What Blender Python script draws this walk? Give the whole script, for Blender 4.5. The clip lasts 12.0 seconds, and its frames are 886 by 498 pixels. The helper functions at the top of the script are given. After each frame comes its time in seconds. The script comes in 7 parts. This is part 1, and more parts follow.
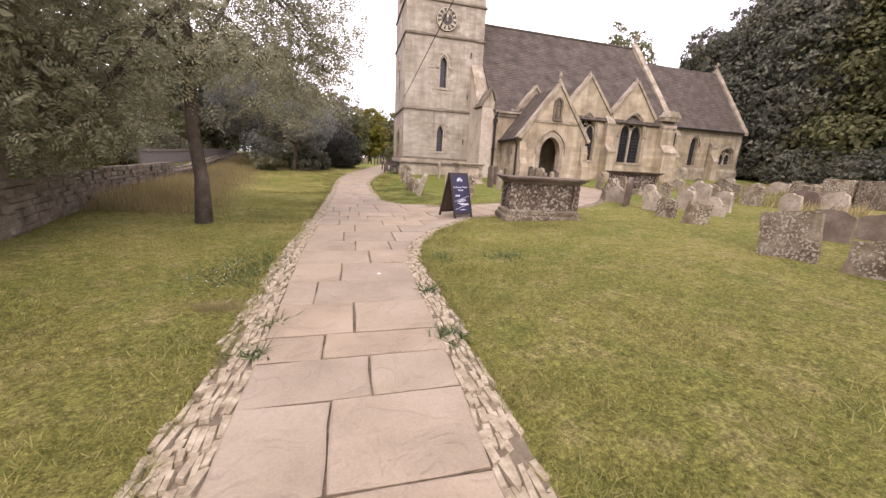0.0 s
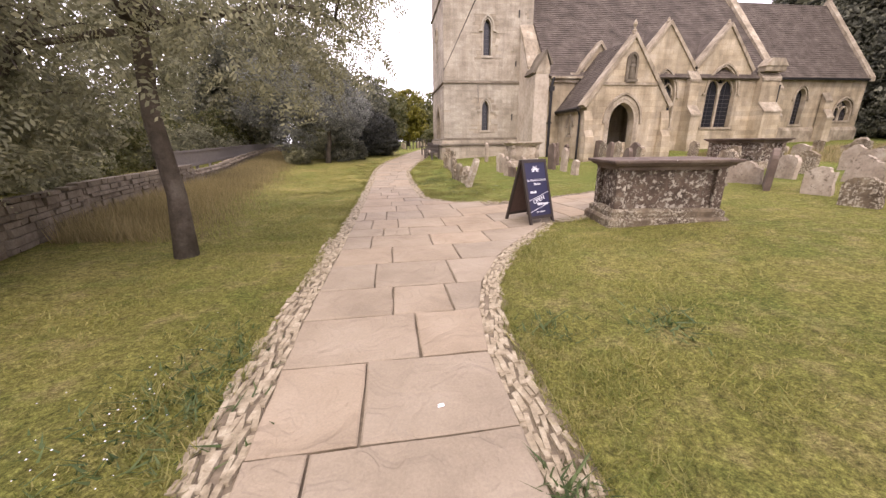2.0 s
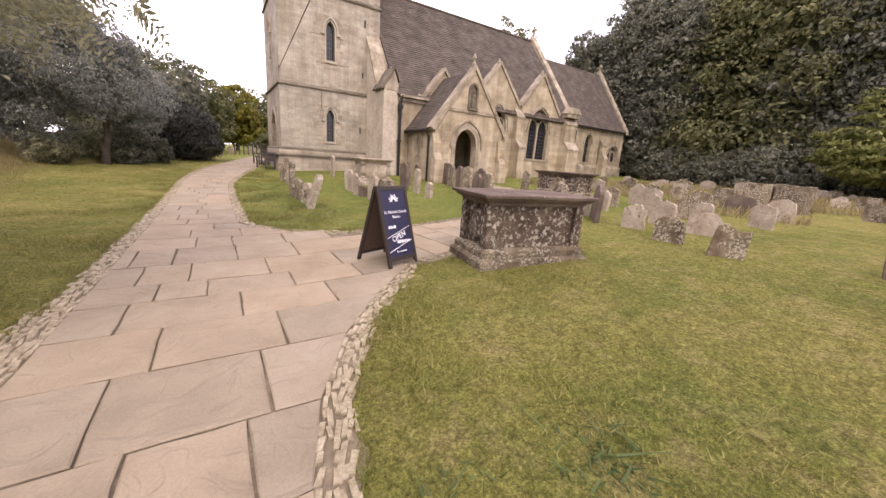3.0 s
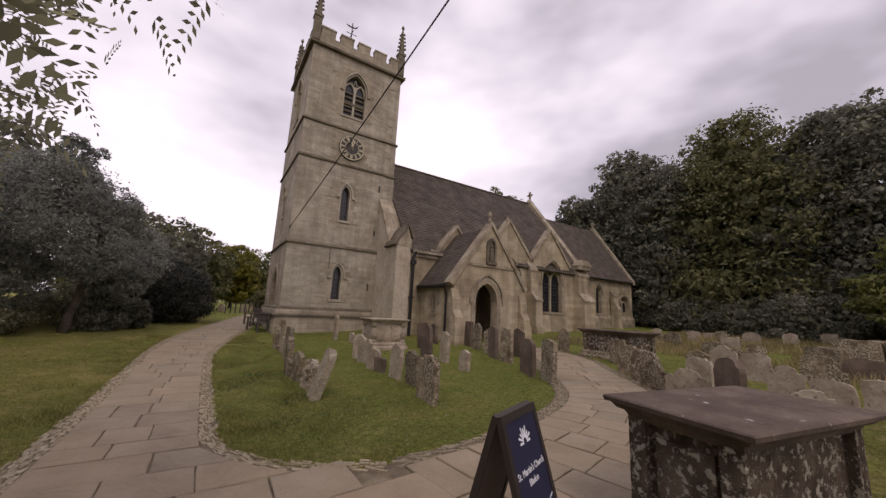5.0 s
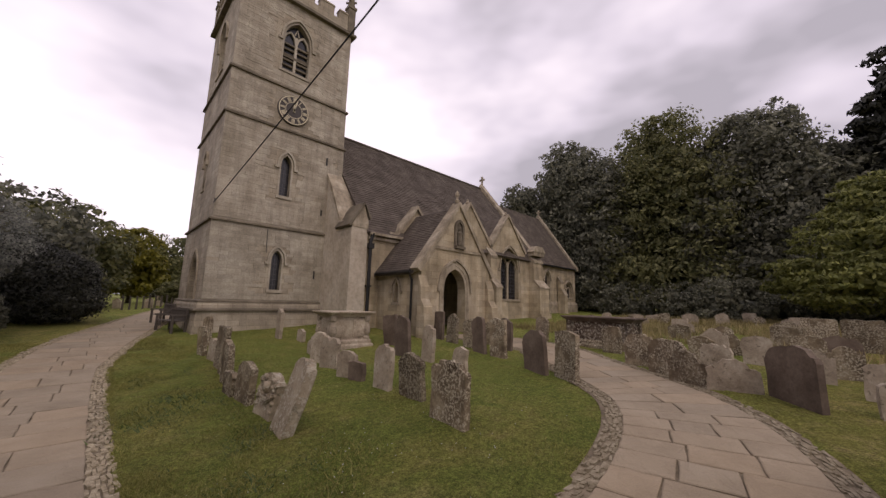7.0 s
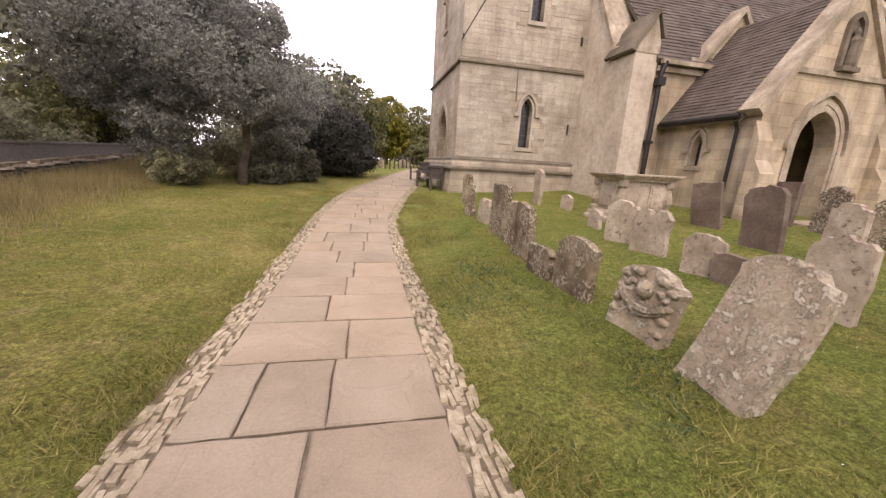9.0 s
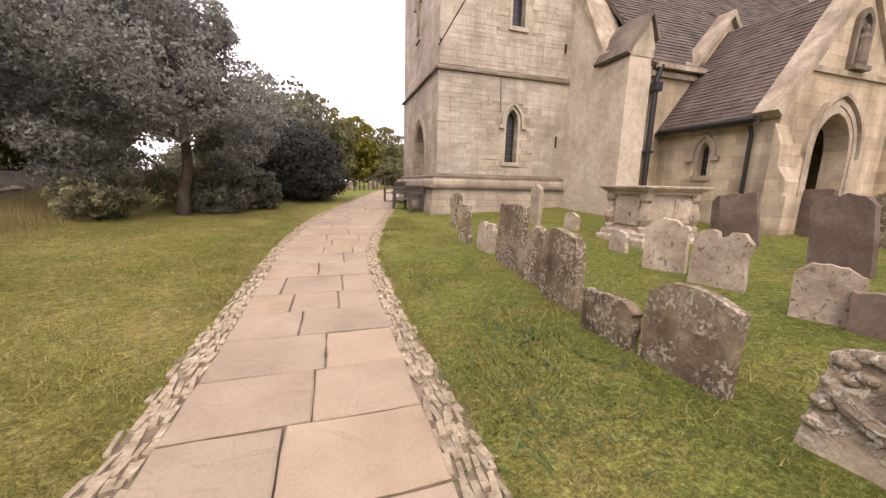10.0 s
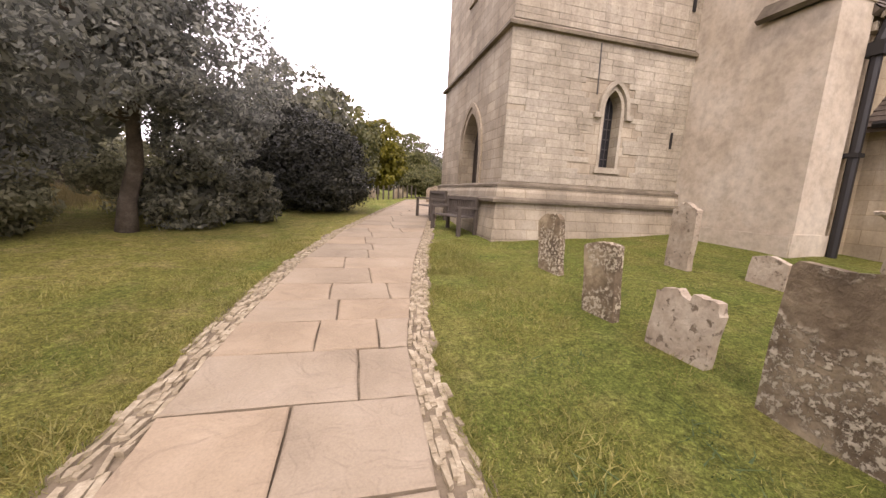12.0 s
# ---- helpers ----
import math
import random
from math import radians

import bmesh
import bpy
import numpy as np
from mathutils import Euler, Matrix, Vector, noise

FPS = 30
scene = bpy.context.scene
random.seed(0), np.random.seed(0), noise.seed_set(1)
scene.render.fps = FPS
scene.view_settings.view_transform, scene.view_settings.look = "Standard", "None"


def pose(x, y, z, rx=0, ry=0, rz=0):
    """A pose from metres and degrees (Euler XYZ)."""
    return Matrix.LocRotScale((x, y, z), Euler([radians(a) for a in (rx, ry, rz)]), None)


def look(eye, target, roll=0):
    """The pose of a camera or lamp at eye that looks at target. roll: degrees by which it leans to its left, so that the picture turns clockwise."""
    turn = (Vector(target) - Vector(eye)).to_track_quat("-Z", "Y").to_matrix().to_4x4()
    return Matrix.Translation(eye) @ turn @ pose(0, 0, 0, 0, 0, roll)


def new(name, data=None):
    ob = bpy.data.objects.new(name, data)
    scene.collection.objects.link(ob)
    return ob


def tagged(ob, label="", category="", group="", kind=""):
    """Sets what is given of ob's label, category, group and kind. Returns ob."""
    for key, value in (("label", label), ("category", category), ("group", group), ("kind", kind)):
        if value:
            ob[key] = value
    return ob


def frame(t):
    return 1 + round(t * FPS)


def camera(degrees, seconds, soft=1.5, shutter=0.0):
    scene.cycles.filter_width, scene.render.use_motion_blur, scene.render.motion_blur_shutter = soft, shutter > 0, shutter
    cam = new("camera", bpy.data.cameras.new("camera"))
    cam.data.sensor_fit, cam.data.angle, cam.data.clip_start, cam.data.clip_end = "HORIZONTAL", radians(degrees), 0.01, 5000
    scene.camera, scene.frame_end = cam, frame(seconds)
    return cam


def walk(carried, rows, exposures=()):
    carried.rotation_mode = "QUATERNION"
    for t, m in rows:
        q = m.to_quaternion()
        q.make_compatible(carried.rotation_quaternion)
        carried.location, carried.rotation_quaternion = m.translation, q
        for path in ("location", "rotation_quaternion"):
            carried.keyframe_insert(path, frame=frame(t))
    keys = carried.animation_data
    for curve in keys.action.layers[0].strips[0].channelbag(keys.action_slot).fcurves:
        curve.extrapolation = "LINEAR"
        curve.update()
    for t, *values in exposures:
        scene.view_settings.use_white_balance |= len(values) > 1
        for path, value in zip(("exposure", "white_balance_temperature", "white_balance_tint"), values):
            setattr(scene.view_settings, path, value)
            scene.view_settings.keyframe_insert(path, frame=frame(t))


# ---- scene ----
cam = camera(103.0, 12.0, soft=1.4)
PATH = [
    (0, (0.105, -0.278, 1.542), (0.61, 1.598, 1.064), 3.2),
    (0.5, (0.106, 0.351, 1.656), (0.555, 2.254, 1.236), -6.8),
    (1, (0.148, 1.002, 1.593), (0.553, 2.918, 1.19), -1.7),
    (1.5, (0.149, 1.761, 1.617), (0.557, 3.602, 0.948), -5.7),
    (2, (0.234, 2.507, 1.639), (0.503, 4.401, 1.055), -0.8),
    (2.5, (0.461, 3.296, 1.663), (1.424, 5.016, 1.33), 11.3),
    (3, (0.746, 4.127, 1.725), (1.795, 5.759, 1.237), 4.2),
    (3.2, (0.779, 4.429, 1.724), (1.928, 6.028, 1.373), 2.2),
    (4.8, (0.91, 6.882, 1.988), (2.102, 8.45, 2.338), 0.4),
    (5, (0.904, 7.16, 1.986), (1.97, 8.816, 2.333), 2.9),
    (5.5, (0.831, 7.649, 1.973), (1.943, 9.285, 2.268), 4.1),
    (6, (0.955, 8.334, 1.989), (2.129, 9.9, 2.4), -0.5),
    (6.5, (0.978, 8.97, 1.979), (2.178, 10.521, 2.374), 1.2),
    (7, (0.887, 9.706, 1.946), (2.256, 11.132, 2.247), 1.5),
    (7.5, (0.836, 10.465, 1.853), (1.942, 12.125, 2.006), 1.6),
    (7.7, (0.805, 10.818, 1.805), (1.723, 12.593, 1.729), -0.9),
    (9.3, (0.49, 13.963, 1.489), (0.847, 15.873, 1.014), 3.9),
    (9.5, (0.489, 14.342, 1.465), (0.81, 16.277, 1.071), 3.5),
    (10, (0.459, 15.197, 1.484), (1.049, 17.074, 1.123), 1.4),
    (10.5, (0.536, 16.137, 1.507), (1.023, 18.044, 1.152), 1.2),
    (11, (0.526, 17.196, 1.398), (1.056, 19.069, 0.939), 1.1),
    (11.5, (0.526, 18.21, 1.436), (0.97, 20.122, 1.053), 2.2),
    (12, (0.579, 19.346, 1.486), (1.071, 21.259, 1.174), 3.1),
]
EXPO = [(0.0, 0.7, 7400, 18), (1.0, 0.86, 7400, 18), (2.0, 0.8, 7500, 18), (3.0, 0.68, 7600, 18), (3.6, 0.45, 7600, 17), (4.7, -0.82, 7600, 16), (6.0, -0.74, 7650, 16), (6.5, -0.8, 7650, 16), (7.0, -0.75, 7700, 16), (7.5, -0.6, 7750, 16), (8.0, -0.4, 7750, 16), (9.2, 0.74, 7950, 18), (12.0, 0.82, 7950, 18)]
walk(cam, [(t, look(eye, target, roll)) for t, eye, target, roll in PATH], EXPO)

# ---- world and sun: a bright overcast sky ----
world = bpy.data.worlds.new("overcast_sky")
scene.world = world
world.use_nodes = True
wn, wl = world.node_tree.nodes, world.node_tree.links
wn.clear()
w_out = wn.new("ShaderNodeOutputWorld")
w_bg = wn.new("ShaderNodeBackground")
w_sky = wn.new("ShaderNodeTexSky")
w_sky.sky_type, w_sky.sun_disc = "NISHITA", False
w_sky.sun_elevation, w_sky.sun_rotation = radians(48), radians(200)
w_sky.air_density, w_sky.dust_density = 1.0, 2.0
w_co = wn.new("ShaderNodeTexCoord")
w_map = wn.new("ShaderNodeMapping")
w_map.inputs["Scale"].default_value = (1.0, 1.0, 2.2)
w_noise = wn.new("ShaderNodeTexNoise")
w_noise.inputs["Scale"].default_value = 1.5
w_noise.inputs["Detail"].default_value = 4.0
w_noise.inputs["Roughness"].default_value = 0.52
w_noise.inputs["Distortion"].default_value = 0.0
w_ramp = wn.new("ShaderNodeValToRGB")
w_ramp.color_ramp.elements[0].position, w_ramp.color_ramp.elements[0].color = 0.36, (6.6, 6.8, 8.7, 1)
w_ramp.color_ramp.elements[1].position, w_ramp.color_ramp.elements[1].color = 0.62, (16.5, 16.5, 20.0, 1)
w_mid = w_ramp.color_ramp.elements.new(0.46)
w_mid.color = (10.7, 10.8, 13.9, 1)
w_mix = wn.new("ShaderNodeMixRGB")
w_mix.inputs["Fac"].default_value = 0.93
wl.new(w_co.outputs["Generated"], w_map.inputs["Vector"])
wl.new(w_map.outputs["Vector"], w_noise.inputs["Vector"])
wl.new(w_noise.outputs["Fac"], w_ramp.inputs["Fac"])
wl.new(w_sky.outputs["Color"], w_mix.inputs["Color1"])
wl.new(w_ramp.outputs["Color"], w_mix.inputs["Color2"])
wl.new(w_mix.outputs["Color"], w_bg.inputs["Color"])
w_bg.inputs["Strength"].default_value = 0.12
wl.new(w_bg.outputs["Background"], w_out.inputs["Surface"])

sun = new("sun", bpy.data.lights.new("sun", "SUN"))
sun.data.energy, sun.data.angle, sun.data.color = 1.0, radians(14), (1.0, 0.95, 0.87)
sun.matrix_world = look((-14, -30, 40), (0, 0, 0))

# ---- materials ----
def material(name):
    m = bpy.data.materials.new(name)
    m.use_nodes = True
    n, l = m.node_tree.nodes, m.node_tree.links
    b = n["Principled BSDF"]
    return m, n, l, b


def noise_node(n, l, vec, scale, detail=4.0, rough=0.6, dist=0.0):
    t = n.new("ShaderNodeTexNoise")
    t.inputs["Scale"].default_value, t.inputs["Detail"].default_value = scale, detail
    t.inputs["Roughness"].default_value, t.inputs["Distortion"].default_value = rough, dist
    l.new(vec, t.inputs["Vector"])
    return t.outputs["Fac"]


def ramp_node(n, l, fac, stops):
    r = n.new("ShaderNodeValToRGB")
    e = r.color_ramp.elements
    e[0].position, e[0].color = stops[0][0], (*stops[0][1], 1)
    e[1].position, e[1].color = stops[-1][0], (*stops[-1][1], 1)
    for p, c in stops[1:-1]:
        e.new(p).color = (*c, 1)
    l.new(fac, r.inputs["Fac"])
    return r.outputs["Color"]


def mix_node(n, l, fac, a, b, blend="MIX"):
    x = n.new("ShaderNodeMixRGB")
    x.blend_type = blend
    for sock, v in ((x.inputs["Fac"], fac), (x.inputs["Color1"], a), (x.inputs["Color2"], b)):
        if isinstance(v, (int, float)):
            sock.default_value = v
        elif isinstance(v, tuple):
            sock.default_value = (*v, 1)
        else:
            l.new(v, sock)
    return x.outputs["Color"]


def bump_node(n, l, b, height, strength=0.4, distance=0.02):
    k = n.new("ShaderNodeBump")
    k.inputs["Strength"].default_value, k.inputs["Distance"].default_value = strength, distance
    l.new(height, k.inputs["Height"])
    l.new(k.outputs["Normal"], b.inputs["Normal"])
    return k


def gray(v):
    return (v, v, v)


def speckled(name, dark, mid, light, big=0.7, fine=14.0, rough=0.9, bump=0.5, dist=0.01, lichen=None, lichen_scale=9.0, lichen_at=0.58, vary=0.25, streak=0.0, world_space=True, crust=0.0):
    """A mottled mineral or wooden surface: large patches, fine grain, optional crusts of lichen, optional rain streaks."""
    m, n, l, b = material(name)
    if world_space:
        vec = n.new("ShaderNodeNewGeometry").outputs["Position"]
    else:
        vec = n.new("ShaderNodeTexCoord").outputs["Object"]
    info = n.new("ShaderNodeObjectInfo")
    col = ramp_node(n, l, noise_node(n, l, vec, big, 5, 0.62), [(0.30, dark), (0.5, mid), (0.68, light)])
    grain = noise_node(n, l, vec, fine, 6, 0.7)
    col = mix_node(n, l, 0.55, col, ramp_node(n, l, grain, [(0.25, gray(0.45)), (0.5, gray(0.95)), (0.75, gray(1.35))]), "MULTIPLY")
    if streak:
        mp = n.new("ShaderNodeMapping")
        mp.inputs["Scale"].default_value = (2.2, 2.2, 0.16)
        l.new(vec, mp.inputs["Vector"])
        sf = noise_node(n, l, mp.outputs["Vector"], 1.6, 5, 0.6)
        col = mix_node(n, l, streak, col, ramp_node(n, l, sf, [(0.35, gray(0.5)), (0.55, gray(1.05)), (0.7, gray(1.2))]), "MULTIPLY")
    hgt = grain
    if lichen:
        lf = noise_node(n, l, vec, lichen_scale, 6, 0.7, 0.15)
        msk = ramp_node(n, l, lf, [(lichen_at, gray(0.0)), (lichen_at + 0.05, gray(1.0))])
        if crust:
            patch = noise_node(n, l, vec, crust, 4, 0.6)
            msk = mix_node(n, l, 1.0, msk, ramp_node(n, l, patch, [(0.42, gray(0.0)), (0.5, gray(1.0))]), "MULTIPLY")
        col = mix_node(n, l, msk, col, lichen)
        hgt = mix_node(n, l, 0.5, grain, msk, "ADD")
    if vary:
        rnd = ramp_node(n, l, info.outputs["Random"], [(0.0, gray(1 - vary)), (1.0, gray(1 + vary))])
        col = mix_node(n, l, 1.0, col, rnd, "MULTIPLY")
    l.new(col, b.inputs["Base Color"])
    b.inputs["Roughness"].default_value = rough
    b.inputs["Specular IOR Level"].default_value = 0.25
    bump_node(n, l, b, hgt, bump, dist)
    return m


def coursed(name, dark, mid, light, joint, course=0.26, length=0.6, along="xy", joint_width=0.012, streak=0.35):
    """Coursed stonework: blocks differ in tone, the joints lie back."""
    m, n, l, b = material(name)
    vec = n.new("ShaderNodeNewGeometry").outputs["Position"]
    sep = n.new("ShaderNodeSeparateXYZ")
    l.new(vec, sep.inputs["Vector"])
    add = n.new("ShaderNodeMath")
    l.new(sep.outputs["X"], add.inputs[0])
    l.new(sep.outputs["Y"], add.inputs[1])
    com = n.new("ShaderNodeCombineXYZ")
    l.new(add.outputs["Value"], com.inputs["X"])
    l.new(sep.outputs["Z"], com.inputs["Y"])
    bt = n.new("ShaderNodeTexBrick")
    bt.inputs["Scale"].default_value = 1.0
    bt.inputs["Brick Width"].default_value, bt.inputs["Row Height"].default_value = length, course
    bt.inputs["Mortar Size"].default_value, bt.inputs["Mortar Smooth"].default_value = joint_width, 0.4
    bt.inputs["Color1"].default_value, bt.inputs["Color2"].default_value = (0.72, 0.72, 0.72, 1), (1.2, 1.18, 1.15, 1)
    bt.inputs["Mortar"].default_value = (*joint, 1)
    l.new(com.outputs["Vector"], bt.inputs["Vector"])
    col = ramp_node(n, l, noise_node(n, l, vec, 0.8, 5, 0.6), [(0.3, dark), (0.5, mid), (0.7, light)])
    grain = noise_node(n, l, vec, 18, 6, 0.7)
    col = mix_node(n, l, 0.45, col, ramp_node(n, l, grain, [(0.25, gray(0.55)), (0.5, gray(1.0)), (0.75, gray(1.3))]), "MULTIPLY")
    mp = n.new("ShaderNodeMapping")
    mp.inputs["Scale"].default_value = (1.6, 1.6, 0.14)
    l.new(vec, mp.inputs["Vector"])
    sf = noise_node(n, l, mp.outputs["Vector"], 1.5, 5, 0.6)
    col = mix_node(n, l, streak, col, ramp_node(n, l, sf, [(0.35, gray(0.5)), (0.55, gray(1.05)), (0.72, gray(1.2))]), "MULTIPLY")
    col = mix_node(n, l, 0.55, col, bt.outputs["Color"], "MULTIPLY")
    l.new(col, b.inputs["Base Color"])
    b.inputs["Roughness"].default_value = 0.92
    b.inputs["Specular IOR Level"].default_value = 0.2
    inv = n.new("ShaderNodeMath")
    inv.operation = "SUBTRACT"
    inv.inputs[0].default_value = 1.0
    l.new(bt.outputs["Fac"], inv.inputs[1])
    hgt = mix_node(n, l, 0.35, inv.outputs["Value"], grain, "ADD")
    bump_node(n, l, b, hgt, 0.5, 0.015)
    return m


def leafy(name, dark, light, back=0.25, hue=0.0):
    """Leaves: tone differs leaf by leaf, light passes through."""
    m, n, l, b = material(name)
    geo = n.new("ShaderNodeNewGeometry")
    col = ramp_node(n, l, geo.outputs["Random Per Island"], [(0.0, dark), (0.6, tuple((a + c) / 2 for a, c in zip(dark, light))), (1.0, light)])
    big = noise_node(n, l, geo.outputs["Position"], 0.5, 3, 0.5)
    col = mix_node(n, l, 0.7, col, ramp_node(n, l, big, [(0.3, gray(0.6)), (0.7, gray(1.35))]), "MULTIPLY")
    l.new(col, b.inputs["Base Color"])
    b.inputs["Roughness"].default_value = 0.55
    b.inputs["Specular IOR Level"].default_value = 0.3
    tr = n.new("ShaderNodeBsdfTranslucent")
    l.new(col, tr.inputs["Color"])
    mx = n.new("ShaderNodeMixShader")
    mx.inputs["Fac"].default_value = back
    l.new(b.outputs["BSDF"], mx.inputs[1])
    l.new(tr.outputs["BSDF"], mx.inputs[2])
    l.new(mx.outputs["Shader"], n["Material Output"].inputs["Surface"])
    return m


def plain(name, color, rough=0.6, metal=0.0, grain=30.0, amount=0.3, bump=0.15):
    m, n, l, b = material(name)
    vec = n.new("ShaderNodeTexCoord").outputs["Object"]
    g_ = noise_node(n, l, vec, grain, 5, 0.65)
    col = mix_node(n, l, amount, color, ramp_node(n, l, g_, [(0.3, gray(0.5)), (0.7, gray(1.4))]), "MULTIPLY")
    l.new(col, b.inputs["Base Color"])
    b.inputs["Roughness"].default_value, b.inputs["Metallic"].default_value = rough, metal
    bump_node(n, l, b, g_, bump, 0.004)
    return m


def grassy(name, stops, dry, blades=85.0):
    m, n, l, b = material(name)
    vec = n.new("ShaderNodeNewGeometry").outputs["Position"]
    col = ramp_node(n, l, noise_node(n, l, vec, 0.35, 6, 0.65), stops)
    mid = noise_node(n, l, vec, 2.6, 6, 0.7)
    col = mix_node(n, l, ramp_node(n, l, mid, [(0.50, gray(0.0)), (0.72, gray(0.75))]), col, dry)
    lush = noise_node(n, l, vec, 0.9, 5, 0.7, 0.3)
    sep = n.new("ShaderNodeSeparateXYZ")
    l.new(vec, sep.inputs["Vector"])
    beds = []
    for axis, lo, hi in (("X", 0.6, 1.4), ("Y", 9.5, 12.0)):
        mr = n.new("ShaderNodeMapRange")
        mr.inputs["From Min"].default_value, mr.inputs["From Max"].default_value = lo, hi
        l.new(sep.outputs[axis], mr.inputs["Value"])
        beds.append(mr.outputs["Result"])
    shorn = n.new("ShaderNodeMath")
    shorn.operation = "MULTIPLY"
    l.new(beds[0], shorn.inputs[0])
    l.new(beds[1], shorn.inputs[1])
    fresh = mix_node(n, l, shorn.outputs["Value"], ramp_node(n, l, lush, [(0.5, gray(0.0)), (0.64, gray(0.5))]), ramp_node(n, l, lush, [(0.36, gray(0.25)), (0.58, gray(0.85))]))
    col = mix_node(n, l, fresh, col, (0.145, 0.185, 0.042))
    tuft = noise_node(n, l, vec, 11.0, 6, 0.75, 0.5)
    col = mix_node(n, l, 0.75, col, ramp_node(n, l, tuft, [(0.3, gray(0.35)), (0.5, gray(1.0)), (0.7, gray(1.65))]), "MULTIPLY")
    tips = noise_node(n, l, vec, 34.0, 4, 0.75, 0.4)
    col = mix_node(n, l, 0.8, col, ramp_node(n, l, tips, [(0.34, gray(0.4)), (0.5, gray(1.0)), (0.66, gray(1.7))]), "MULTIPLY")
    fine = noise_node(n, l, vec, blades, 3, 0.8)
    col = mix_node(n, l, 0.7, col, ramp_node(n, l, fine, [(0.3, gray(0.4)), (0.7, gray(1.6))]), "MULTIPLY")
    fine = mix_node(n, l, 0.8, fine, tuft, "ADD")
    l.new(col, b.inputs["Base Color"])
    b.inputs["Roughness"].default_value = 0.95
    b.inputs["Specular IOR Level"].default_value = 0.1
    bump_node(n, l, b, fine, 1.0, 0.05)
    return m




def flagstone(name, dark, mid, light):
    """Riven sandstone: broad tone per slab, cleft ripples on the face, fine grain."""
    m, n, l, b = material(name)
    vec = n.new("ShaderNodeNewGeometry").outputs["Position"]
    info = n.new("ShaderNodeObjectInfo")
    off = n.new("ShaderNodeVectorMath")
    off.operation = "ADD"
    com = n.new("ShaderNodeCombineXYZ")
    k = n.new("ShaderNodeMath")
    k.operation = "MULTIPLY"
    k.inputs[1].default_value = 40.0
    l.new(info.outputs["Random"], k.inputs[0])
    l.new(k.outputs["Value"], com.inputs["Z"])
    l.new(vec, off.inputs[0])
    l.new(com.outputs["Vector"], off.inputs[1])
    pos = off.outputs["Vector"]
    col = ramp_node(n, l, noise_node(n, l, pos, 1.3, 5, 0.6), [(0.3, dark), (0.5, mid), (0.7, light)])
    tone = ramp_node(n, l, info.outputs["Random"], [(0.0, (0.85, 0.86, 0.86)), (0.35, (0.93, 0.93, 0.92)), (0.7, (0.97, 0.95, 0.92)), (1.0, (1.0, 0.96, 0.91))])
    col = mix_node(n, l, 1.0, col, tone, "MULTIPLY")
    grain = noise_node(n, l, pos, 60, 4, 0.7)
    col = mix_node(n, l, 0.3, col, ramp_node(n, l, grain, [(0.3, gray(0.6)), (0.7, gray(1.3))]), "MULTIPLY")
    rip = noise_node(n, l, pos, 3.2, 3, 0.45, 1.3)
    lines = ramp_node(n, l, rip, [(0.30, gray(0.0)), (0.41, gray(0.35)), (0.445, gray(0.5)), (0.53, gray(0.62)), (0.575, gray(0.85)), (0.7, gray(1.0))])
    edge = ramp_node(n, l, rip, [(0.425, gray(1.0)), (0.43, gray(0.86)), (0.437, gray(1.0)), (0.552, gray(1.0)), (0.556, gray(0.88)), (0.563, gray(1.0))])
    col = mix_node(n, l, 0.25, col, edge, "MULTIPLY")
    l.new(col, b.inputs["Base Color"])
    b.inputs["Roughness"].default_value = 0.85
    b.inputs["Specular IOR Level"].default_value = 0.25
    hgt = mix_node(n, l, 0.12, lines, grain, "ADD")
    bump_node(n, l, b, hgt, 0.8, 0.022)
    return m



def island_stone(name, dark, mid, light):
    """Blocks joined in one mesh: tone differs block by block."""
    m, n, l, b = material(name)
    geo = n.new("ShaderNodeNewGeometry")
    vec = geo.outputs["Position"]
    col = ramp_node(n, l, noise_node(n, l, vec, 0.9, 5, 0.62), [(0.30, dark), (0.5, mid), (0.68, light)])
    grain = noise_node(n, l, vec, 16, 6, 0.7)
    col = mix_node(n, l, 0.55, col, ramp_node(n, l, grain, [(0.25, gray(0.45)), (0.5, gray(0.95)), (0.75, gray(1.35))]), "MULTIPLY")
    mp = n.new("ShaderNodeMapping")
    mp.inputs["Scale"].default_value = (2.2, 2.2, 0.16)
    l.new(vec, mp.inputs["Vector"])
    sf = noise_node(n, l, mp.outputs["Vector"], 1.6, 5, 0.6)
    col = mix_node(n, l, 0.35, col, ramp_node(n, l, sf, [(0.35, gray(0.5)), (0.55, gray(1.05)), (0.7, gray(1.2))]), "MULTIPLY")
    col = mix_node(n, l, 1.0, col, ramp_node(n, l, geo.outputs["Random Per Island"], [(0.0, gray(0.89)), (1.0, gray(1.11))]), "MULTIPLY")
    l.new(col, b.inputs["Base Color"])
    b.inputs["Roughness"].default_value = 0.9
    b.inputs["Specular IOR Level"].default_value = 0.25
    bump_node(n, l, b, grain, 0.5, 0.01)
    return m


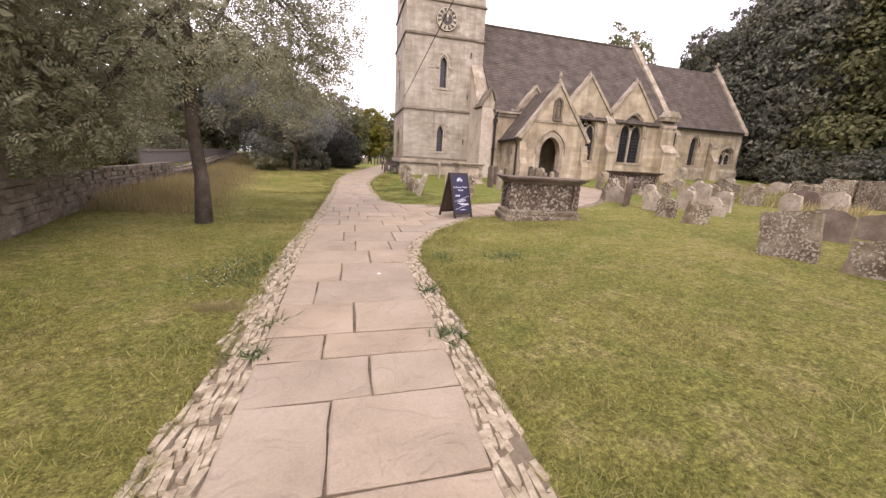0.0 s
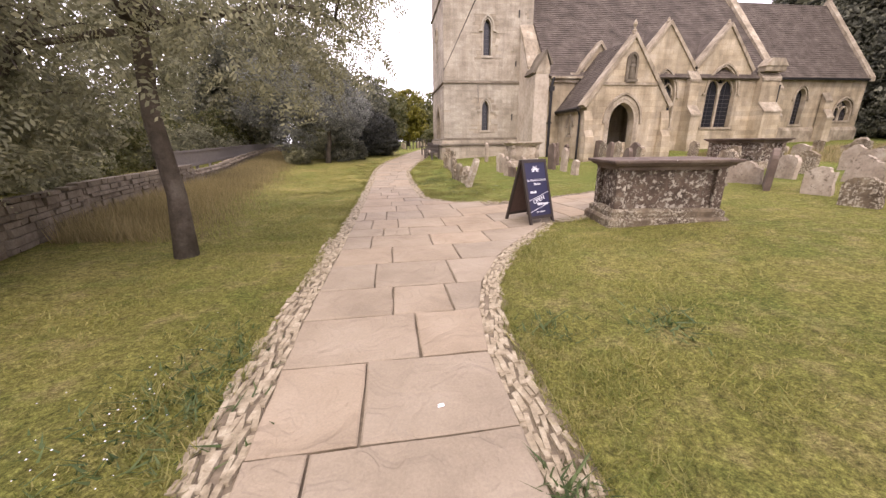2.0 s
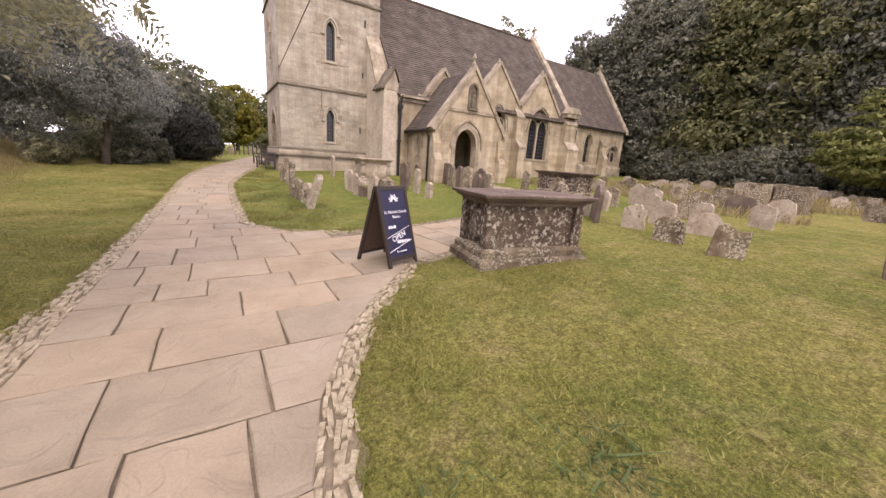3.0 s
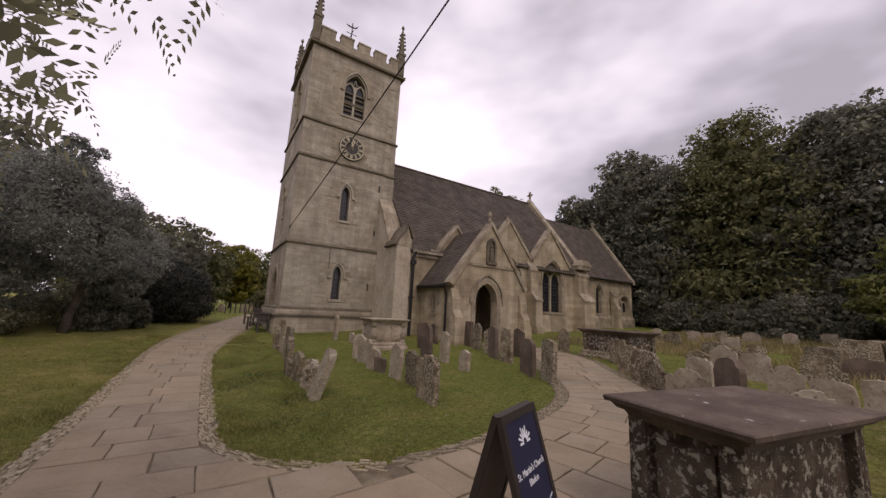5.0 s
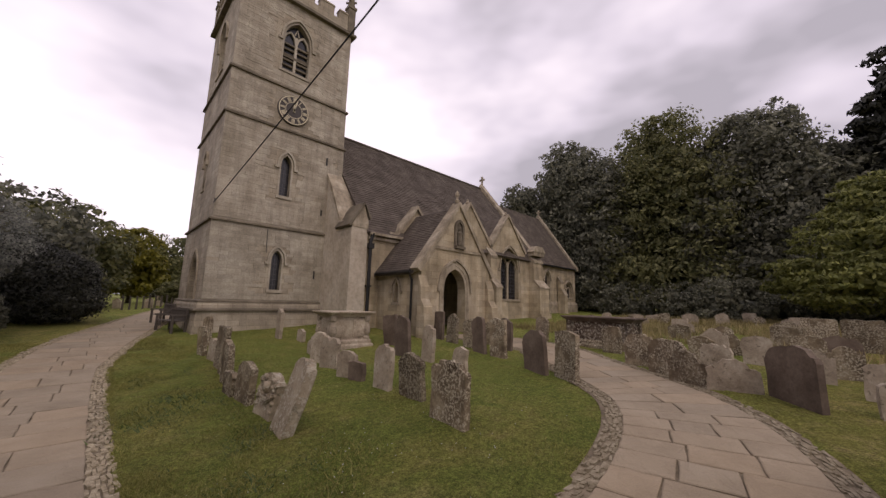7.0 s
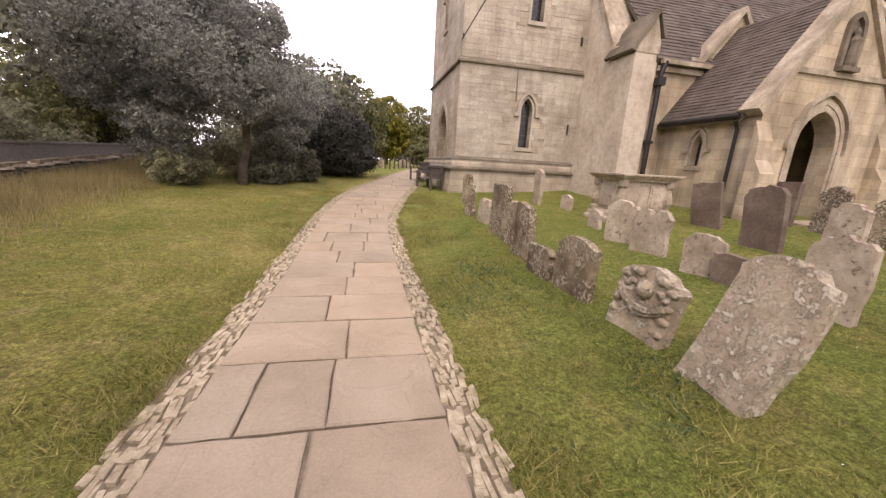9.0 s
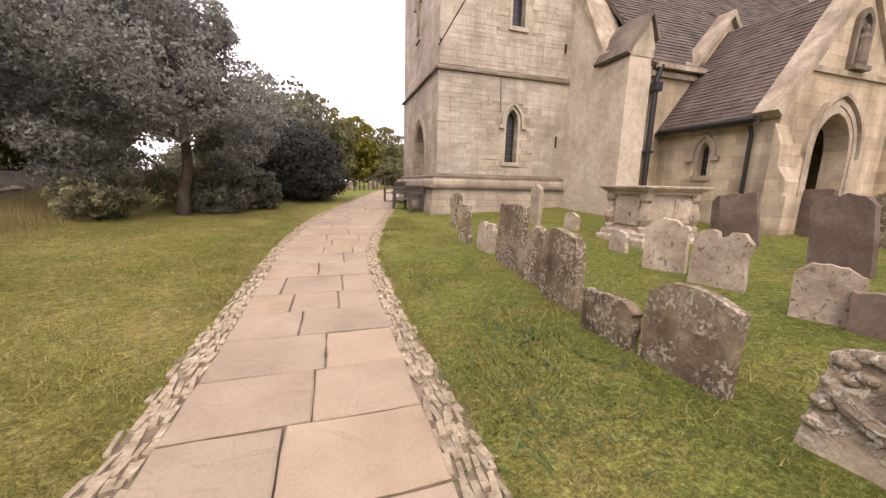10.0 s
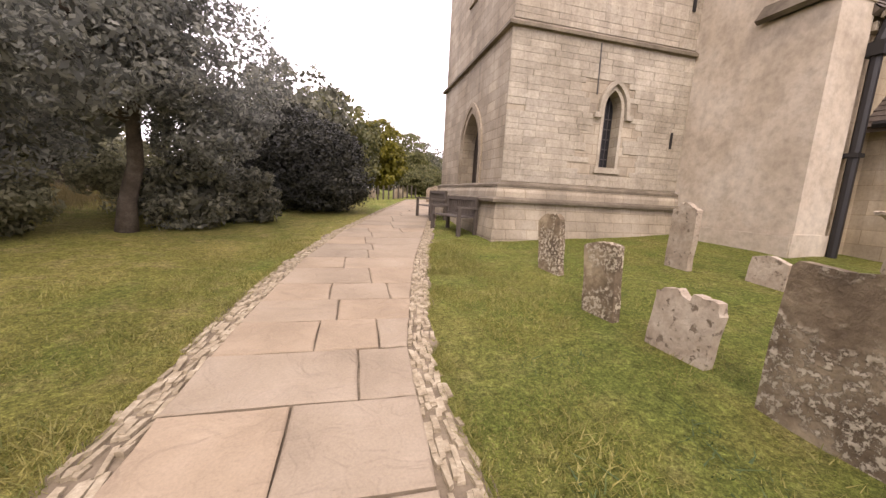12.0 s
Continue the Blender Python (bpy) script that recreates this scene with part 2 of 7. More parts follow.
M_TOWER = coursed("tower_ashlar", (0.26, 0.22, 0.165), (0.36, 0.31, 0.24), (0.44, 0.39, 0.31), (0.55, 0.5, 0.42), 0.24, 0.55)
M_BLOCK = speckled("tower_block", (0.31, 0.27, 0.21), (0.39, 0.345, 0.275), (0.47, 0.425, 0.35), 0.9, 16, vary=0.11, streak=0.3)
M_BLOCK2 = island_stone("tower_block_course", (0.29, 0.25, 0.19), (0.38, 0.33, 0.26), (0.47, 0.42, 0.34))
M_OCHRE = coursed("ochre_ashlar", (0.28, 0.228, 0.155), (0.42, 0.347, 0.243), (0.53, 0.455, 0.345), (0.62, 0.56, 0.46), 0.3, 0.7, joint_width=0.008, streak=0.5)
M_RENDER = speckled("worn_render", (0.40, 0.335, 0.255), (0.50, 0.43, 0.34), (0.58, 0.52, 0.43), 0.8, 5, bump=0.25, vary=0, streak=0.14)
M_DRESS = speckled("dressed_stone", (0.22, 0.18, 0.128), (0.35, 0.292, 0.215), (0.49, 0.425, 0.33), 1.5, 20, vary=0.08, streak=0.5)
M_DARKSTONE = speckled("dark_moulding", (0.10, 0.08, 0.06), (0.16, 0.135, 0.10), (0.24, 0.2, 0.15), 1.4, 20, vary=0.1)
M_ROOF = speckled("roof_tile", (0.07, 0.056, 0.046), (0.105, 0.085, 0.07), (0.15, 0.123, 0.10), 1.3, 20, vary=0.22, streak=0.25)
M_SLAB = flagstone("paving_slab", (0.252, 0.203, 0.146), (0.31, 0.252, 0.183), (0.35, 0.29, 0.217))
M_BED = speckled("path_bed", (0.085, 0.067, 0.045), (0.14, 0.111, 0.076), (0.21, 0.172, 0.122), 3, 30)
M_COBBLE = speckled("edging_stone", (0.19, 0.153, 0.10), (0.30, 0.25, 0.172), (0.41, 0.355, 0.26), 9, 40, bump=0.9, dist=0.015, vary=0.25)
M_GRASS = grassy("lawn", [(0.3, (0.16, 0.175, 0.042)), (0.5, (0.24, 0.228, 0.064)), (0.7, (0.335, 0.285, 0.098))], (0.38, 0.30, 0.14))
M_GRAVE = speckled("gravestone", (0.085, 0.062, 0.04), (0.19, 0.145, 0.095), (0.36, 0.295, 0.20), 2.6, 16, bump=1.0, dist=0.025, lichen=(0.49, 0.43, 0.325), lichen_scale=24, lichen_at=0.5, vary=0.2, crust=2.2, streak=0.3)
M_GRAVE_CARVED = speckled("carved_gravestone", (0.22, 0.177, 0.125), (0.36, 0.295, 0.215), (0.47, 0.405, 0.305), 3.0, 18, bump=1.0, dist=0.03, lichen=(0.54, 0.485, 0.385), lichen_scale=16, lichen_at=0.51, vary=0.0, crust=2.5)
M_GRAVE_DARK = speckled("brown_gravestone", (0.10, 0.072, 0.055), (0.15, 0.112, 0.086), (0.215, 0.165, 0.13), 2.0, 18, bump=0.4, vary=0.15)
M_GRAVE_PALE = speckled("pale_gravestone", (0.27, 0.215, 0.16), (0.38, 0.315, 0.24), (0.48, 0.415, 0.33), 2.5, 18, bump=0.8, dist=0.02, lichen=(0.19, 0.15, 0.11), lichen_scale=11, lichen_at=0.58, vary=0.15)
M_TOMB = speckled("lichened_tomb", (0.05, 0.036, 0.026), (0.115, 0.082, 0.06), (0.21, 0.165, 0.12), 2.8, 18, bump=1.0, dist=0.03, lichen=(0.47, 0.42, 0.34), lichen_scale=13, lichen_at=0.52, vary=0.1, crust=0.0)
M_SLABTOP = speckled("dark_tomb_slab", (0.075, 0.055, 0.045), (0.12, 0.088, 0.07), (0.18, 0.14, 0.11), 1.8, 22, bump=0.5, lichen=(0.5, 0.47, 0.43), lichen_scale=5, lichen_at=0.66, vary=0)
M_GLASS = plain("leaded_glass", (0.02, 0.02, 0.024), 0.25, 0.0, 6, 0.5, 0.3)
M_LEAD = plain("lead_line", (0.06, 0.055, 0.055), 0.6)
M_IRON = plain("black_iron", (0.012, 0.011, 0.011), 0.55)
M_WOOD = plain("grey_oak", (0.085, 0.07, 0.058), 0.8, 0, 18, 0.5)
M_DOOR = plain("dark_door_wood", (0.03, 0.022, 0.016), 0.7, 0, 14, 0.5)
M_NAVY = plain("navy_board", (0.022, 0.022, 0.055), 0.5, 0, 10, 0.15, 0.05)
M_SIGNWOOD = plain("sign_frame_wood", (0.035, 0.025, 0.02), 0.6, 0, 20, 0.4)
M_BOARDBACK = plain("brown_board_back", (0.085, 0.05, 0.038), 0.6, 0, 14, 0.4)
M_CHALK = plain("white_lettering", (0.75, 0.75, 0.78), 0.8, 0, 40, 0.1, 0.05)
M_GOLD = plain("gilt", (0.55, 0.48, 0.33), 0.45, 0.2)
M_DIAL = plain("clock_dial", (0.05, 0.04, 0.035), 0.6)
M_BARK = speckled("bark", (0.06, 0.048, 0.036), (0.1, 0.08, 0.06), (0.16, 0.135, 0.105), 3, 25, bump=1.0, dist=0.03, vary=0.1)
M_WALLSTONE = speckled("drystone", (0.16, 0.13, 0.095), (0.26, 0.215, 0.16), (0.36, 0.31, 0.24), 3, 22, bump=0.7, vary=0.25)
M_FENCE = plain("weathered_fence", (0.2, 0.178, 0.155), 0.85, 0, 12, 0.5)
# grey-green lifted well above leaf colour, so that haze is in the tone
M_LEAF_ASH = leafy("haze_lifted_ash_leaves", (0.17, 0.172, 0.11), (0.41, 0.395, 0.25), 0.55)
M_LEAF_DARK = leafy("dark_leaves", (0.075, 0.08, 0.062), (0.28, 0.275, 0.195), 0.45)
# paler and cooler: sky glints on the leaves are put into their colour
M_LEAF_GLINT = leafy("sky_glint_leaves", (0.14, 0.15, 0.14), (0.42, 0.425, 0.37), 0.6)
M_LEAF_MID = leafy("green_leaves", (0.075, 0.085, 0.035), (0.23, 0.22, 0.095), 0.42)
M_LEAF_YEW = leafy("yew_leaves", (0.012, 0.014, 0.012), (0.05, 0.05, 0.034), 0.1)
M_LEAF_LIGHT = leafy("light_green_leaves", (0.09, 0.105, 0.03), (0.27, 0.27, 0.085), 0.35)
M_LEAF_GOLD = leafy("golden_leaves", (0.10, 0.095, 0.012), (0.24, 0.21, 0.03), 0.3)
M_WEED = leafy("weed_leaves", (0.045, 0.075, 0.022), (0.12, 0.16, 0.055), 0.3)
M_TALLGRASS = leafy("long_dry_grass", (0.2, 0.165, 0.07), (0.43, 0.345, 0.175), 0.35)
M_BLADE = leafy("grass_blades", (0.115, 0.138, 0.026), (0.41, 0.36, 0.125), 0.35)

# ---- building helpers ----
def link_mesh(name, bm, mat, smooth=False):
    me = bpy.data.meshes.new(name)
    bm.to_mesh(me)
    bm.free()
    me.materials.append(mat)
    if smooth:
        me.polygons.foreach_set("use_smooth", [True] * len(me.polygons))
    return new(name, me)


def part(name, bm, mat, parent, label="", smooth=False):
    """One mesh, in the coordinates of its parent, as a part of it."""
    ob = link_mesh(name, bm, mat, smooth)
    ob.parent = parent
    return tagged(ob, label)


def thing(name, m, label, category, group="", kind=""):
    ob = new(name)
    ob.empty_display_size = 0.1
    ob.matrix_world = m
    return tagged(ob, label, category, group, kind)


def solid(name, bm, mat, label, category, kind="", group="", smooth=False):
    return tagged(link_mesh(name, bm, mat, smooth), label, category, group, kind)


def raw_mesh(name, verts, faces, mat, smooth=False):
    me = bpy.data.meshes.new(name)
    me.from_pydata(verts, [], faces)
    me.materials.append(mat)
    if smooth:
        me.polygons.foreach_set("use_smooth", [True] * len(me.polygons))
    me.update()
    return me


def quads_mesh(name, v, mat, per=4, smooth=False):
    """A mesh of loose polygons with per corners each, from an array of corners."""
    n = len(v) // per
    me = bpy.data.meshes.new(name)
    me.vertices.add(len(v))
    me.vertices.foreach_set("co", np.ascontiguousarray(v, dtype=np.float32).ravel())
    me.loops.add(n * per)
    me.loops.foreach_set("vertex_index", np.arange(n * per, dtype=np.int32))
    me.polygons.add(n)
    me.polygons.foreach_set("loop_start", np.arange(0, n * per, per, dtype=np.int32))
    me.materials.append(mat)
    me.update(calc_edges=True)
    return me


def box(bm, x0, x1, y0, y1, z0, z1, m=None, chamfer=0.0):
    v = []
    for z, c in ((z0, 0.0), (z1, chamfer)):
        for x, y in ((x0 + c, y0 + c), (x1 - c, y0 + c), (x1 - c, y1 - c), (x0 + c, y1 - c)):
            p = Vector((x, y, z))
            v.append(bm.verts.new(m @ p if m else p))
    for f in ((3, 2, 1, 0), (4, 5, 6, 7), (0, 1, 5, 4), (1, 2, 6, 5), (2, 3, 7, 6), (3, 0, 4, 7)):
        bm.faces.new([v[i] for i in f])


def prism(bm, pts, a, b, axis="y", m=None):
    """A polygon pushed from a to b along an axis: pts are (x, z) for y, (y, z) for x, (x, y) for z."""
    def place(p, d):
        q = {"y": (p[0], d, p[1]), "x": (d, p[0], p[1]), "z": (p[0], p[1], d)}[axis]
        return m @ Vector(q) if m else Vector(q)
    lo, hi = [bm.verts.new(place(p, a)) for p in pts], [bm.verts.new(place(p, b)) for p in pts]
    bm.faces.new(lo)
    bm.faces.new(hi[::-1])
    k = len(pts)
    for i in range(k):
        bm.faces.new((lo[i], hi[i], hi[(i + 1) % k], lo[(i + 1) % k]))
    bmesh.ops.recalc_face_normals(bm, faces=bm.faces)


def tube(bm, pts, radii, sides=8, cap=True):
    rings = []
    for i, p in enumerate(pts):
        p = Vector(p)
        d = (Vector(pts[min(i + 1, len(pts) - 1)]) - Vector(pts[max(i - 1, 0)])).normalized()
        side = d.cross(Vector((0.3, 0.9, 0.2)) if abs(d.z) > 0.9 else Vector((0, 0, 1))).normalized()
        up = side.cross(d)
        r = radii[i] if isinstance(radii, (list, tuple)) else radii
        rings.append([bm.verts.new(p + r * (math.cos(a) * side + math.sin(a) * up)) for a in (2 * math.pi * k / sides for k in range(sides))])
    for a, b in zip(rings, rings[1:]):
        for k in range(sides):
            bm.faces.new((a[k], a[(k + 1) % sides], b[(k + 1) % sides], b[k]))
    if cap:
        bm.faces.new(rings[0][::-1])
        bm.faces.new(rings[-1])


def lathe(bm, profile, m, sides=12):
    """A turned shape: profile of (radius, height) about the local z axis of m."""
    rings = [[bm.verts.new(m @ Vector((r * math.cos(2 * math.pi * k / sides), r * math.sin(2 * math.pi * k / sides), z))) for k in range(sides)] for r, z in profile]
    for a, b in zip(rings, rings[1:]):
        for k in range(sides):
            bm.faces.new((a[k], a[(k + 1) % sides], b[(k + 1) % sides], b[k]))
    bm.faces.new(rings[0][::-1])
    bm.faces.new(rings[-1])


def line_at(points, u):
    """Height of a broken line at u."""
    for (a, za), (b, zb) in zip(points, points[1:]):
        if a <= u <= b and b > a:
            return za + (zb - za) * (u - a) / (b - a)
    return points[0][1] if u < points[0][0] else points[-1][1]


def arch(o, u):
    """Height of a pointed arch o = (centre, half width, sill, spring, apex) at u."""
    c, w, _, spring, apex = o
    h, d = apex - spring, min(abs(u - c), w)
    k = (h * h - w * w) / (2 * w)
    return spring + math.sqrt(max((w + k) ** 2 - (d + k) ** 2, 0.0))


def arch_line(o, grow=0.0, steps=12, drop=0.0):
    c, w, sill, spring, apex = o
    q = (c, w + grow, sill, spring, apex + grow * 1.25)
    us = [c - q[1] + 2 * q[1] * i / (2 * steps) for i in range(2 * steps + 1)]
    pts = [(u, arch(q, u)) for u in us]
    return [(us[0], spring - drop)] + pts + [(us[-1], spring - drop)] if drop else pts


SOUTH = Matrix.Identity(4)


def facing_west(x):
    """Wall coordinates (along, depth, height) on a face that looks west at x; along runs southwards as -y."""
    return Matrix(((0, 1, 0, x), (-1, 0, 0, 0), (0, 0, 1, 0), (0, 0, 0, 1)))


def facing_south(y):
    return Matrix.Translation((0, y, 0))


def wall(bm, u0, u1, z0, top, thick, openings, m, steps=8):
    """A wall with arched openings right through it. Coordinates: along, depth, height."""
    us = {round(u0, 4), round(u1, 4)} | {round(u, 4) for u, _ in top if u0 < u < u1}
    for c, w, *_ in openings:
        us |= {round(c - w + 2 * w * i / (2 * steps), 4) for i in range(2 * steps + 1)}
    us = sorted(us)

    def quad(*pts):
        bm.faces.new([bm.verts.new(m @ Vector(p)) for p in pts])
    eps = 1e-3
    for a, b in zip(us, us[1:]):
        ta, tb = line_at(top, a + eps), line_at(top, b - eps)
        o = next((o for o in openings if o[0] - o[1] - eps < a and b < o[0] + o[1] + eps), None)
        spans = [(z0, z0, ta, tb)]
        if o:
            aa, ab = arch(o, a), arch(o, b)
            spans = [(aa, ab, ta, tb)] + ([(z0, z0, o[2], o[2])] if o[2] > z0 else [])
            quad((a, 0, aa), (a, thick, aa), (b, thick, ab), (b, 0, ab))
            if o[2] > z0:
                quad((a, 0, o[2]), (b, 0, o[2]), (b, thick, o[2] + 0.02), (a, thick, o[2] + 0.02))
        for la, lb, ha, hb in spans:
            quad((a, 0, la), (b, 0, lb), (b, 0, hb), (a, 0, ha))
            quad((a, thick, la), (a, thick, ha), (b, thick, hb), (b, thick, lb))
        quad((a, 0, ta), (b, 0, tb), (b, thick, tb), (a, thick, ta))
    for c, w, sill, spring, apex in openings:
        for s in (-1, 1):
            u = c + s * w
            quad(*[(u, d, z) for d, z in ((0, sill), (thick, sill), (thick, spring), (0, spring))][::s])
    for u in (u0, u1):
        quad((u, 0, z0), (u, 0, line_at(top, u)), (u, thick, line_at(top, u)), (u, thick, z0))
    bmesh.ops.remove_doubles(bm, verts=bm.verts, dist=2e-4)
    bmesh.ops.recalc_face_normals(bm, faces=bm.faces)


def sweep(bm, pts, wide, d0, d1, m):
    """A moulding: a strip of that width along a line of (along, height), between two depths."""
    rings = []
    for i, (u, z) in enumerate(pts):
        a, b = pts[max(i - 1, 0)], pts[min(i + 1, len(pts) - 1)]
        du, dz = b[0] - a[0], b[1] - a[1]
        k = math.hypot(du, dz) or 1.0
        nu, nz = -dz / k * wide / 2, du / k * wide / 2
        rings.append([bm.verts.new(m @ Vector(p)) for p in ((u - nu, d0, z - nz), (u + nu, d0, z + nz), (u + nu, d1, z + nz), (u - nu, d1, z - nz))])
    for a, b in zip(rings, rings[1:]):
        for k in range(4):
            bm.faces.new((a[k], a[(k + 1) % 4], b[(k + 1) % 4], b[k]))
    bm.faces.new(rings[0][::-1])
    bm.faces.new(rings[-1])


def arch_pane(bm, o, d0, d1, m, steps=8):
    """A flat plate that fills an arched opening."""
    c, w, sill, spring, apex = o
    us = [c - w + 2 * w * i / (2 * steps) for i in range(2 * steps + 1)]
    pts = [(us[0], sill)] + [(us[-1], sill)] + [(u, arch(o, u)) for u in us[::-1]]
    f, k = [bm.verts.new(m @ Vector((u, d0, z))) for u, z in pts], [bm.verts.new(m @ Vector((u, d1, z))) for u, z in pts]
    bm.faces.new(f)
    bm.faces.new(k[::-1])
    for i in range(len(pts)):
        bm.faces.new((f[i], k[i], k[(i + 1) % len(pts)], f[(i + 1) % len(pts)]))


# ---- the lie of the land ----
def ground_height(x, y):
    d, u, w = max(x - 1.6, 0.0), max(y - 20.5, 0.0), max(-1.2 - x, 0.0)
    rise = 0.055 * min(d, 8) + 0.025 * max(min(d - 8, 60), 0)
    return rise + 0.045 * min(u, 14) + 0.01 * max(min(u - 14, 40), 0) + 0.02 * min(w, 10)


LEFT = [(-9, -0.55), (2.5, -0.6), (5.4, -0.68), (9, -0.6), (14, -0.54), (18, -0.53), (20, -0.56), (22, -0.56), (24, -0.43), (26, -0.22), (28.5, 0.24), (32, 1.2), (36, 2.2), (46, 4.6)]
RIGHT = [(-9, 0.72), (1, 0.81), (2.7, 0.9), (5.3, 0.95), (6.5, 1.3), (7.6, 1.9), (8.3, 2.6), (9.0, 3.3), (11.35, 3.3), (11.6, 2.4), (12.1, 1.7), (13.3, 1.04),
         (17, 1.0), (20.4, 1.0), (22.2, 1.05), (24, 1.35), (26, 1.75), (30, 2.75), (36, 4.2), (46, 7.0)]
BRANCH = [(3.3, 10.2, 1.13), (5.0, 10.4, 1.0), (6.8, 10.85, 0.95), (8.2, 11.6, 0.92), (9.3, 12.8, 0.9), (10.6, 14.4, 0.92), (12.1, 16.2, 0.95), (12.7, 18.4, 0.95), (12.85, 20.9, 0.95)]


def branch_at(s):
    """Centre, direction and half width of the branch path at s from 0 to 1."""
    k = min(max(s, 0.0), 0.9999) * (len(BRANCH) - 1)
    i, f = int(k), k - int(k)
    p = [Vector(BRANCH[min(max(j, 0), len(BRANCH) - 1)]) for j in (i - 1, i, i + 1, i + 2)]
    q = 0.5 * (2 * p[1] + (p[2] - p[0]) * f + (2 * p[0] - 5 * p[1] + 4 * p[2] - p[3]) * f * f + (3 * p[1] - p[0] - 3 * p[2] + p[3]) * f ** 3)
    d = 0.5 * ((p[2] - p[0]) + 2 * (2 * p[0] - 5 * p[1] + 4 * p[2] - p[3]) * f + 3 * (3 * p[1] - p[0] - 3 * p[2] + p[3]) * f * f)
    return Vector((q.x, q.y)), Vector((d.x, d.y)).normalized(), q.z


BRANCH_LINE = [branch_at(i / 60) for i in range(61)]


def on_path(x, y, margin=0.0):
    if -9 < y < 46 and line_at(LEFT, y) - margin < x < line_at(RIGHT, y) + margin:
        return True
    if 3.0 < x < 15 and 8.5 < y < 21.2:
        return any((x - c.x) ** 2 + (y - c.y) ** 2 < (w + margin) ** 2 for c, d, w in BRANCH_LINE)
    return False


def steps_between(*runs):
    out = [runs[0][0]]
    for a, b, s in runs:
        n = max(1, round((b - a) / s))
        out += [a + (b - a) * (i + 1) / n for i in range(n)]
    return out


gx = steps_between((-1800, -200, 400), (-200, -30, 34), (-30, -8, 1.5), (-8, 8, 0.16), (8, 18, 0.4), (18, 60, 3), (60, 200, 28), (200, 1800, 400))
gy = steps_between((-1800, -200, 400), (-200, -20, 30), (-20, -3, 1.5), (-3, 30, 0.2), (30, 48, 0.6), (48, 100, 5), (100, 300, 40), (300, 1800, 500))
g_verts = []
for y in gy:
    for x in gx:
        z = ground_height(x, y)
        if on_path(x, y, 0.22):
            z -= 0.05
        elif -14 < x < 18 and -4 < y < 48:
            z += 0.035 * noise.noise((x * 0.9, y * 0.9, 0.3)) + 0.02 * noise.noise((x * 3.1, y * 3.1, 1.7))
        g_verts.append((x, y, z))
nx = len(gx)
g_faces = [(j * nx + i, j * nx + i + 1, (j + 1) * nx + i + 1, (j + 1) * nx + i) for j in range(len(gy) - 1) for i in range(nx - 1)]
ground = tagged(new("ground", raw_mesh("ground", g_verts, g_faces, M_GRASS, True)), "mown churchyard grass with dry straw-coloured patches", "lawn", kind="structure")

# bed of the paths, under the slabs
bed_v, bed_f = [], []
for j in range(0, 276):
    y = -9 + j * 0.2
    a, b = line_at(LEFT, y) - 0.3, line_at(RIGHT, y) + 0.3
    for i in range(5):
        x = a + (b - a) * i / 4
        bed_v.append((x, y, ground_height(x, y) - 0.012))
    if j:
        bed_f += [((j - 1) * 5 + i, (j - 1) * 5 + i + 1, j * 5 + i + 1, j * 5 + i) for i in range(4)]
path_main = tagged(new("path_main", raw_mesh("path_main", bed_v, bed_f, M_BED)), "flagstone church path edged with pitched stone", "path", kind="structure")
bed_v, bed_f = [], []
for j, (c, d, w) in enumerate(BRANCH_LINE):
    n_ = Vector((-d.y, d.x))
    for i in range(5):
        p = c + n_ * (w + 0.28) * (i / 2 - 1)
        bed_v.append((p.x, p.y, ground_height(p.x, p.y) - 0.008))
    if j:
        bed_f += [((j - 1) * 5 + i, (j - 1) * 5 + i + 1, j * 5 + i + 1, j * 5 + i) for i in range(4)]
path_branch = tagged(new("path_branch", raw_mesh("path_branch", bed_v, bed_f, M_BED)), "flagstone branch path leading to the church porch", "path", kind="structure")

# ---- the church ----
church = thing("church", pose(0, 0, 0), "old limestone parish church with clock tower and brown tiled roofs", "church")
TX0, TX1, TY0, TY1 = 3.93, 9.84, 27.25, 33.2

LANCET = (6.76, 0.24, 2.33, 3.75, 4.2)
LANCET_UP = (6.8, 0.25, 6.9, 8.5, 9.0)
BELFRY = (6.78, 0.66, 13.5, 15.3, 16.35)
WDOOR = (-29.75, 0.78, 0.4, 2.75, 3.85)
WLANCET = (-30.3, 0.22, 7.2, 8.6, 9.0)

bm = bmesh.new()
# each stage is a little narrower than the one below
STAGES = [(-0.3, 5.27, 0.0, [LANCET], [WDOOR]), (5.27, 10.3, 0.03, [LANCET_UP], [WLANCET]), (10.3, 12.54, 0.05, [], []), (12.54, 17.4, 0.07, [BELFRY], [(-30.2, 0.66, 13.5, 15.3, 16.35)])]
for z0, z1, inset, south, west in STAGES:
    wall(bm, TX0 + inset, TX1 - inset, z0, [(TX0, z1), (TX1, z1)], 0.5, south, facing_south(TY0 + inset))
    wall(bm, -TY1 + inset, -TY0 - inset - 0.5, z0, [(-TY1, z1), (-TY0, z1)], 0.5, west, facing_west(TX0 + inset))
    box(bm, TX1 - inset - 0.5, TX1 - inset, TY0 + inset + 0.5, TY1 - inset, z0, z1)
    box(bm, TX0 + inset + 0.5, TX1 - inset - 0.5, TY1 - inset - 0.5, TY1 - inset, z0, z1)
tower_wall = part("tower_wall", bm, M_TOWER, church, "coursed grey limestone tower wall")

bm = bmesh.new()
box(bm, TX0 + 0.4, TX1 - 0.4, TY0 + 0.4, TY1 - 0.4, 17.3, 17.6)
part("tower_roof", bm, M_DARKSTONE, church)


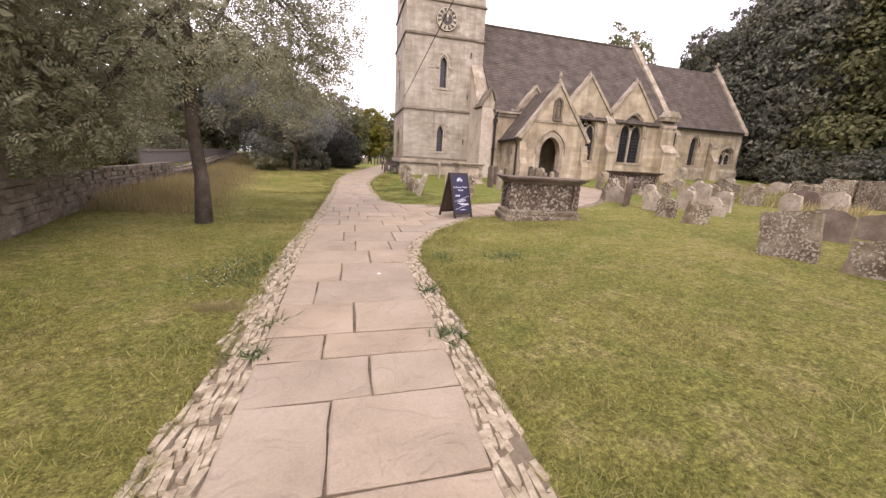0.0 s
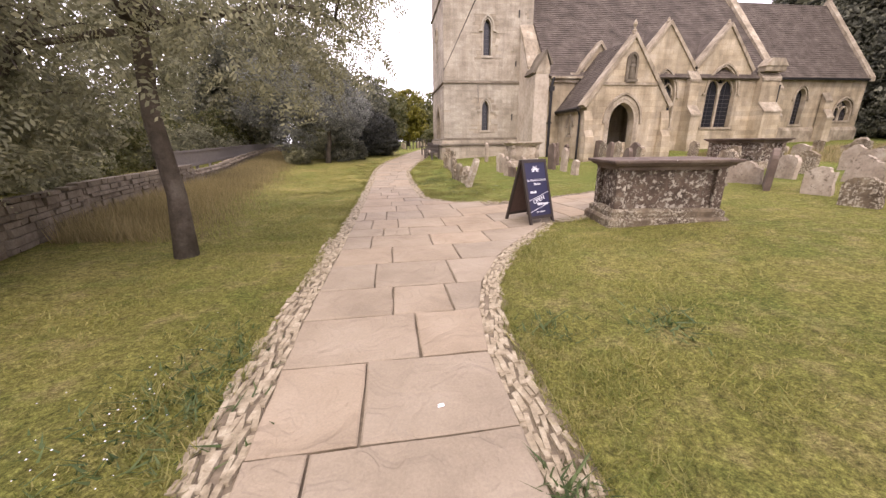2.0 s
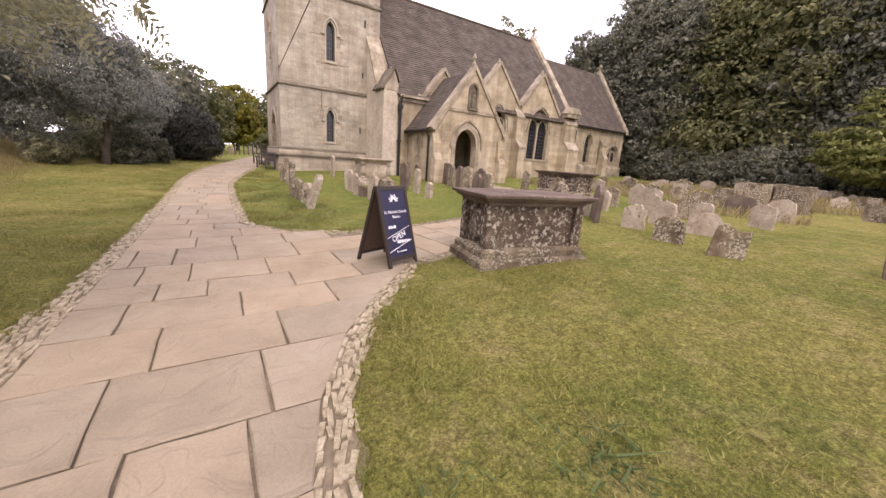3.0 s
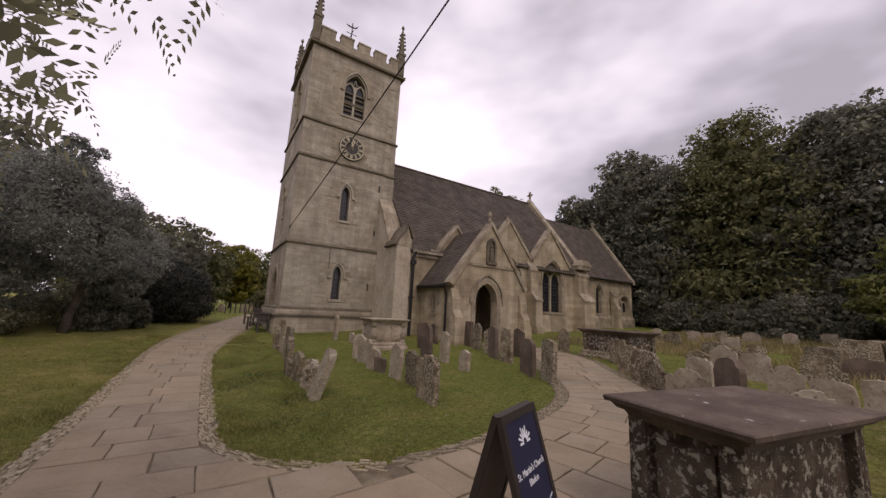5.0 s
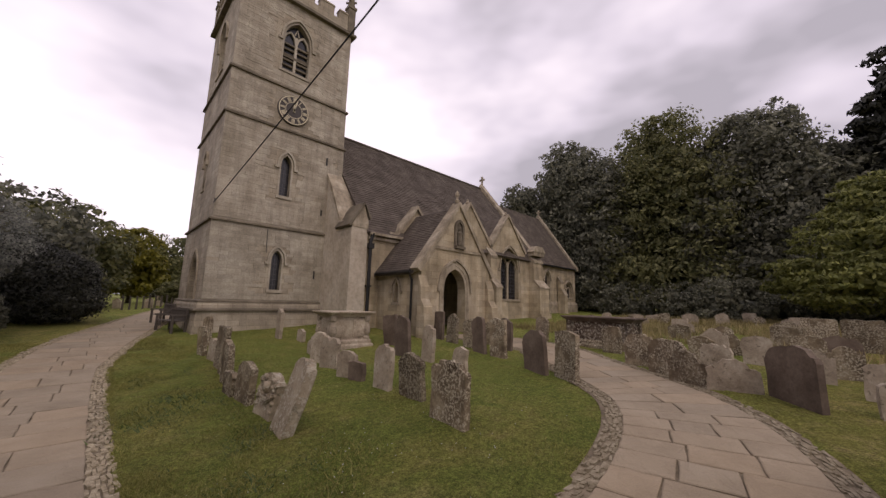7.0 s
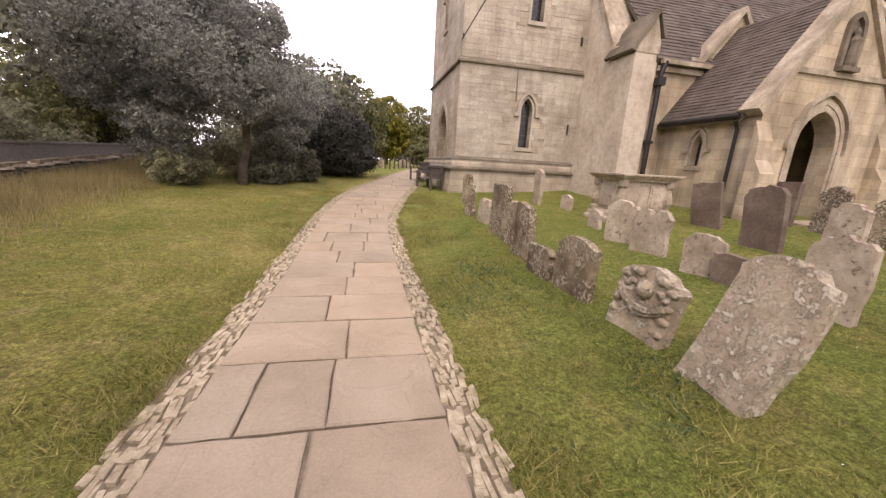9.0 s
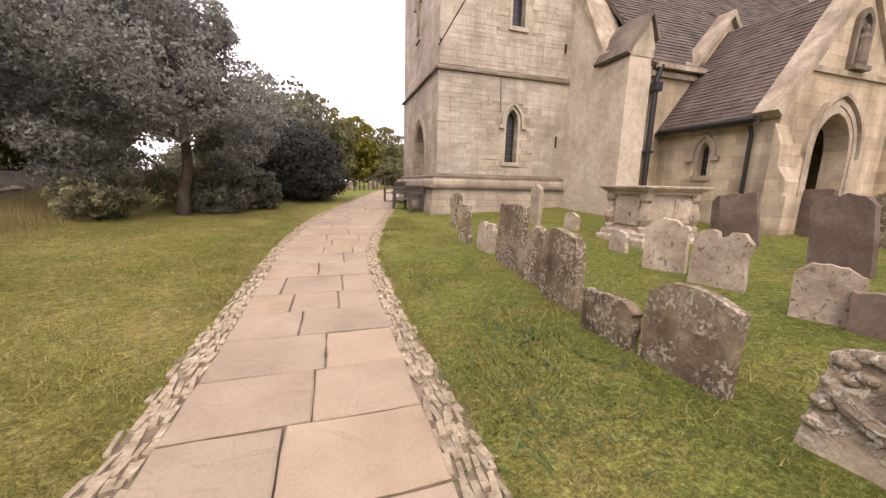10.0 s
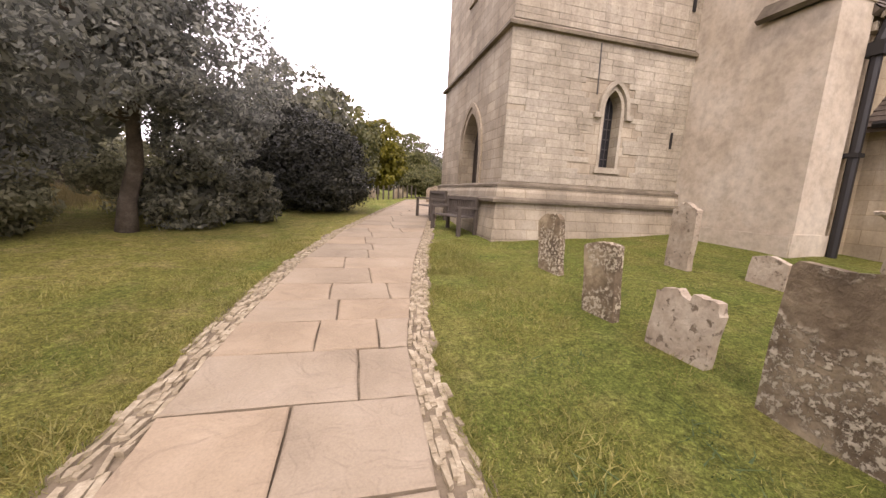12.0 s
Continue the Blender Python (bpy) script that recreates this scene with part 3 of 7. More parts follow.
def ring(bm, grow, z0, z1, lip=0.0, inset=0.0):
    """A course that runs round the tower, with a sloping top."""
    x0, x1, y0, y1 = TX0 + inset, TX1 - inset, TY0 + inset, TY1 - inset
    o = [(x0 - grow, y0 - grow), (x1 + grow, y0 - grow), (x1 + grow, y1 + grow), (x0 - grow, y1 + grow)]
    i = [(x0 - lip, y0 - lip), (x1 + lip, y0 - lip), (x1 + lip, y1 + lip), (x0 - lip, y1 + lip)]
    rows = [[bm.verts.new((*p, z)) for p in o] for z in (z0, (z0 + z1) / 2)] + [[bm.verts.new((*p, z1)) for p in i]]
    for a, b in zip(rows, rows[1:]):
        for k in range(4):
            bm.faces.new((a[k], a[(k + 1) % 4], b[(k + 1) % 4], b[k]))
    bm.faces.new(rows[0][::-1])


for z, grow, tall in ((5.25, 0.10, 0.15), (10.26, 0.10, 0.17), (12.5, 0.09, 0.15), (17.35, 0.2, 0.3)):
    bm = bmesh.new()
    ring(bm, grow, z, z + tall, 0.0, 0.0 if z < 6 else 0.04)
    part("string_course", bm, M_DARKSTONE, church, "dark string course")
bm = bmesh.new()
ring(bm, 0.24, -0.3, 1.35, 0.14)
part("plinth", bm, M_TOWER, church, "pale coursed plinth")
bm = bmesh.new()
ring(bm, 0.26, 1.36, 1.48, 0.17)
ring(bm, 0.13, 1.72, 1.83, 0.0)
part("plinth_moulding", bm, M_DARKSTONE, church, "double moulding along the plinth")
bm = bmesh.new()
ring(bm, 0.15, 1.47, 1.725, 0.11)
part("plinth_band", bm, M_TOWER, church)

# parapet, merlons and pinnacles
bm = bmesh.new()
for x0, x1, y0, y1 in ((TX0, TX1, TY0, TY0 + 0.35), (TX0, TX1, TY1 - 0.35, TY1), (TX0, TX0 + 0.35, TY0 + 0.35, TY1 - 0.35), (TX1 - 0.35, TX1, TY0 + 0.35, TY1 - 0.35)):
    box(bm, x0, x1, y0, y1, 17.62, 18.1)
part("parapet", bm, M_TOWER, church)
MERLONS = [(0.42, 1.28), (1.6, 2.42), (2.74, 3.52), (3.84, 4.66), (4.98, 5.56)]
for a, b in MERLONS:
    for side in range(4):
        bm = bmesh.new()
        if side < 2:
            y = TY0 if side == 0 else TY1 - 0.35
            box(bm, TX0 + a, TX0 + b, y, y + 0.35, 18.1, 18.6)
            box(bm, TX0 + a - 0.04, TX0 + b + 0.04, y - 0.04, y + 0.39, 18.6, 18.72, chamfer=0.03)
        else:
            x = TX0 if side == 2 else TX1 - 0.35
            box(bm, x, x + 0.35, TY0 + a, TY0 + b, 18.1, 18.6)
            box(bm, x - 0.04, x + 0.39, TY0 + a - 0.04, TY0 + b + 0.04, 18.6, 18.72, chamfer=0.03)
        part("merlon", bm, M_TOWER, church)


def pinnacle(x, y, z, size=0.42, shaft=1.5, spire=2.2):
    bm = bmesh.new()
    m = pose(x, y, z, 0, 0, 45)
    lathe(bm, [(size * 0.72, 0), (size * 0.72, shaft), (size * 0.9, shaft + 0.05), (size * 0.9, shaft + 0.2), (size * 0.55, shaft + 0.3), (0.05, shaft + spire)], m, 4)
    for k in range(5):
        h = shaft + 0.55 + k * (spire - 0.75) / 5
        r = size * 0.55 * (1 - (h - shaft) / spire) + 0.05
        for a in range(4):
            q = pose(x, y, z) @ pose(0, 0, 0, 0, 0, 90 * a + 45)
            box(bm, r - 0.02, r + 0.11, -0.045, 0.045, h, h + 0.12, q, 0.02)
    lathe(bm, [(0.05, shaft + spire - 0.05), (0.11, shaft + spire + 0.06), (0.1, shaft + spire + 0.16), (0.03, shaft + spire + 0.3)], m, 6)
    part("pinnacle", bm, M_DARKSTONE, church, "crocketed stone pinnacle")


for x in (TX0 + 0.16, TX1 - 0.16):
    for y in (TY0 + 0.16, TY1 - 0.16):
        pinnacle(x, y, 17.62)


def window(o, m, depth=0.3, hood=True, tracery=0, louvres=False, surround=0.08, mat=M_DRESS):
    """A glazed arched window: glass, surround, hood mould, tracery."""
    c, w, sill, spring, apex = o
    bm = bmesh.new()
    arch_pane(bm, o, depth, depth + 0.02, m)
    win = part("window", bm, M_GLASS, church, "dark leaded church window")
    bm = bmesh.new()
    sweep(bm, [(c - w - surround / 2, sill)] + arch_line(o, surround / 2) + [(c + w + surround / 2, sill)], surround, -0.015, depth * 0.6, m)
    sweep(bm, [(c - w - surround - 0.05, sill - 0.06), (c + w + surround + 0.05, sill - 0.06)], 0.14, -0.06, depth, m)
    part("frame", bm, mat, win)
    if hood:
        bm = bmesh.new()
        sweep(bm, arch_line(o, surround + 0.07, drop=0.12), 0.1, -0.09, 0.0, m)
        for s in (-1, 1):
            u = c + s * (w + surround + 0.07 + 0.06)
            sweep(bm, [(u - 0.1, spring - 0.17), (u + 0.1, spring - 0.17)], 0.12, -0.1, 0.0, m)
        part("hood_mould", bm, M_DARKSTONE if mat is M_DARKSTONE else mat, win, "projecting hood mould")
    if tracery:
        bm = bmesh.new()
        t = 0.05 + 0.02 * w
        sweep(bm, [(c, sill), (c, spring + (apex - spring) * 0.35)], t * 2, depth - 0.14, depth - 0.02, m)
        for s in (-1, 1):
            light = (c + s * w / 2, w / 2, sill, spring - 0.05, spring + (apex - spring) * 0.52)
            sweep(bm, arch_line(light, -0.02, 6), t * 1.5, depth - 0.13, depth - 0.02, m)
        sweep(bm, [(c - 0.16 * w, spring + (apex - spring) * 0.45), (c, spring + (apex - spring) * 0.8), (c + 0.16 * w, spring + (apex - spring) * 0.45)], t, depth - 0.12, depth - 0.02, m)
        part("tracery", bm, mat, win, "carved stone tracery")
    bm = bmesh.new()
    if louvres:
        for k in range(6):
            z = sill + 0.12 + k * (spring - sill) / 6
            sweep(bm, [(c - w, z), (c + w, z)], 0.09, depth - 0.12, depth - 0.01, m)
        sweep(bm, [(c - w, sill + (spring - sill) * 0.5), (c + w, sill + (spring - sill) * 0.5)], 0.14, depth - 0.15, depth - 0.01, m)
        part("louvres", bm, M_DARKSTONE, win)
    else:
        k = 0
        while sill + 0.25 * (k + 1) < spring:
            k += 1
            sweep(bm, [(c - w, sill + 0.25 * k), (c + w, sill + 0.25 * k)], 0.018, depth - 0.012, depth, m)
        for s in (-0.5, 0.0, 0.5):
            if tracery and s == 0.0:
                continue
            sweep(bm, [(c + s * w, sill), (c + s * w, arch(o, c + s * w))], 0.014, depth - 0.012, depth, m)
        part("glazing_bars", bm, M_LEAD, win)
    return win


window(LANCET, facing_south(TY0), hood=True, mat=M_BLOCK)
window(LANCET_UP, facing_south(TY0 + 0.03), mat=M_BLOCK)
window(BELFRY, facing_south(TY0 + 0.07), tracery=1, louvres=True, mat=M_BLOCK)
window((-30.2, 0.66, 13.5, 15.3, 16.35), facing_west(TX0 + 0.07), tracery=1, louvres=True)
window(WLANCET, facing_west(TX0 + 0.03))

# west door of the tower
bm = bmesh.new()
arch_pane(bm, WDOOR, 0.38, 0.44, facing_west(TX0))
wdoor = part("door", bm, M_DOOR, church, "dark plank door in a stepped arch")
bm = bmesh.new()
for k, (grow, depth) in enumerate(((0.07, 0.3), (0.2, 0.12))):
    sweep(bm, [(WDOOR[0] - WDOOR[1] - grow, 0.3)] + arch_line(WDOOR, grow) + [(WDOOR[0] + WDOOR[1] + grow, 0.3)], 0.14, -0.02 - 0.03 * k, depth, facing_west(TX0))
part("door_arch", bm, M_DRESS, wdoor)

# clock: a dial ring with numerals and hands on the south face
clock_m = pose(6.87, TY0 + 0.0, 11.44, 90, 0, 0)
bm = bmesh.new()
lathe(bm, [(0.78, -0.05), (0.78, 0.03), (0.74, 0.06)], clock_m, 40)
clock = part("clock", bm, M_DIAL, church, "round dark clock dial with gilt numerals")
for r0, r1 in ((0.70, 0.75), (0.40, 0.43)):
    bm = bmesh.new()
    for k in range(48):
        a, b = 2 * math.pi * k / 48, 2 * math.pi * (k + 1) / 48
        q = [(r * math.cos(t), r * math.sin(t)) for t, r in ((a, r0), (a, r1), (b, r1), (b, r0))]
        bm.faces.new([bm.verts.new(clock_m @ Vector((x, y, 0.075))) for x, y in q])
    bmesh.ops.remove_doubles(bm, verts=bm.verts, dist=1e-4)
    part("chapter_ring", bm, M_GOLD, clock)
for k, strokes in enumerate((3, 1, 2, 3, 3, 2, 3, 3, 4, 2, 2, 3)):
    bm = bmesh.new()
    for s in range(strokes):
        off = (s - (strokes - 1) / 2) * 0.055
        box(bm, off - 0.017, off + 0.017, 0.46, 0.67, 0.06, 0.085, clock_m @ pose(0, 0, 0, 0, 0, -30 * k))
    part("numeral", bm, M_GOLD, clock)
for turn, long_, wide in ((4, 0.42, 0.05), (-14, 0.64, 0.035)):
    bm = bmesh.new()
    q = clock_m @ pose(0, 0, 0.1, 0, 0, turn)
    prism(bm, [(-wide, -0.12), (wide, -0.12), (wide * 0.7, long_ * 0.8), (0, long_), (-wide * 0.7, long_ * 0.8)], 0.0, 0.015, "z", q)
    part("clock_hand", bm, M_GOLD, clock)

# weathervane
bm = bmesh.new()
tube(bm, [(6.9, 30.2, 17.5), (6.9, 30.2, 22.4)], 0.035, 6)
tube(bm, [(6.5, 30.2, 21.5), (7.3, 30.2, 21.5)], 0.025, 6)
tube(bm, [(6.9, 29.8, 21.5), (6.9, 30.6, 21.5)], 0.025, 6)
prism(bm, [(6.45, 22.15), (6.75, 22.1), (7.1, 22.12), (7.35, 22.35), (7.2, 22.05), (6.9, 21.98), (6.6, 22.0)], 30.19, 30.21, "y")
part("weathervane", bm, M_IRON, church, "black iron weathervane")

# slits, lead pipe and drip stones on the south face
for x, z, h in ((8.62, 2.95, 0.42), (8.85, 9.1, 0.42), (8.75, 6.3, 0.3)):
    bm = bmesh.new()
    box(bm, x - 0.035, x + 0.035, TY0 - 0.03, TY0 + 0.1, z, z + h)
    part("slit_window", bm, M_IRON, church)
bm = bmesh.new()
tube(bm, [(6.22, TY0 - 0.02, 5.2), (6.23, TY0 - 0.02, 4.7), (6.25, TY0 - 0.02, 4.05)], 0.016, 5)
part("lead_pipe", bm, M_LEAD, church)

# nave and aisle
NR, NRZ, NX0, NX1, AY, AEZ = 30.3, 12.55, 9.84, 25.7, 24.5, 5.35
WIN2 = (17.6, 0.82, 2.3, 4.3, 5.6)
WIN3 = (21.75, 1.05, 2.3, 4.5, 5.95)
bm = bmesh.new()
aisle_top = [(9.9, 5.3), (15.5, 5.3), (15.52, 5.9), (17.4, 8.2), (19.48, 5.9), (19.62, 5.9), (21.55, 8.2), (23.68, 5.9), (23.7, 5.3), (25.7, 5.3)]
wall(bm, 9.9, 25.7, -0.2, aisle_top, 0.6, [WIN2, WIN3], facing_south(AY))
part("aisle_wall", bm, M_OCHRE, church, "honey-coloured ashlar wall with two gables")
window(WIN2, facing_south(AY), tracery=1)
window(WIN3, facing_south(AY), tracery=1)
for c, o in ((17.5, WIN2), (21.65, WIN3)):
    bm = bmesh.new()
    sweep(bm, [(c - 2.12, 5.75), (c - 0.1, 8.32), (c + 2.12, 5.75)], 0.22, -0.1, 0.5, facing_south(AY))
    lathe(bm, [(0.12, 8.25), (0.14, 8.42), (0.07, 8.5), (0.08, 8.56), (0.02, 8.66)], pose(c - 0.1, AY + 0.2, 0), 8)
    part("gable_coping", bm, M_DRESS, church)
bm = bmesh.new()
prism(bm, [(24.4, -0.2), (27.3, -0.2), (27.3, 8.5), (26.6, 7.55), (25.6, 5.9), (24.4, 5.5)], 9.02, 9.9, "x")
part("aisle_west_wall", bm, M_RENDER, church, "worn pale rendered wall of the aisle end")
bm = bmesh.new()
prism(bm, [(27.3, 8.75), (26.55, 7.75), (25.55, 6.0), (25.55, 5.85), (26.6, 7.5), (27.3, 8.45)], 8.94, 10.0, "x")
part("raking_coping", bm, M_DRESS, church)
bm = bmesh.new()
prism(bm, [(9.02, 5.4), (9.9, 5.4), (9.9, 5.75), (9.62, 6.55), (9.02, 5.62)], 24.38, 25.6, "y")
part("buttress_cap", bm, M_DRESS, church, "gabled stone cap of the corner buttress")
bm = bmesh.new()
sweep(bm, [(8.86, 5.42), (9.62, 6.62), (10.0, 5.9)], 0.12, 24.3, 25.75, SOUTH)
part("cap_coping", bm, M_DARKSTONE, church)
bm = bmesh.new()
box(bm, 8.94, 9.94, 24.36, 24.42, -0.2, 1.05)
box(bm, 8.9, 9.02, 24.36, 27.1, -0.2, 1.0, chamfer=0.03)
part("corner_plinth", bm, M_RENDER, church)


def buttress(x0, x1, y0, depth, z1, z2, mat=M_OCHRE):
    """A stepped wall buttress with two weathered set-offs."""
    bm = bmesh.new()
    box(bm, x0 - 0.06, x1 + 0.06, y0 - depth - 0.14, y0, -0.2, 1.3)
    prism(bm, [(y0 - depth, 1.3), (y0, 1.3), (y0, z2), (y0 - depth * 0.45, z2 - 0.55), (y0 - depth * 0.5, z1 + 0.5), (y0 - depth, z1)], x0, x1, "x")
    part("buttress", bm, mat, church, "stepped stone buttress")
    bm = bmesh.new()
    prism(bm, [(y0 - depth - 0.05, z1 - 0.04), (y0 - depth * 0.5, z1 + 0.5), (y0 - depth * 0.5, z1 + 0.62), (y0 - depth - 0.05, z1 + 0.06)], x0 - 0.04, x1 + 0.04, "x")
    part("weathering", bm, M_DRESS, church)
    bm = bmesh.new()
    prism(bm, [(y0 - depth * 0.52, z2 - 0.6), (y0, z2), (y0, z2 + 0.1), (y0 - depth * 0.52, z2 - 0.46)], x0 - 0.04, x1 + 0.04, "x")
    part("weathering", bm, M_DRESS, church)


buttress(19.1, 19.75, AY, 0.85, 3.0, 5.6)
buttress(24.2, 25.5, AY, 0.95, 3.2, 5.7)
bm = bmesh.new()
box(bm, 24.1, 25.6, AY - 0.55, AY, 5.65, 5.95)
prism(bm, [(24.0, 5.95), (25.7, 5.95), (25.3, 6.4), (24.4, 6.4)], AY - 0.6, AY, "y")
part("buttress_top", bm, M_DRESS, church)
buttress(15.9, 16.35, AY, 0.5, 3.2, 4.9)


def tiled_slope(name, ex0, ex1, ey, ez, ry, rz, mat, parent, label, course=0.19, tile=0.24, rx0=None, rx1=None, cut=None):
    """A slope of lapped tiles between an eave and a ridge that run along x."""
    rx0, rx1 = ex0 if rx0 is None else rx0, ex1 if rx1 is None else rx1
    run = math.hypot(ry - ey, rz - ez)
    rows = max(2, round(run / course))
    sy, sz = (ry - ey) / run, (rz - ez) / run
    ny, nz = -sz * (1 if sy > 0 else -1), abs(sy)
    rng = random.Random(len(name) + rows)
    out = []
    for r in range(rows):
        a, b = r * course, (r + 1) * course + 0.05
        f = r / rows
        x0, x1 = ex0 + (rx0 - ex0) * f, ex1 + (rx1 - ex1) * f
        n = max(1, round((x1 - x0) / tile))
        w = (x1 - x0) / n
        for k in range(n):
            xa = x0 + k * w + (0.5 * w if r % 2 else 0.0)
            xb = min(xa + w - 0.006, x1)
            if xb - xa < 0.03:
                continue
            if cut and cut((xa + xb) / 2, ey + sy * a):
                continue
            h = 0.028 + rng.uniform(-0.006, 0.01)
            lo, hi = rng.uniform(-0.008, 0.008), 0.004

            def at(s, lift):
                return ey + sy * s + ny * lift, ez + sz * s + nz * lift
            p0, p1, p2 = at(a + lo, 0.0), at(a + lo, h), at(min(b, run), hi)
            out += [(xa, *p1), (xb, *p1), (xb, *p2), (xa, *p2), (xa, *p0), (xb, *p0), (xb, *p1), (xa, *p1)]
    ob = new(name, quads_mesh(name, np.array(out), mat))
    ob.parent = parent
    return tagged(ob, label, kind="stuff")


def roof_deck(bm, x0, x1, ey, ez, ry, rz, thick=0.12):
    n = Vector((0, -(rz - ez), ry - ey)).normalized() * (1 if ry > ey else -1)
    for v in ((x0, x1),):
        q = [Vector((x0, ey, ez)), Vector((x1, ey, ez)), Vector((x1, ry, rz)), Vector((x0, ry, rz))]
        a, b = [bm.verts.new(p - n * 0.004) for p in q], [bm.verts.new(p - n * thick) for p in q]
        bm.faces.new(a)
        bm.faces.new(b[::-1])
        for k in range(4):
            bm.faces.new((a[k], b[k], b[(k + 1) % 4], a[(k + 1) % 4]))


bm = bmesh.new()
roof_deck(bm, NX0, NX1, AY - 0.2, AEZ - 0.1, NR, NRZ)
roof_deck(bm, NX0, NX1, 2 * NR - AY + 0.2, AEZ - 0.1, NR, NRZ)
nave_roof = part("nave_roof", bm, M_ROOF, church, "steep brown tiled nave roof")
tiled_slope("roof_tiles", NX0, NX1, AY - 0.2, AEZ - 0.1, NR, NRZ, M_ROOF, nave_roof, "small brown roof tiles")
bm = bmesh.new()
for k in range(36):
    x = NX0 + k * (NX1 - NX0) / 36
    tube(bm, [(x + 0.01, NR, NRZ + 0.0), (x + 0.43, NR, NRZ + 0.01)], 0.13, 8)
part("ridge_tiles", bm, M_ROOF, church)
bm = bmesh.new()
box(bm, 9.98, 15.4, AY - 0.30, AY - 0.16, AEZ - 0.22, AEZ - 0.09)
box(bm, 9.98, 15.4, AY - 0.12, AY, AEZ - 0.42, AEZ - 0.26)
part("cornice", bm, M_DRESS, church, "moulded stone eaves cornice")
# cross gable roofs
for c in (17.5, 21.65):
    bm = bmesh.new()
    back = AY + (8.15 - AEZ) * (NR - AY) / (NRZ - AEZ)
    for s in (-1, 1):
        v = [Vector(p) for p in ((c + s * 2.05, AY + 0.1, 5.85), (c - 0.1, AY + 0.1, 8.22), (c - 0.1, back + 0.2, 8.22), (c + s * 2.05, AY + 0.75, 5.85))]
        a, b = [bm.verts.new(p) for p in v], [bm.verts.new(p - Vector((0, 0, 0.12))) for p in v]
        bm.faces.new(a)
        bm.faces.new(b[::-1])
        for k in range(4):
            bm.faces.new((a[k], b[k], b[(k + 1) % 4], a[(k + 1) % 4]))
    bmesh.ops.recalc_face_normals(bm, faces=bm.faces)
    part("gable_roof", bm, M_ROOF, church)
# nave east gable with its coping and cross
bm = bmesh.new()
prism(bm, [(AY, -0.2), (2 * NR - AY, -0.2), (2 * NR - AY, 5.3), (NR, NRZ + 0.1), (AY, 5.3)], NX1 - 0.5, NX1, "x")
part("nave_east_wall", bm, M_OCHRE, church)
bm = bmesh.new()
prism(bm, [(AY - 0.25, 5.1), (NR, NRZ + 0.12), (2 * NR - AY + 0.25, 5.1), (2 * NR - AY + 0.25, 5.35), (NR, NRZ + 0.45), (AY - 0.25, 5.35)], NX1 - 0.45, NX1 + 0.08, "x")
box(bm, NX1 - 0.24, NX1 - 0.1, NR - 0.08, NR + 0.08, NRZ + 0.4, NRZ + 1.25)
box(bm, NX1 - 0.24, NX1 - 0.1, NR - 0.3, NR + 0.3, NRZ + 0.85, NRZ + 1.0)
part("gable_cross", bm, M_DRESS, church, "stone gable coping with a cross finial")
bm = bmesh.new()
box(bm, NX0, NX1, 2 * NR - AY - 0.5, 2 * NR - AY, -0.2, 5.3)
part("north_wall", bm, M_OCHRE, church)

# chancel
CX0, CX1, CY, CR, CEZ, CRZ = 25.7, 35.8, 26.4, 30.4, 5.75, 11.6
W1, W2 = (30.3, 0.42, 2.5, 4.4, 5.0), (34.3, 0.75, 2.75, 3.35, 4.2)
bm = bmesh.new()
wall(bm, CX0, CX1, -0.2, [(CX0, 5.7), (CX1, 5.7)], 0.6, [W1, W2], facing_south(CY))
prism(bm, [(CY + 0.6, -0.2), (2 * CR - CY, -0.2), (2 * CR - CY, 5.7), (CR, CRZ), (CY + 0.6, 6.5)], CX1 - 0.5, CX1, "x")
box(bm, CX0, CX1 - 0.5, 2 * CR - CY - 0.5, 2 * CR - CY, -0.2, 5.7)
part("chancel_wall", bm, M_OCHRE, church, "honey-coloured ashlar chancel wall")
window(W1, facing_south(CY))
window(W2, facing_south(CY), tracery=1)
bm = bmesh.new()
box(bm, CX0, CX1 + 0.12, CY - 0.14, CY, -0.2, 2.05)
prism(bm, [(CY - 0.14, 2.05), (CY, 2.05), (CY, 2.3)], CX0, CX1 + 0.12, "x")
part("chancel_plinth", bm, M_DRESS, church)
for x0, w, z1, z2 in ((27.4, 0.7, 3.0, 5.4), (32.0, 0.55, 2.9, 4.6)):
    buttress(x0, x0 + w, CY - 0.1, 0.7, z1, z2)
bm = bmesh.new()
roof_deck(bm, CX0, CX1, CY - 0.25, CEZ - 0.1, CR, CRZ)
roof_deck(bm, CX0, CX1, 2 * CR - CY + 0.25, CEZ - 0.1, CR, CRZ)
chancel_roof = part("chancel_roof", bm, M_ROOF, church, "steep brown tiled chancel roof")
tiled_slope("roof_tiles", CX0, CX1, CY - 0.25, CEZ - 0.1, CR, CRZ, M_ROOF, chancel_roof, "small brown roof tiles", 0.2, 0.28)
bm = bmesh.new()
prism(bm, [(CY - 0.35, 5.45), (CR, CRZ + 0.1), (2 * CR - CY + 0.35, 5.45), (2 * CR - CY + 0.35, 5.75), (CR, CRZ + 0.42), (CY - 0.35, 5.75)], CX1 - 0.35, CX1 + 0.1, "x")
box(bm, CX1 - 0.2, CX1 - 0.06, CR - 0.07, CR + 0.07, CRZ + 0.4, CRZ + 1.0)
box(bm, CX1 - 0.2, CX1 - 0.06, CR - 0.24, CR + 0.24, CRZ + 0.68, CRZ + 0.8)
part("gable_cross", bm, M_DRESS, church, "stone gable coping with a cross finial")
bm = bmesh.new()
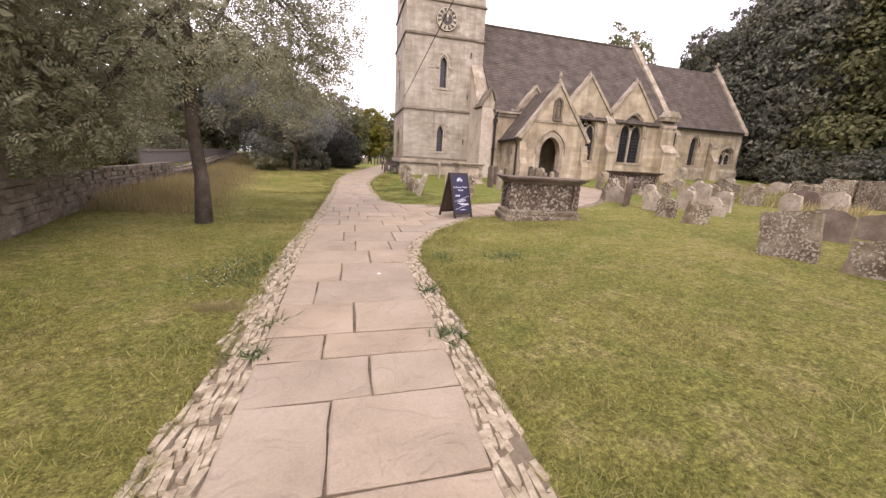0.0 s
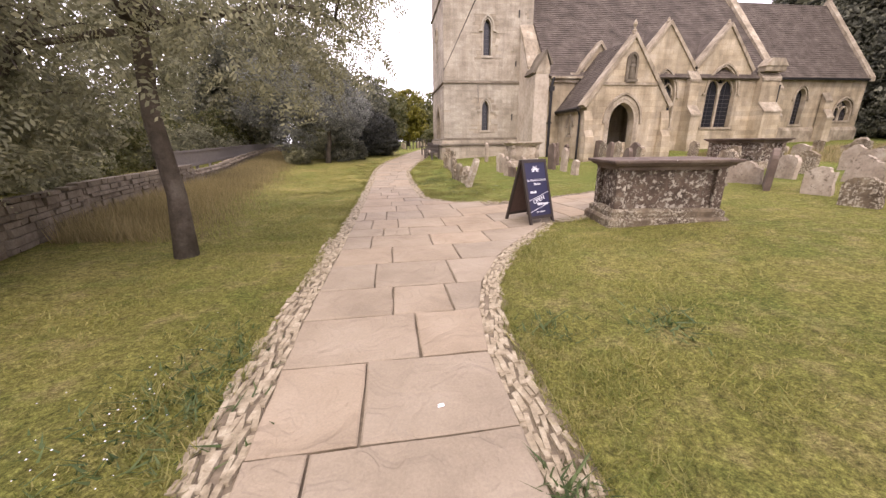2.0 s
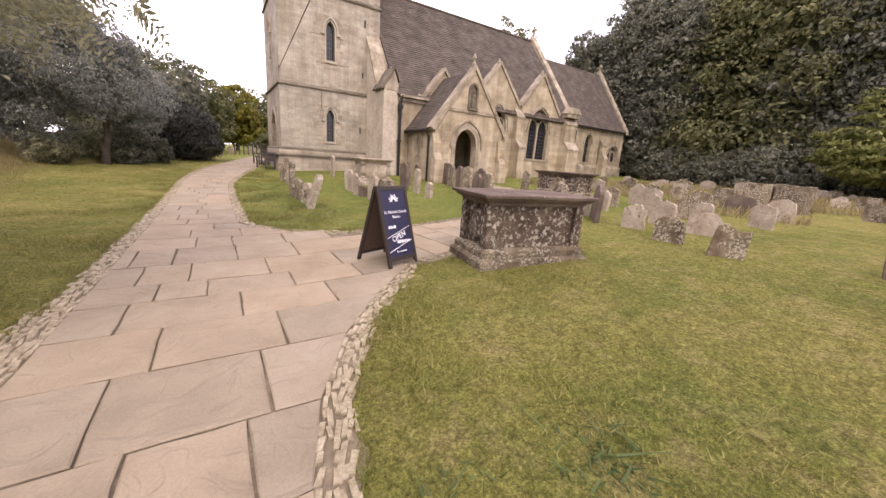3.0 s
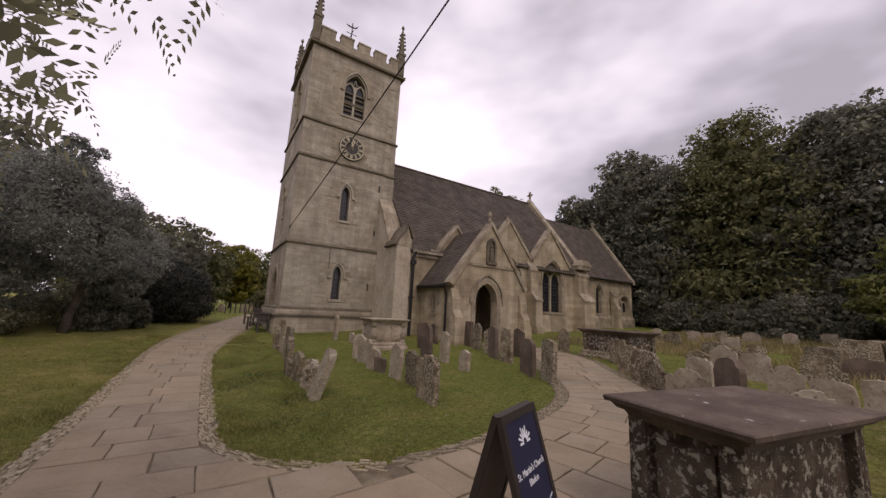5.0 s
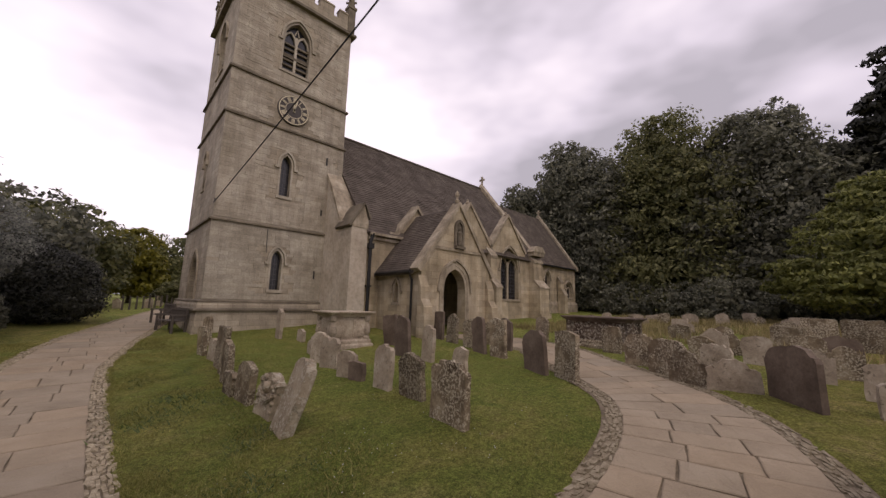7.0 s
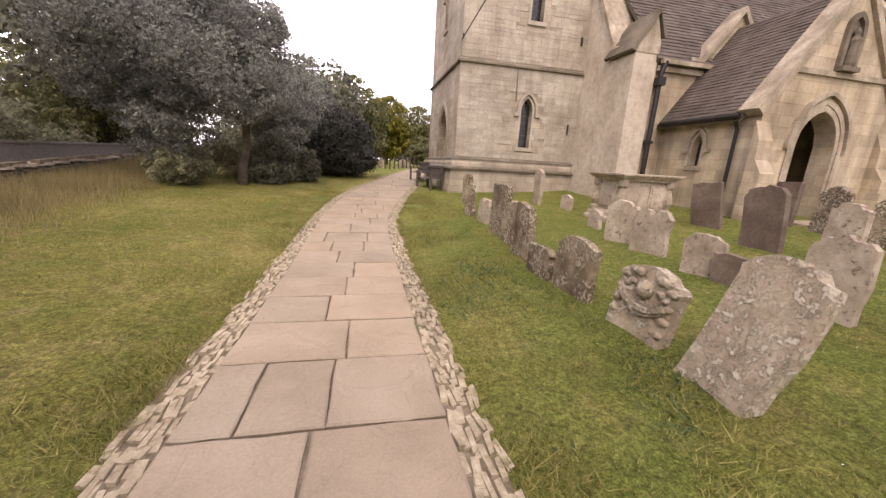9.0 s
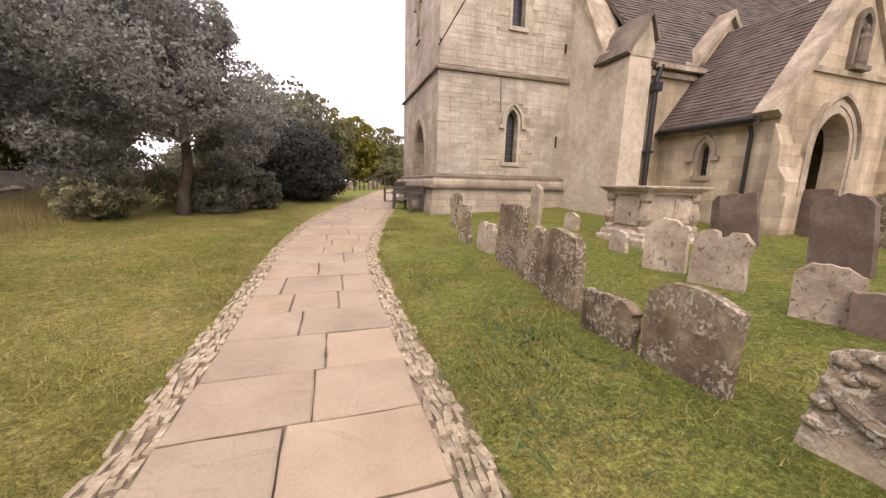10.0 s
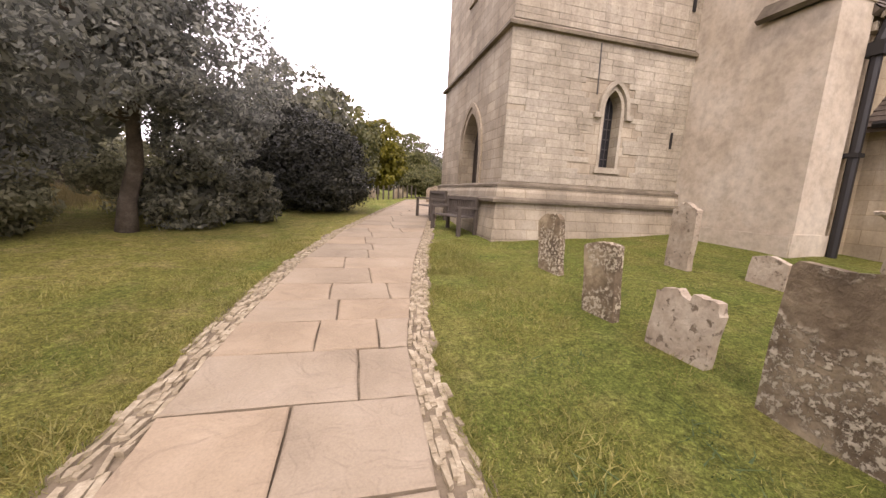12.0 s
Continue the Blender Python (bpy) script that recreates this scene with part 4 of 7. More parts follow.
box(bm, CX0, CX1 - 0.3, CY - 0.36, CY - 0.24, CEZ - 0.24, CEZ - 0.1)
tube(bm, [(25.9, AY - 0.1, 4.9), (25.9, AY - 0.1, 0.2)], 0.09, 6)
part("gutter", bm, M_IRON, church, "black iron gutter and downpipe")

# porch
PX0, PX1, PY, PC, PEZ, PAZ = 10.72, 15.36, 21.25, 13.0, 3.5, 6.6
PDOOR = (12.8, 0.72, 0.3, 2.6, 3.5)
bm = bmesh.new()
wall(bm, PX0, PX1, -0.1, [(PX0, 3.55), (PC, 6.55), (PX1, 3.55)], 0.5, [PDOOR], facing_south(PY))
wall(bm, -AY, -PY - 0.5, -0.1, [(-AY, 3.5), (-PY, 3.5)], 0.4, [(-23.0, 0.16, 1.9, 2.55, 2.85)], facing_west(PX0))
box(bm, PX1 - 0.4, PX1, PY + 0.5, AY, -0.1, 3.5)
part("porch_wall", bm, M_OCHRE, church, "honey-coloured ashlar porch")
window((-23.0, 0.16, 1.9, 2.55, 2.85), facing_west(PX0), 0.22, True, 0)
bm = bmesh.new()
for k, (grow, depth) in enumerate(((0.07, 0.4), (0.2, 0.2))):
    sweep(bm, [(PDOOR[0] - PDOOR[1] - grow, 0.2)] + arch_line(PDOOR, grow) + [(PDOOR[0] + PDOOR[1] + grow, 0.2)], 0.14, -0.012 - 0.02 * k, depth, facing_south(PY))
sweep(bm, arch_line(PDOOR, 0.36, drop=0.15), 0.1, -0.1, 0.0, facing_south(PY))
part("porch_arch", bm, M_DRESS, church, "moulded entrance arch")
bm = bmesh.new()
arch_pane(bm, (12.8, 0.7, 0.3, 2.4, 3.2), AY - 0.06, AY - 0.01, SOUTH)
part("door", bm, M_DOOR, church, "dark wooden door inside the porch")
bm = bmesh.new()
sweep(bm, [(PX0 - 0.22, 3.32), (PC, 6.72), (PX1 + 0.22, 3.32)], 0.24, -0.1, 0.45, facing_south(PY))
sweep(bm, [(11.25, 4.42), (14.78, 4.42)], 0.13, -0.07, 0.0, facing_south(PY))
lathe(bm, [(0.1, 6.8), (0.12, 6.95), (0.06, 7.0), (0.05, 7.1), (0.11, 7.2), (0.1, 7.28), (0.02, 7.45)], pose(PC, PY + 0.15, 0), 8)
part("porch_coping", bm, M_DRESS, church)
NICHE = (12.99, 0.2, 4.62, 5.5, 5.8)
bm = bmesh.new()
sweep(bm, [(NICHE[0] - 0.26, 4.6)] + arch_line(NICHE, 0.06) + [(NICHE[0] + 0.26, 4.6)], 0.12, -0.1, 0.0, facing_south(PY))
sweep(bm, [(12.68, 4.56), (13.3, 4.56)], 0.12, -0.2, 0.0, facing_south(PY))
arch_pane(bm, NICHE, -0.01, 0.0, facing_south(PY))
part("niche", bm, M_DARKSTONE, church, "carved niche above the arch")
bm = bmesh.new()
lathe(bm, [(0.13, 4.62), (0.15, 4.7), (0.11, 5.1), (0.14, 5.25), (0.07, 5.36), (0.085, 5.45), (0.03, 5.56)], pose(12.99, PY - 0.09, 0), 10)
part("statue", bm, M_DARKSTONE, church)
for x in (PX0 - 0.2, PX1 - 0.35):
    bm = bmesh.new()
    box(bm, x, x + 0.55, PY - 0.5, PY, -0.1, 1.4)
    prism(bm, [(PY - 0.42, 1.4), (PY, 1.4), (PY, 3.1), (PY - 0.18, 2.6), (PY - 0.2, 2.1), (PY - 0.42, 1.75)], x + 0.04, x + 0.51, "x")
    part("buttress", bm, M_OCHRE, church, "stepped porch buttress")
for s in (-1, 1):
    bm = bmesh.new()
    # slope runs across x: build along y, then turn
    run = PX1 - PC + 0.28 if s > 0 else PC - PX0 + 0.28
    v = [Vector(p) for p in ((PC + s * run, PY + 0.3, PEZ - 0.28), (PC, PY + 0.3, PAZ), (PC, 27.0, PAZ), (PC + s * run, 24.6, PEZ - 0.28))]
    n_ = Vector((0, 0, 0.1))
    a, b = [bm.verts.new(p - Vector((0, 0, 0.03))) for p in v], [bm.verts.new(p - n_) for p in v]
    bm.faces.new(a)
    bm.faces.new(b[::-1])
    for k in range(4):
        bm.faces.new((a[k], b[k], b[(k + 1) % 4], a[(k + 1) % 4]))
    bmesh.ops.recalc_face_normals(bm, faces=bm.faces)
    porch_roof = part("porch_roof", bm, M_ROOF, church, "brown tiled porch roof")
    out = []
    rise = PAZ - PEZ + 0.28
    length = math.hypot(run, rise)
    rng = random.Random(5 + s)
    rows = int(length / 0.14)
    nx_, nz_ = s * rise / length, run / length
    for r in range(rows):
        t0, t1 = r * length / rows, min((r + 1) * length / rows + 0.04, length)
        y_end = 24.6 + 2.4 * r / rows
        y = PY + 0.3 + (0.1 if r % 2 else 0.0)
        while y < y_end:
            yb = min(y + 0.2 - 0.006, y_end)
            h, lo = 0.022 + rng.uniform(-0.004, 0.012), rng.uniform(-0.01, 0.01)

            def at(t, lift):
                return PC + s * run * (1 - t / length) + nx_ * lift, PEZ - 0.28 + rise * t / length + nz_ * lift
            (xa, za), (xb, zb), (xc, zc) = at(t0 + lo, 0.0), at(t0 + lo, h), at(t1, 0.004)
            out += [(xb, y, zb), (xb, yb, zb), (xc, yb, zc), (xc, y, zc), (xa, y, za), (xa, yb, za), (xb, yb, zb), (xb, y, zb)]
            y += 0.2
    tiles = new("roof_tiles", quads_mesh("roof_tiles", np.array(out), M_ROOF))
    tiles.parent = porch_roof
    tagged(tiles, "small brown lapped roof tiles", kind="stuff")
bm = bmesh.new()
prism(bm, [(11.55, 5.0), (14.45, 5.0), (14.45, 5.2), (13.0, 7.05), (11.55, 5.2)], AY + 0.02, AY + 0.4, "y")
part("porch_rear_gable", bm, M_OCHRE, church)
bm = bmesh.new()
sweep(bm, [(11.2, 5.38), (11.62, 5.38), (13.0, 7.14), (14.38, 5.38), (14.8, 5.38)], 0.2, -0.12, 0.46, facing_south(AY))
part("rear_gable_coping", bm, M_DRESS, church, "raised stone coping behind the porch roof")
bm = bmesh.new()
tube(bm, [(PX0 - 0.34, PY + 0.35, PEZ - 0.25), (PX0 - 0.34, 24.3, PEZ - 0.25)], 0.07, 6)
tube(bm, [(PX0 - 0.3, PY + 0.5, PEZ - 0.25), (PX0 - 0.1, PY + 0.52, PEZ - 0.6), (PX0 - 0.1, PY + 0.52, 0.4)], 0.055, 6)
part("porch_gutter", bm, M_IRON, church, "black iron porch gutter")
bm = bmesh.new()
tube(bm, [(10.12, AY - 0.25, 5.2), (10.03, AY - 0.2, 4.75), (10.03, AY - 0.2, 0.4)], 0.085, 8)
box(bm, 9.9, 10.16, AY - 0.34, AY - 0.06, 4.45, 4.7)
box(bm, 9.92, 10.14, AY - 0.3, AY, 2.6, 2.68)
part("downpipe", bm, M_IRON, church, "black iron downpipe")

# ---- churchyard: gravestones ----
def stone_outline(style, w, h):
    """Outline of a headstone, from its foot on one side round to the other."""
    a = w / 2
    arc = lambda cx, cz, r, t0, t1, n: [(cx + r * math.cos(math.radians(t0 + (t1 - t0) * i / n)), cz + r * math.sin(math.radians(t0 + (t1 - t0) * i / n))) for i in range(n + 1)]
    if style == "round":
        k = min(a * 0.55, h * 0.3)
        top = [(a * math.cos(math.radians(t)), h - k + k * math.sin(math.radians(t))) for t in range(0, 181, 15)]
    elif style == "shoulder":
        r = a * 0.62
        top = [(a, h - r * 0.85), (a * 0.82, h - r * 0.7), (r, h - r * 0.75)] + [(r * math.cos(math.radians(t)), h - r * 0.75 + r * 0.75 * math.sin(math.radians(t))) for t in range(15, 166, 15)] + [(-r, h - r * 0.75), (-a * 0.82, h - r * 0.7), (-a, h - r * 0.85)]
    elif style == "lobed":
        r = a * 0.5
        top = arc(r, h - r * 0.9, r, 0, 150, 7) + arc(-r, h - r * 0.9, r, 30, 180, 7)
    elif style == "scroll":
        top = [(a, h * 0.72), (a * 1.04, h * 0.8), (a * 0.9, h * 0.86), (a * 0.7, h * 0.87), (a * 0.5, h * 0.95), (a * 0.22, h * 0.985), (0, h), (-a * 0.22, h * 0.985), (-a * 0.5, h * 0.95), (-a * 0.7, h * 0.87), (-a * 0.9, h * 0.86), (-a * 1.04, h * 0.8), (-a, h * 0.72)]
    elif style == "peak":
        top = [(a, h * 0.82), (a * 0.5, h * 0.93), (0, h), (-a * 0.5, h * 0.93), (-a, h * 0.82)]
    else:
        top = [(a, h - 0.03), (a - 0.03, h), (a * 0.3, h + 0.01), (-a * 0.3, h - 0.005), (-a + 0.03, h - 0.01), (-a, h - 0.04)]
    side = [(a, -0.25), (a, h * 0.2), (a, h * 0.45)]
    return side + top + [(-x, z) for x, z in side[::-1]]


def gravestone(x, y, w, h, style="round", mat=M_GRAVE, yaw=0.0, lean=0.0, tip=0.0, thick=0.11, label="", group="churchyard gravestones"):
    """A worn headstone: its faces look east and west, it leans as old stones do."""
    rng = random.Random(int(x * 131 + y * 977))
    m = pose(x, y, ground_height(x, y), lean, tip, 90 + yaw + rng.uniform(-4, 4))
    bm = bmesh.new()
    pts = [(u + rng.uniform(-0.02, 0.02), z + (rng.uniform(-0.035, 0.02) if z > 0.5 * h else 0.0)) for u, z in stone_outline(style, w, h)]
    front, back = [], []
    inner = []
    for u, z in pts:
        front.append(bm.verts.new((u, -thick / 2 + 0.0, z)))
        inner.append(bm.verts.new((u * 0.93, -thick / 2 - 0.018, z - (0.03 if z > 0.1 else 0))))
        back.append(bm.verts.new((u, thick / 2, z)))
    k = len(pts)
    for i in range(k):
        j = (i + 1) % k
        bm.faces.new((front[i], front[j], back[j], back[i]))
        bm.faces.new((inner[i], inner[j], front[j], front[i]))
    bm.faces.new(inner)
    bm.faces.new(back[::-1])
    bmesh.ops.recalc_face_normals(bm, faces=bm.faces)
    ob = solid("gravestone", bm, mat, label, "gravestone", group=group)
    ob.matrix_world = m
    return ob


L_LICH = "weathered upright gravestone blotched with pale lichen"
L_DARK = "dark brown weathered gravestone standing in grass"
L_PALE = "pale limestone gravestone with crumbling top"
STONES = [
    (3.0, 17.06, 0.68, 0.72, "peak", M_GRAVE, 0, 3, 0), (2.94, 17.78, 0.64, 0.45, "scroll", M_GRAVE, 0, 2, 0),
    (3.1, 18.75, 0.72, 0.92, "round", M_GRAVE, 0, -2, 0), (3.24, 19.62, 0.72, 0.84, "shoulder", M_GRAVE, 0, 3, 0),
    (3.36, 20.58, 0.8, 1.08, "flat", M_GRAVE, 0, 2, 0), (3.42, 21.73, 0.56, 0.60, "lobed", M_GRAVE_PALE, 8, 2, -3),
    (3.33, 22.66, 0.42, 0.86, "flat", M_GRAVE, 12, -3, 2), (3.76, 24.45, 0.48, 0.98, "round", M_GRAVE, 8, 3, 11),
    (6.08, 24.2, 0.46, 1.14, "shoulder", M_GRAVE_PALE, 0, 0, 0), (6.5, 23.1, 0.5, 0.48, "peak", M_GRAVE_PALE, 0, 0, -5),
    (5.55, 19.45, 0.62, 0.84, "scroll", M_GRAVE_PALE, 14, -2, 0), (5.36, 18.5, 0.64, 0.76, "lobed", M_GRAVE_PALE, 16, 2, 0),
    (5.9, 20.8, 0.38, 0.42, "round", M_GRAVE_PALE, 0, 2, 0), (8.72, 20.4, 0.66, 1.08, "flat", M_GRAVE_DARK, 14, 0, 9),
    (5.2, 17.32, 0.5, 0.60, "round", M_GRAVE_PALE, 20, 2, 0), (5.22, 16.88, 0.46, 0.40, "flat", M_GRAVE_DARK, 8, 0, 0),
    (7.6, 18.3, 0.72, 1.16, "round", M_GRAVE_DARK, -4, 1, 8),
    (5.22, 15.88, 0.5, 0.86, "round", M_GRAVE_PALE, 0, 3, 0), (5.28, 15.0, 0.72, 0.80, "scroll", M_GRAVE, -4, -4, 0),
    (4.84, 13.62, 0.8, 0.92, "scroll", M_GRAVE, -6, 3, 0), (7.4, 15.8, 0.42, 0.6, "peak", M_GRAVE_PALE, 0, 3, -2), (7.66, 17.25, 0.46, 1.0, "shoulder", M_GRAVE_PALE, 0, 1, 0),
    (8.6, 14.42, 0.78, 0.96, "round", M_GRAVE_DARK, -22, 4, 12), (8.45, 13.58, 0.7, 1.0, "flat", M_GRAVE, -26, 2, 0),
    (9.35, 10.02, 0.95, 0.95, "round", M_GRAVE_DARK, -45, 2, 4), (9.62, 10.85, 0.8, 0.62, "shoulder", M_GRAVE_PALE, 8, 0, 0),
    (9.75, 11.6, 0.78, 0.64, "shoulder", M_GRAVE, -25, 3, 0), (10.35, 12.1, 0.9, 0.80, "round", M_GRAVE, -22, 0, 0), (11.1, 12.9, 0.75, 0.8, "round", M_GRAVE, -10, 2, 0),
    (11.05, 20.4, 0.62, 1.12, "flat", M_GRAVE_DARK, -10, 3, 3), (9.6, 17.0, 0.62, 1.1, "round", M_GRAVE_DARK, -12, 3, 12), (10.55, 19.15, 0.64, 1.08, "shoulder", M_GRAVE, -14, 2, 0),
    (9.42, 16.15, 0.6, 1.1, "flat", M_GRAVE, -8, 2, 3), (10.25, 18.0, 0.55, 0.95, "round", M_GRAVE, 0, 2, 3), (9.95, 21.6, 0.7, 0.9, "round", M_GRAVE_DARK, -12, 0, 5),
    (13.95, 17.4, 0.62, 0.95, "round", M_GRAVE, -10, 2, 0), (10.6, 16.8, 0.6, 1.05, "peak", M_GRAVE_DARK, -6, 2, 2), (12.7, 14.2, 0.6, 0.85, "round", M_GRAVE, -10, -2, 0),
    (8.45, 6.66, 0.52, 0.54, "flat", M_GRAVE, 25, 4, -9), (7.1, 3.77, 0.75, 0.78, "flat", M_GRAVE, 20, 8, 9), (9.4, 4.55, 0.7, 0.62, "round", M_GRAVE_DARK, 15, 4, 5),
    (8.75, 7.8, 0.58, 0.52, "round", M_GRAVE, 8, 2, 0), (10.2, 7.7, 0.75, 0.55, "shoulder", M_GRAVE_PALE, 20, 0, -4),
    (10.6, 4.3, 0.8, 0.55, "round", M_GRAVE_DARK, 15, 5, 0), (16.6, 9.25, 0.9, 0.66, "round", M_GRAVE_DARK, 0, 3, 0), (7.15, 2.7, 0.7, 0.55, "peak", M_GRAVE, 15, 4, 0),
    (9.3, 8.9, 0.5, 0.62, "shoulder", M_GRAVE_PALE, 10, 0, 0), (10.6, 8.9, 0.6, 0.66, "round", M_GRAVE_PALE, 0, 3, 0), (11.6, 8.4, 0.55, 0.66, "round", M_GRAVE_PALE, 0, -2, 0),
    (11.7, 9.8, 0.6, 0.7, "shoulder", M_GRAVE_PALE, 0, 3, -3), (12.8, 9.3, 0.6, 0.7, "shoulder", M_GRAVE, 0, 0, 0), (13.2, 7.6, 0.55, 0.66, "round", M_GRAVE_PALE, 0, 2, 0),
    (13.6, 10.8, 0.65, 0.75, "round", M_GRAVE_PALE, 0, 2, 3), (14.9, 9.9, 0.7, 0.75, "round", M_GRAVE, 0, 2, -3), (12.9, 11.9, 0.6, 0.72, "peak", M_GRAVE, 0, -2, 2), (14.6, 11.9, 0.7, 0.8, "shoulder", M_GRAVE_PALE, 0, 3, 0), (11.6, 11.4, 0.62, 0.66, "round", M_GRAVE_PALE, -8, 2, 0), (15.8, 7.9, 0.7, 0.7, "round", M_GRAVE_PALE, 0, 2, 4),
    (11.25, 18.0, 0.5, 0.8, "round", M_GRAVE, 0, 2, -2),
]
for sx, sy, sw, sh, st, sm, yaw, lean, tip in STONES:
    gravestone(sx, sy, sw, sh, st, sm, yaw, lean, tip, label=L_DARK if sm is M_GRAVE_DARK else L_PALE if sm is M_GRAVE_PALE else L_LICH)
far_rng = random.Random(11)
for k in range(62):
    sx, sy = far_rng.uniform(14.5, 34), far_rng.uniform(-1.0, 20)
    if sx < 16.5 and sy > 12.5 or abs(sy - 9.6) < 1.3 and 17 < sx < 21.5 or on_path(sx, sy, 0.6):
        continue
    st, sm = far_rng.choice(("round", "shoulder", "peak", "round", "flat")), far_rng.choice((M_GRAVE, M_GRAVE_PALE, M_GRAVE_PALE, M_GRAVE))
    gravestone(sx, sy, far_rng.uniform(0.5, 0.9), far_rng.uniform(0.42, 0.78), st, sm, far_rng.uniform(-6, 6), far_rng.uniform(-4, 5), far_rng.uniform(-6, 6), label=L_PALE if sm is M_GRAVE_PALE else L_LICH, group="far churchyard gravestones")

# carved stone with a winged head and scrolls
carved = thing("gravestone", pose(3.04, 16.0, ground_height(3.04, 16.0), -9, 5, -86), "carved pale headstone with scrolls and drapery in relief", "gravestone", "churchyard gravestones")
bm = bmesh.new()
pts = stone_outline("scroll", 0.62, 0.66)
prism(bm, pts, -0.07, 0.07, "y")
part("slab", bm, M_GRAVE_CARVED, carved)
bm = bmesh.new()
sweep(bm, [(-0.26 + 0.52 * i / 12, 0.36 - 0.10 * math.sin(math.pi * i / 12)) for i in range(13)], 0.05, -0.12, -0.06, SOUTH)
sweep(bm, [(-0.24 + 0.48 * i / 12, 0.31 - 0.10 * math.sin(math.pi * i / 12)) for i in range(13)], 0.03, -0.10, -0.06, SOUTH)
part("drapery", bm, M_GRAVE_CARVED, carved)
bm = bmesh.new()
bmesh.ops.create_icosphere(bm, subdivisions=2, radius=0.085, matrix=Matrix.Translation((0, -0.09, 0.44)) @ Matrix.Diagonal((1, 0.8, 1.1, 1)))
part("carved_boss", bm, M_GRAVE_CARVED, carved, smooth=True)
for s in (-1, 1):
    for u, z, r in ((0.12, 0.57, 0.055), (0.19, 0.57, 0.05), (0.26, 0.51, 0.055), (0.275, 0.37, 0.04), (0.27, 0.25, 0.05), (0.275, 0.12, 0.04), (0.16, 0.46, 0.04), (0.21, 0.42, 0.035)):
        bm = bmesh.new()
        bmesh.ops.create_icosphere(bm, subdivisions=2, radius=r, matrix=Matrix.Translation((s * u, -0.075, z)) @ Matrix.Diagonal((1.2, 0.6, 0.8, 1)))
        part("scroll", bm, M_GRAVE_CARVED, carved, smooth=True)
# tall leaning stone at the end of the row
gravestone(2.98, 15.12, 0.56, 1.02, "round", M_GRAVE_CARVED, -6, 17, -4, 0.15, "tall pale headstone leaning sharply over the grass")


# ---- chest and table tombs ----
def stack(bm, steps):
    """One closed block of rectangular steps: (half length, half width, height)."""
    rows = [[bm.verts.new((x * a, y * b, z)) for x, y in ((-1, -1), (1, -1), (1, 1), (-1, 1))] for a, b, z in steps]
    for lo, hi in zip(rows, rows[1:]):
        for k in range(4):
            bm.faces.new((lo[k], lo[(k + 1) % 4], hi[(k + 1) % 4], hi[k]))
    bm.faces.new(rows[0][::-1])
    bm.faces.new(rows[-1])


def chest_tomb(x0, x1, y0, y1, h, label, balusters=False, mat=M_TOMB, top=M_SLABTOP, turn=0.0):
    """A box tomb: stepped base, panelled sides, moulded overhanging slab."""
    cx, cy = (x0 + x1) / 2, (y0 + y1) / 2
    a, b = (x1 - x0) / 2, (y1 - y0) / 2
    t = thing("chest_tomb", pose(cx, cy, ground_height(cx, cy), 0, 0, turn), label, "tomb")
    bm = bmesh.new()
    stack(bm, [(a - 0.0, b - 0.0, -0.3), (a - 0.0, b - 0.0, 0.06), (a - 0.03, b - 0.03, 0.1), (a - 0.06, b - 0.06, 0.11), (a - 0.06, b - 0.06, 0.2), (a - 0.12, b - 0.12, 0.25)])
    part("base", bm, M_GRAVE_PALE if balusters else M_GRAVE, t, "pale stepped base")
    bm = bmesh.new()
    box(bm, -a + 0.2, a - 0.2, -b + 0.2, b - 0.2, 0.24, h - 0.16)
    part("chest", bm, mat, t)
    for ux in (-1, 1) if balusters else ():
        bm = bmesh.new()
        box(bm, ux * (a * 0.5) - a * 0.36, ux * (a * 0.5) + a * 0.36, -b + 0.17, -b + 0.2, 0.34, h - 0.26)
        box(bm, ux * (a * 0.5) - a * 0.3, ux * (a * 0.5) + a * 0.3, -b + 0.15, -b + 0.17, 0.4, h - 0.32)
        part("side_panel", bm, mat, t)
    for ux in (-1, 1):
        bm = bmesh.new()
        box(bm, ux * (a - 0.2) - (0.03 if ux < 0 else 0), ux * (a - 0.2) + (0.03 if ux > 0 else 0), -b + 0.34, b - 0.34, 0.36, h - 0.28)
        part("end_panel", bm, mat, t)
    for ux in (-1, 1):
        for uy in (-1, 1):
            bm = bmesh.new()
            if balusters:
                lathe(bm, [(0.13, 0.24), (0.13, 0.32), (0.09, 0.36), (0.15, 0.5), (0.14, 0.62), (0.08, h - 0.36), (0.12, h - 0.3), (0.13, h - 0.16)], pose(ux * (a - 0.2), uy * (b - 0.2), 0), 12)
            else:
                box(bm, ux * (a - 0.2) - 0.08, ux * (a - 0.2) + 0.08, uy * (b - 0.2) - 0.08, uy * (b - 0.2) + 0.08, 0.24, h - 0.16)
            part("corner_pier", bm, mat, t)
    bm = bmesh.new()
    stack(bm, [(a + o, b + o, z) for o, z in ((-0.13, h - 0.18), (-0.1, h - 0.12), (-0.05, h - 0.10), (-0.02, h - 0.06), (0.02, h - 0.05), (0.03, h - 0.012), (0.015, h))])
    part("slab", bm, top, t, "dark moulded top slab")
    return t


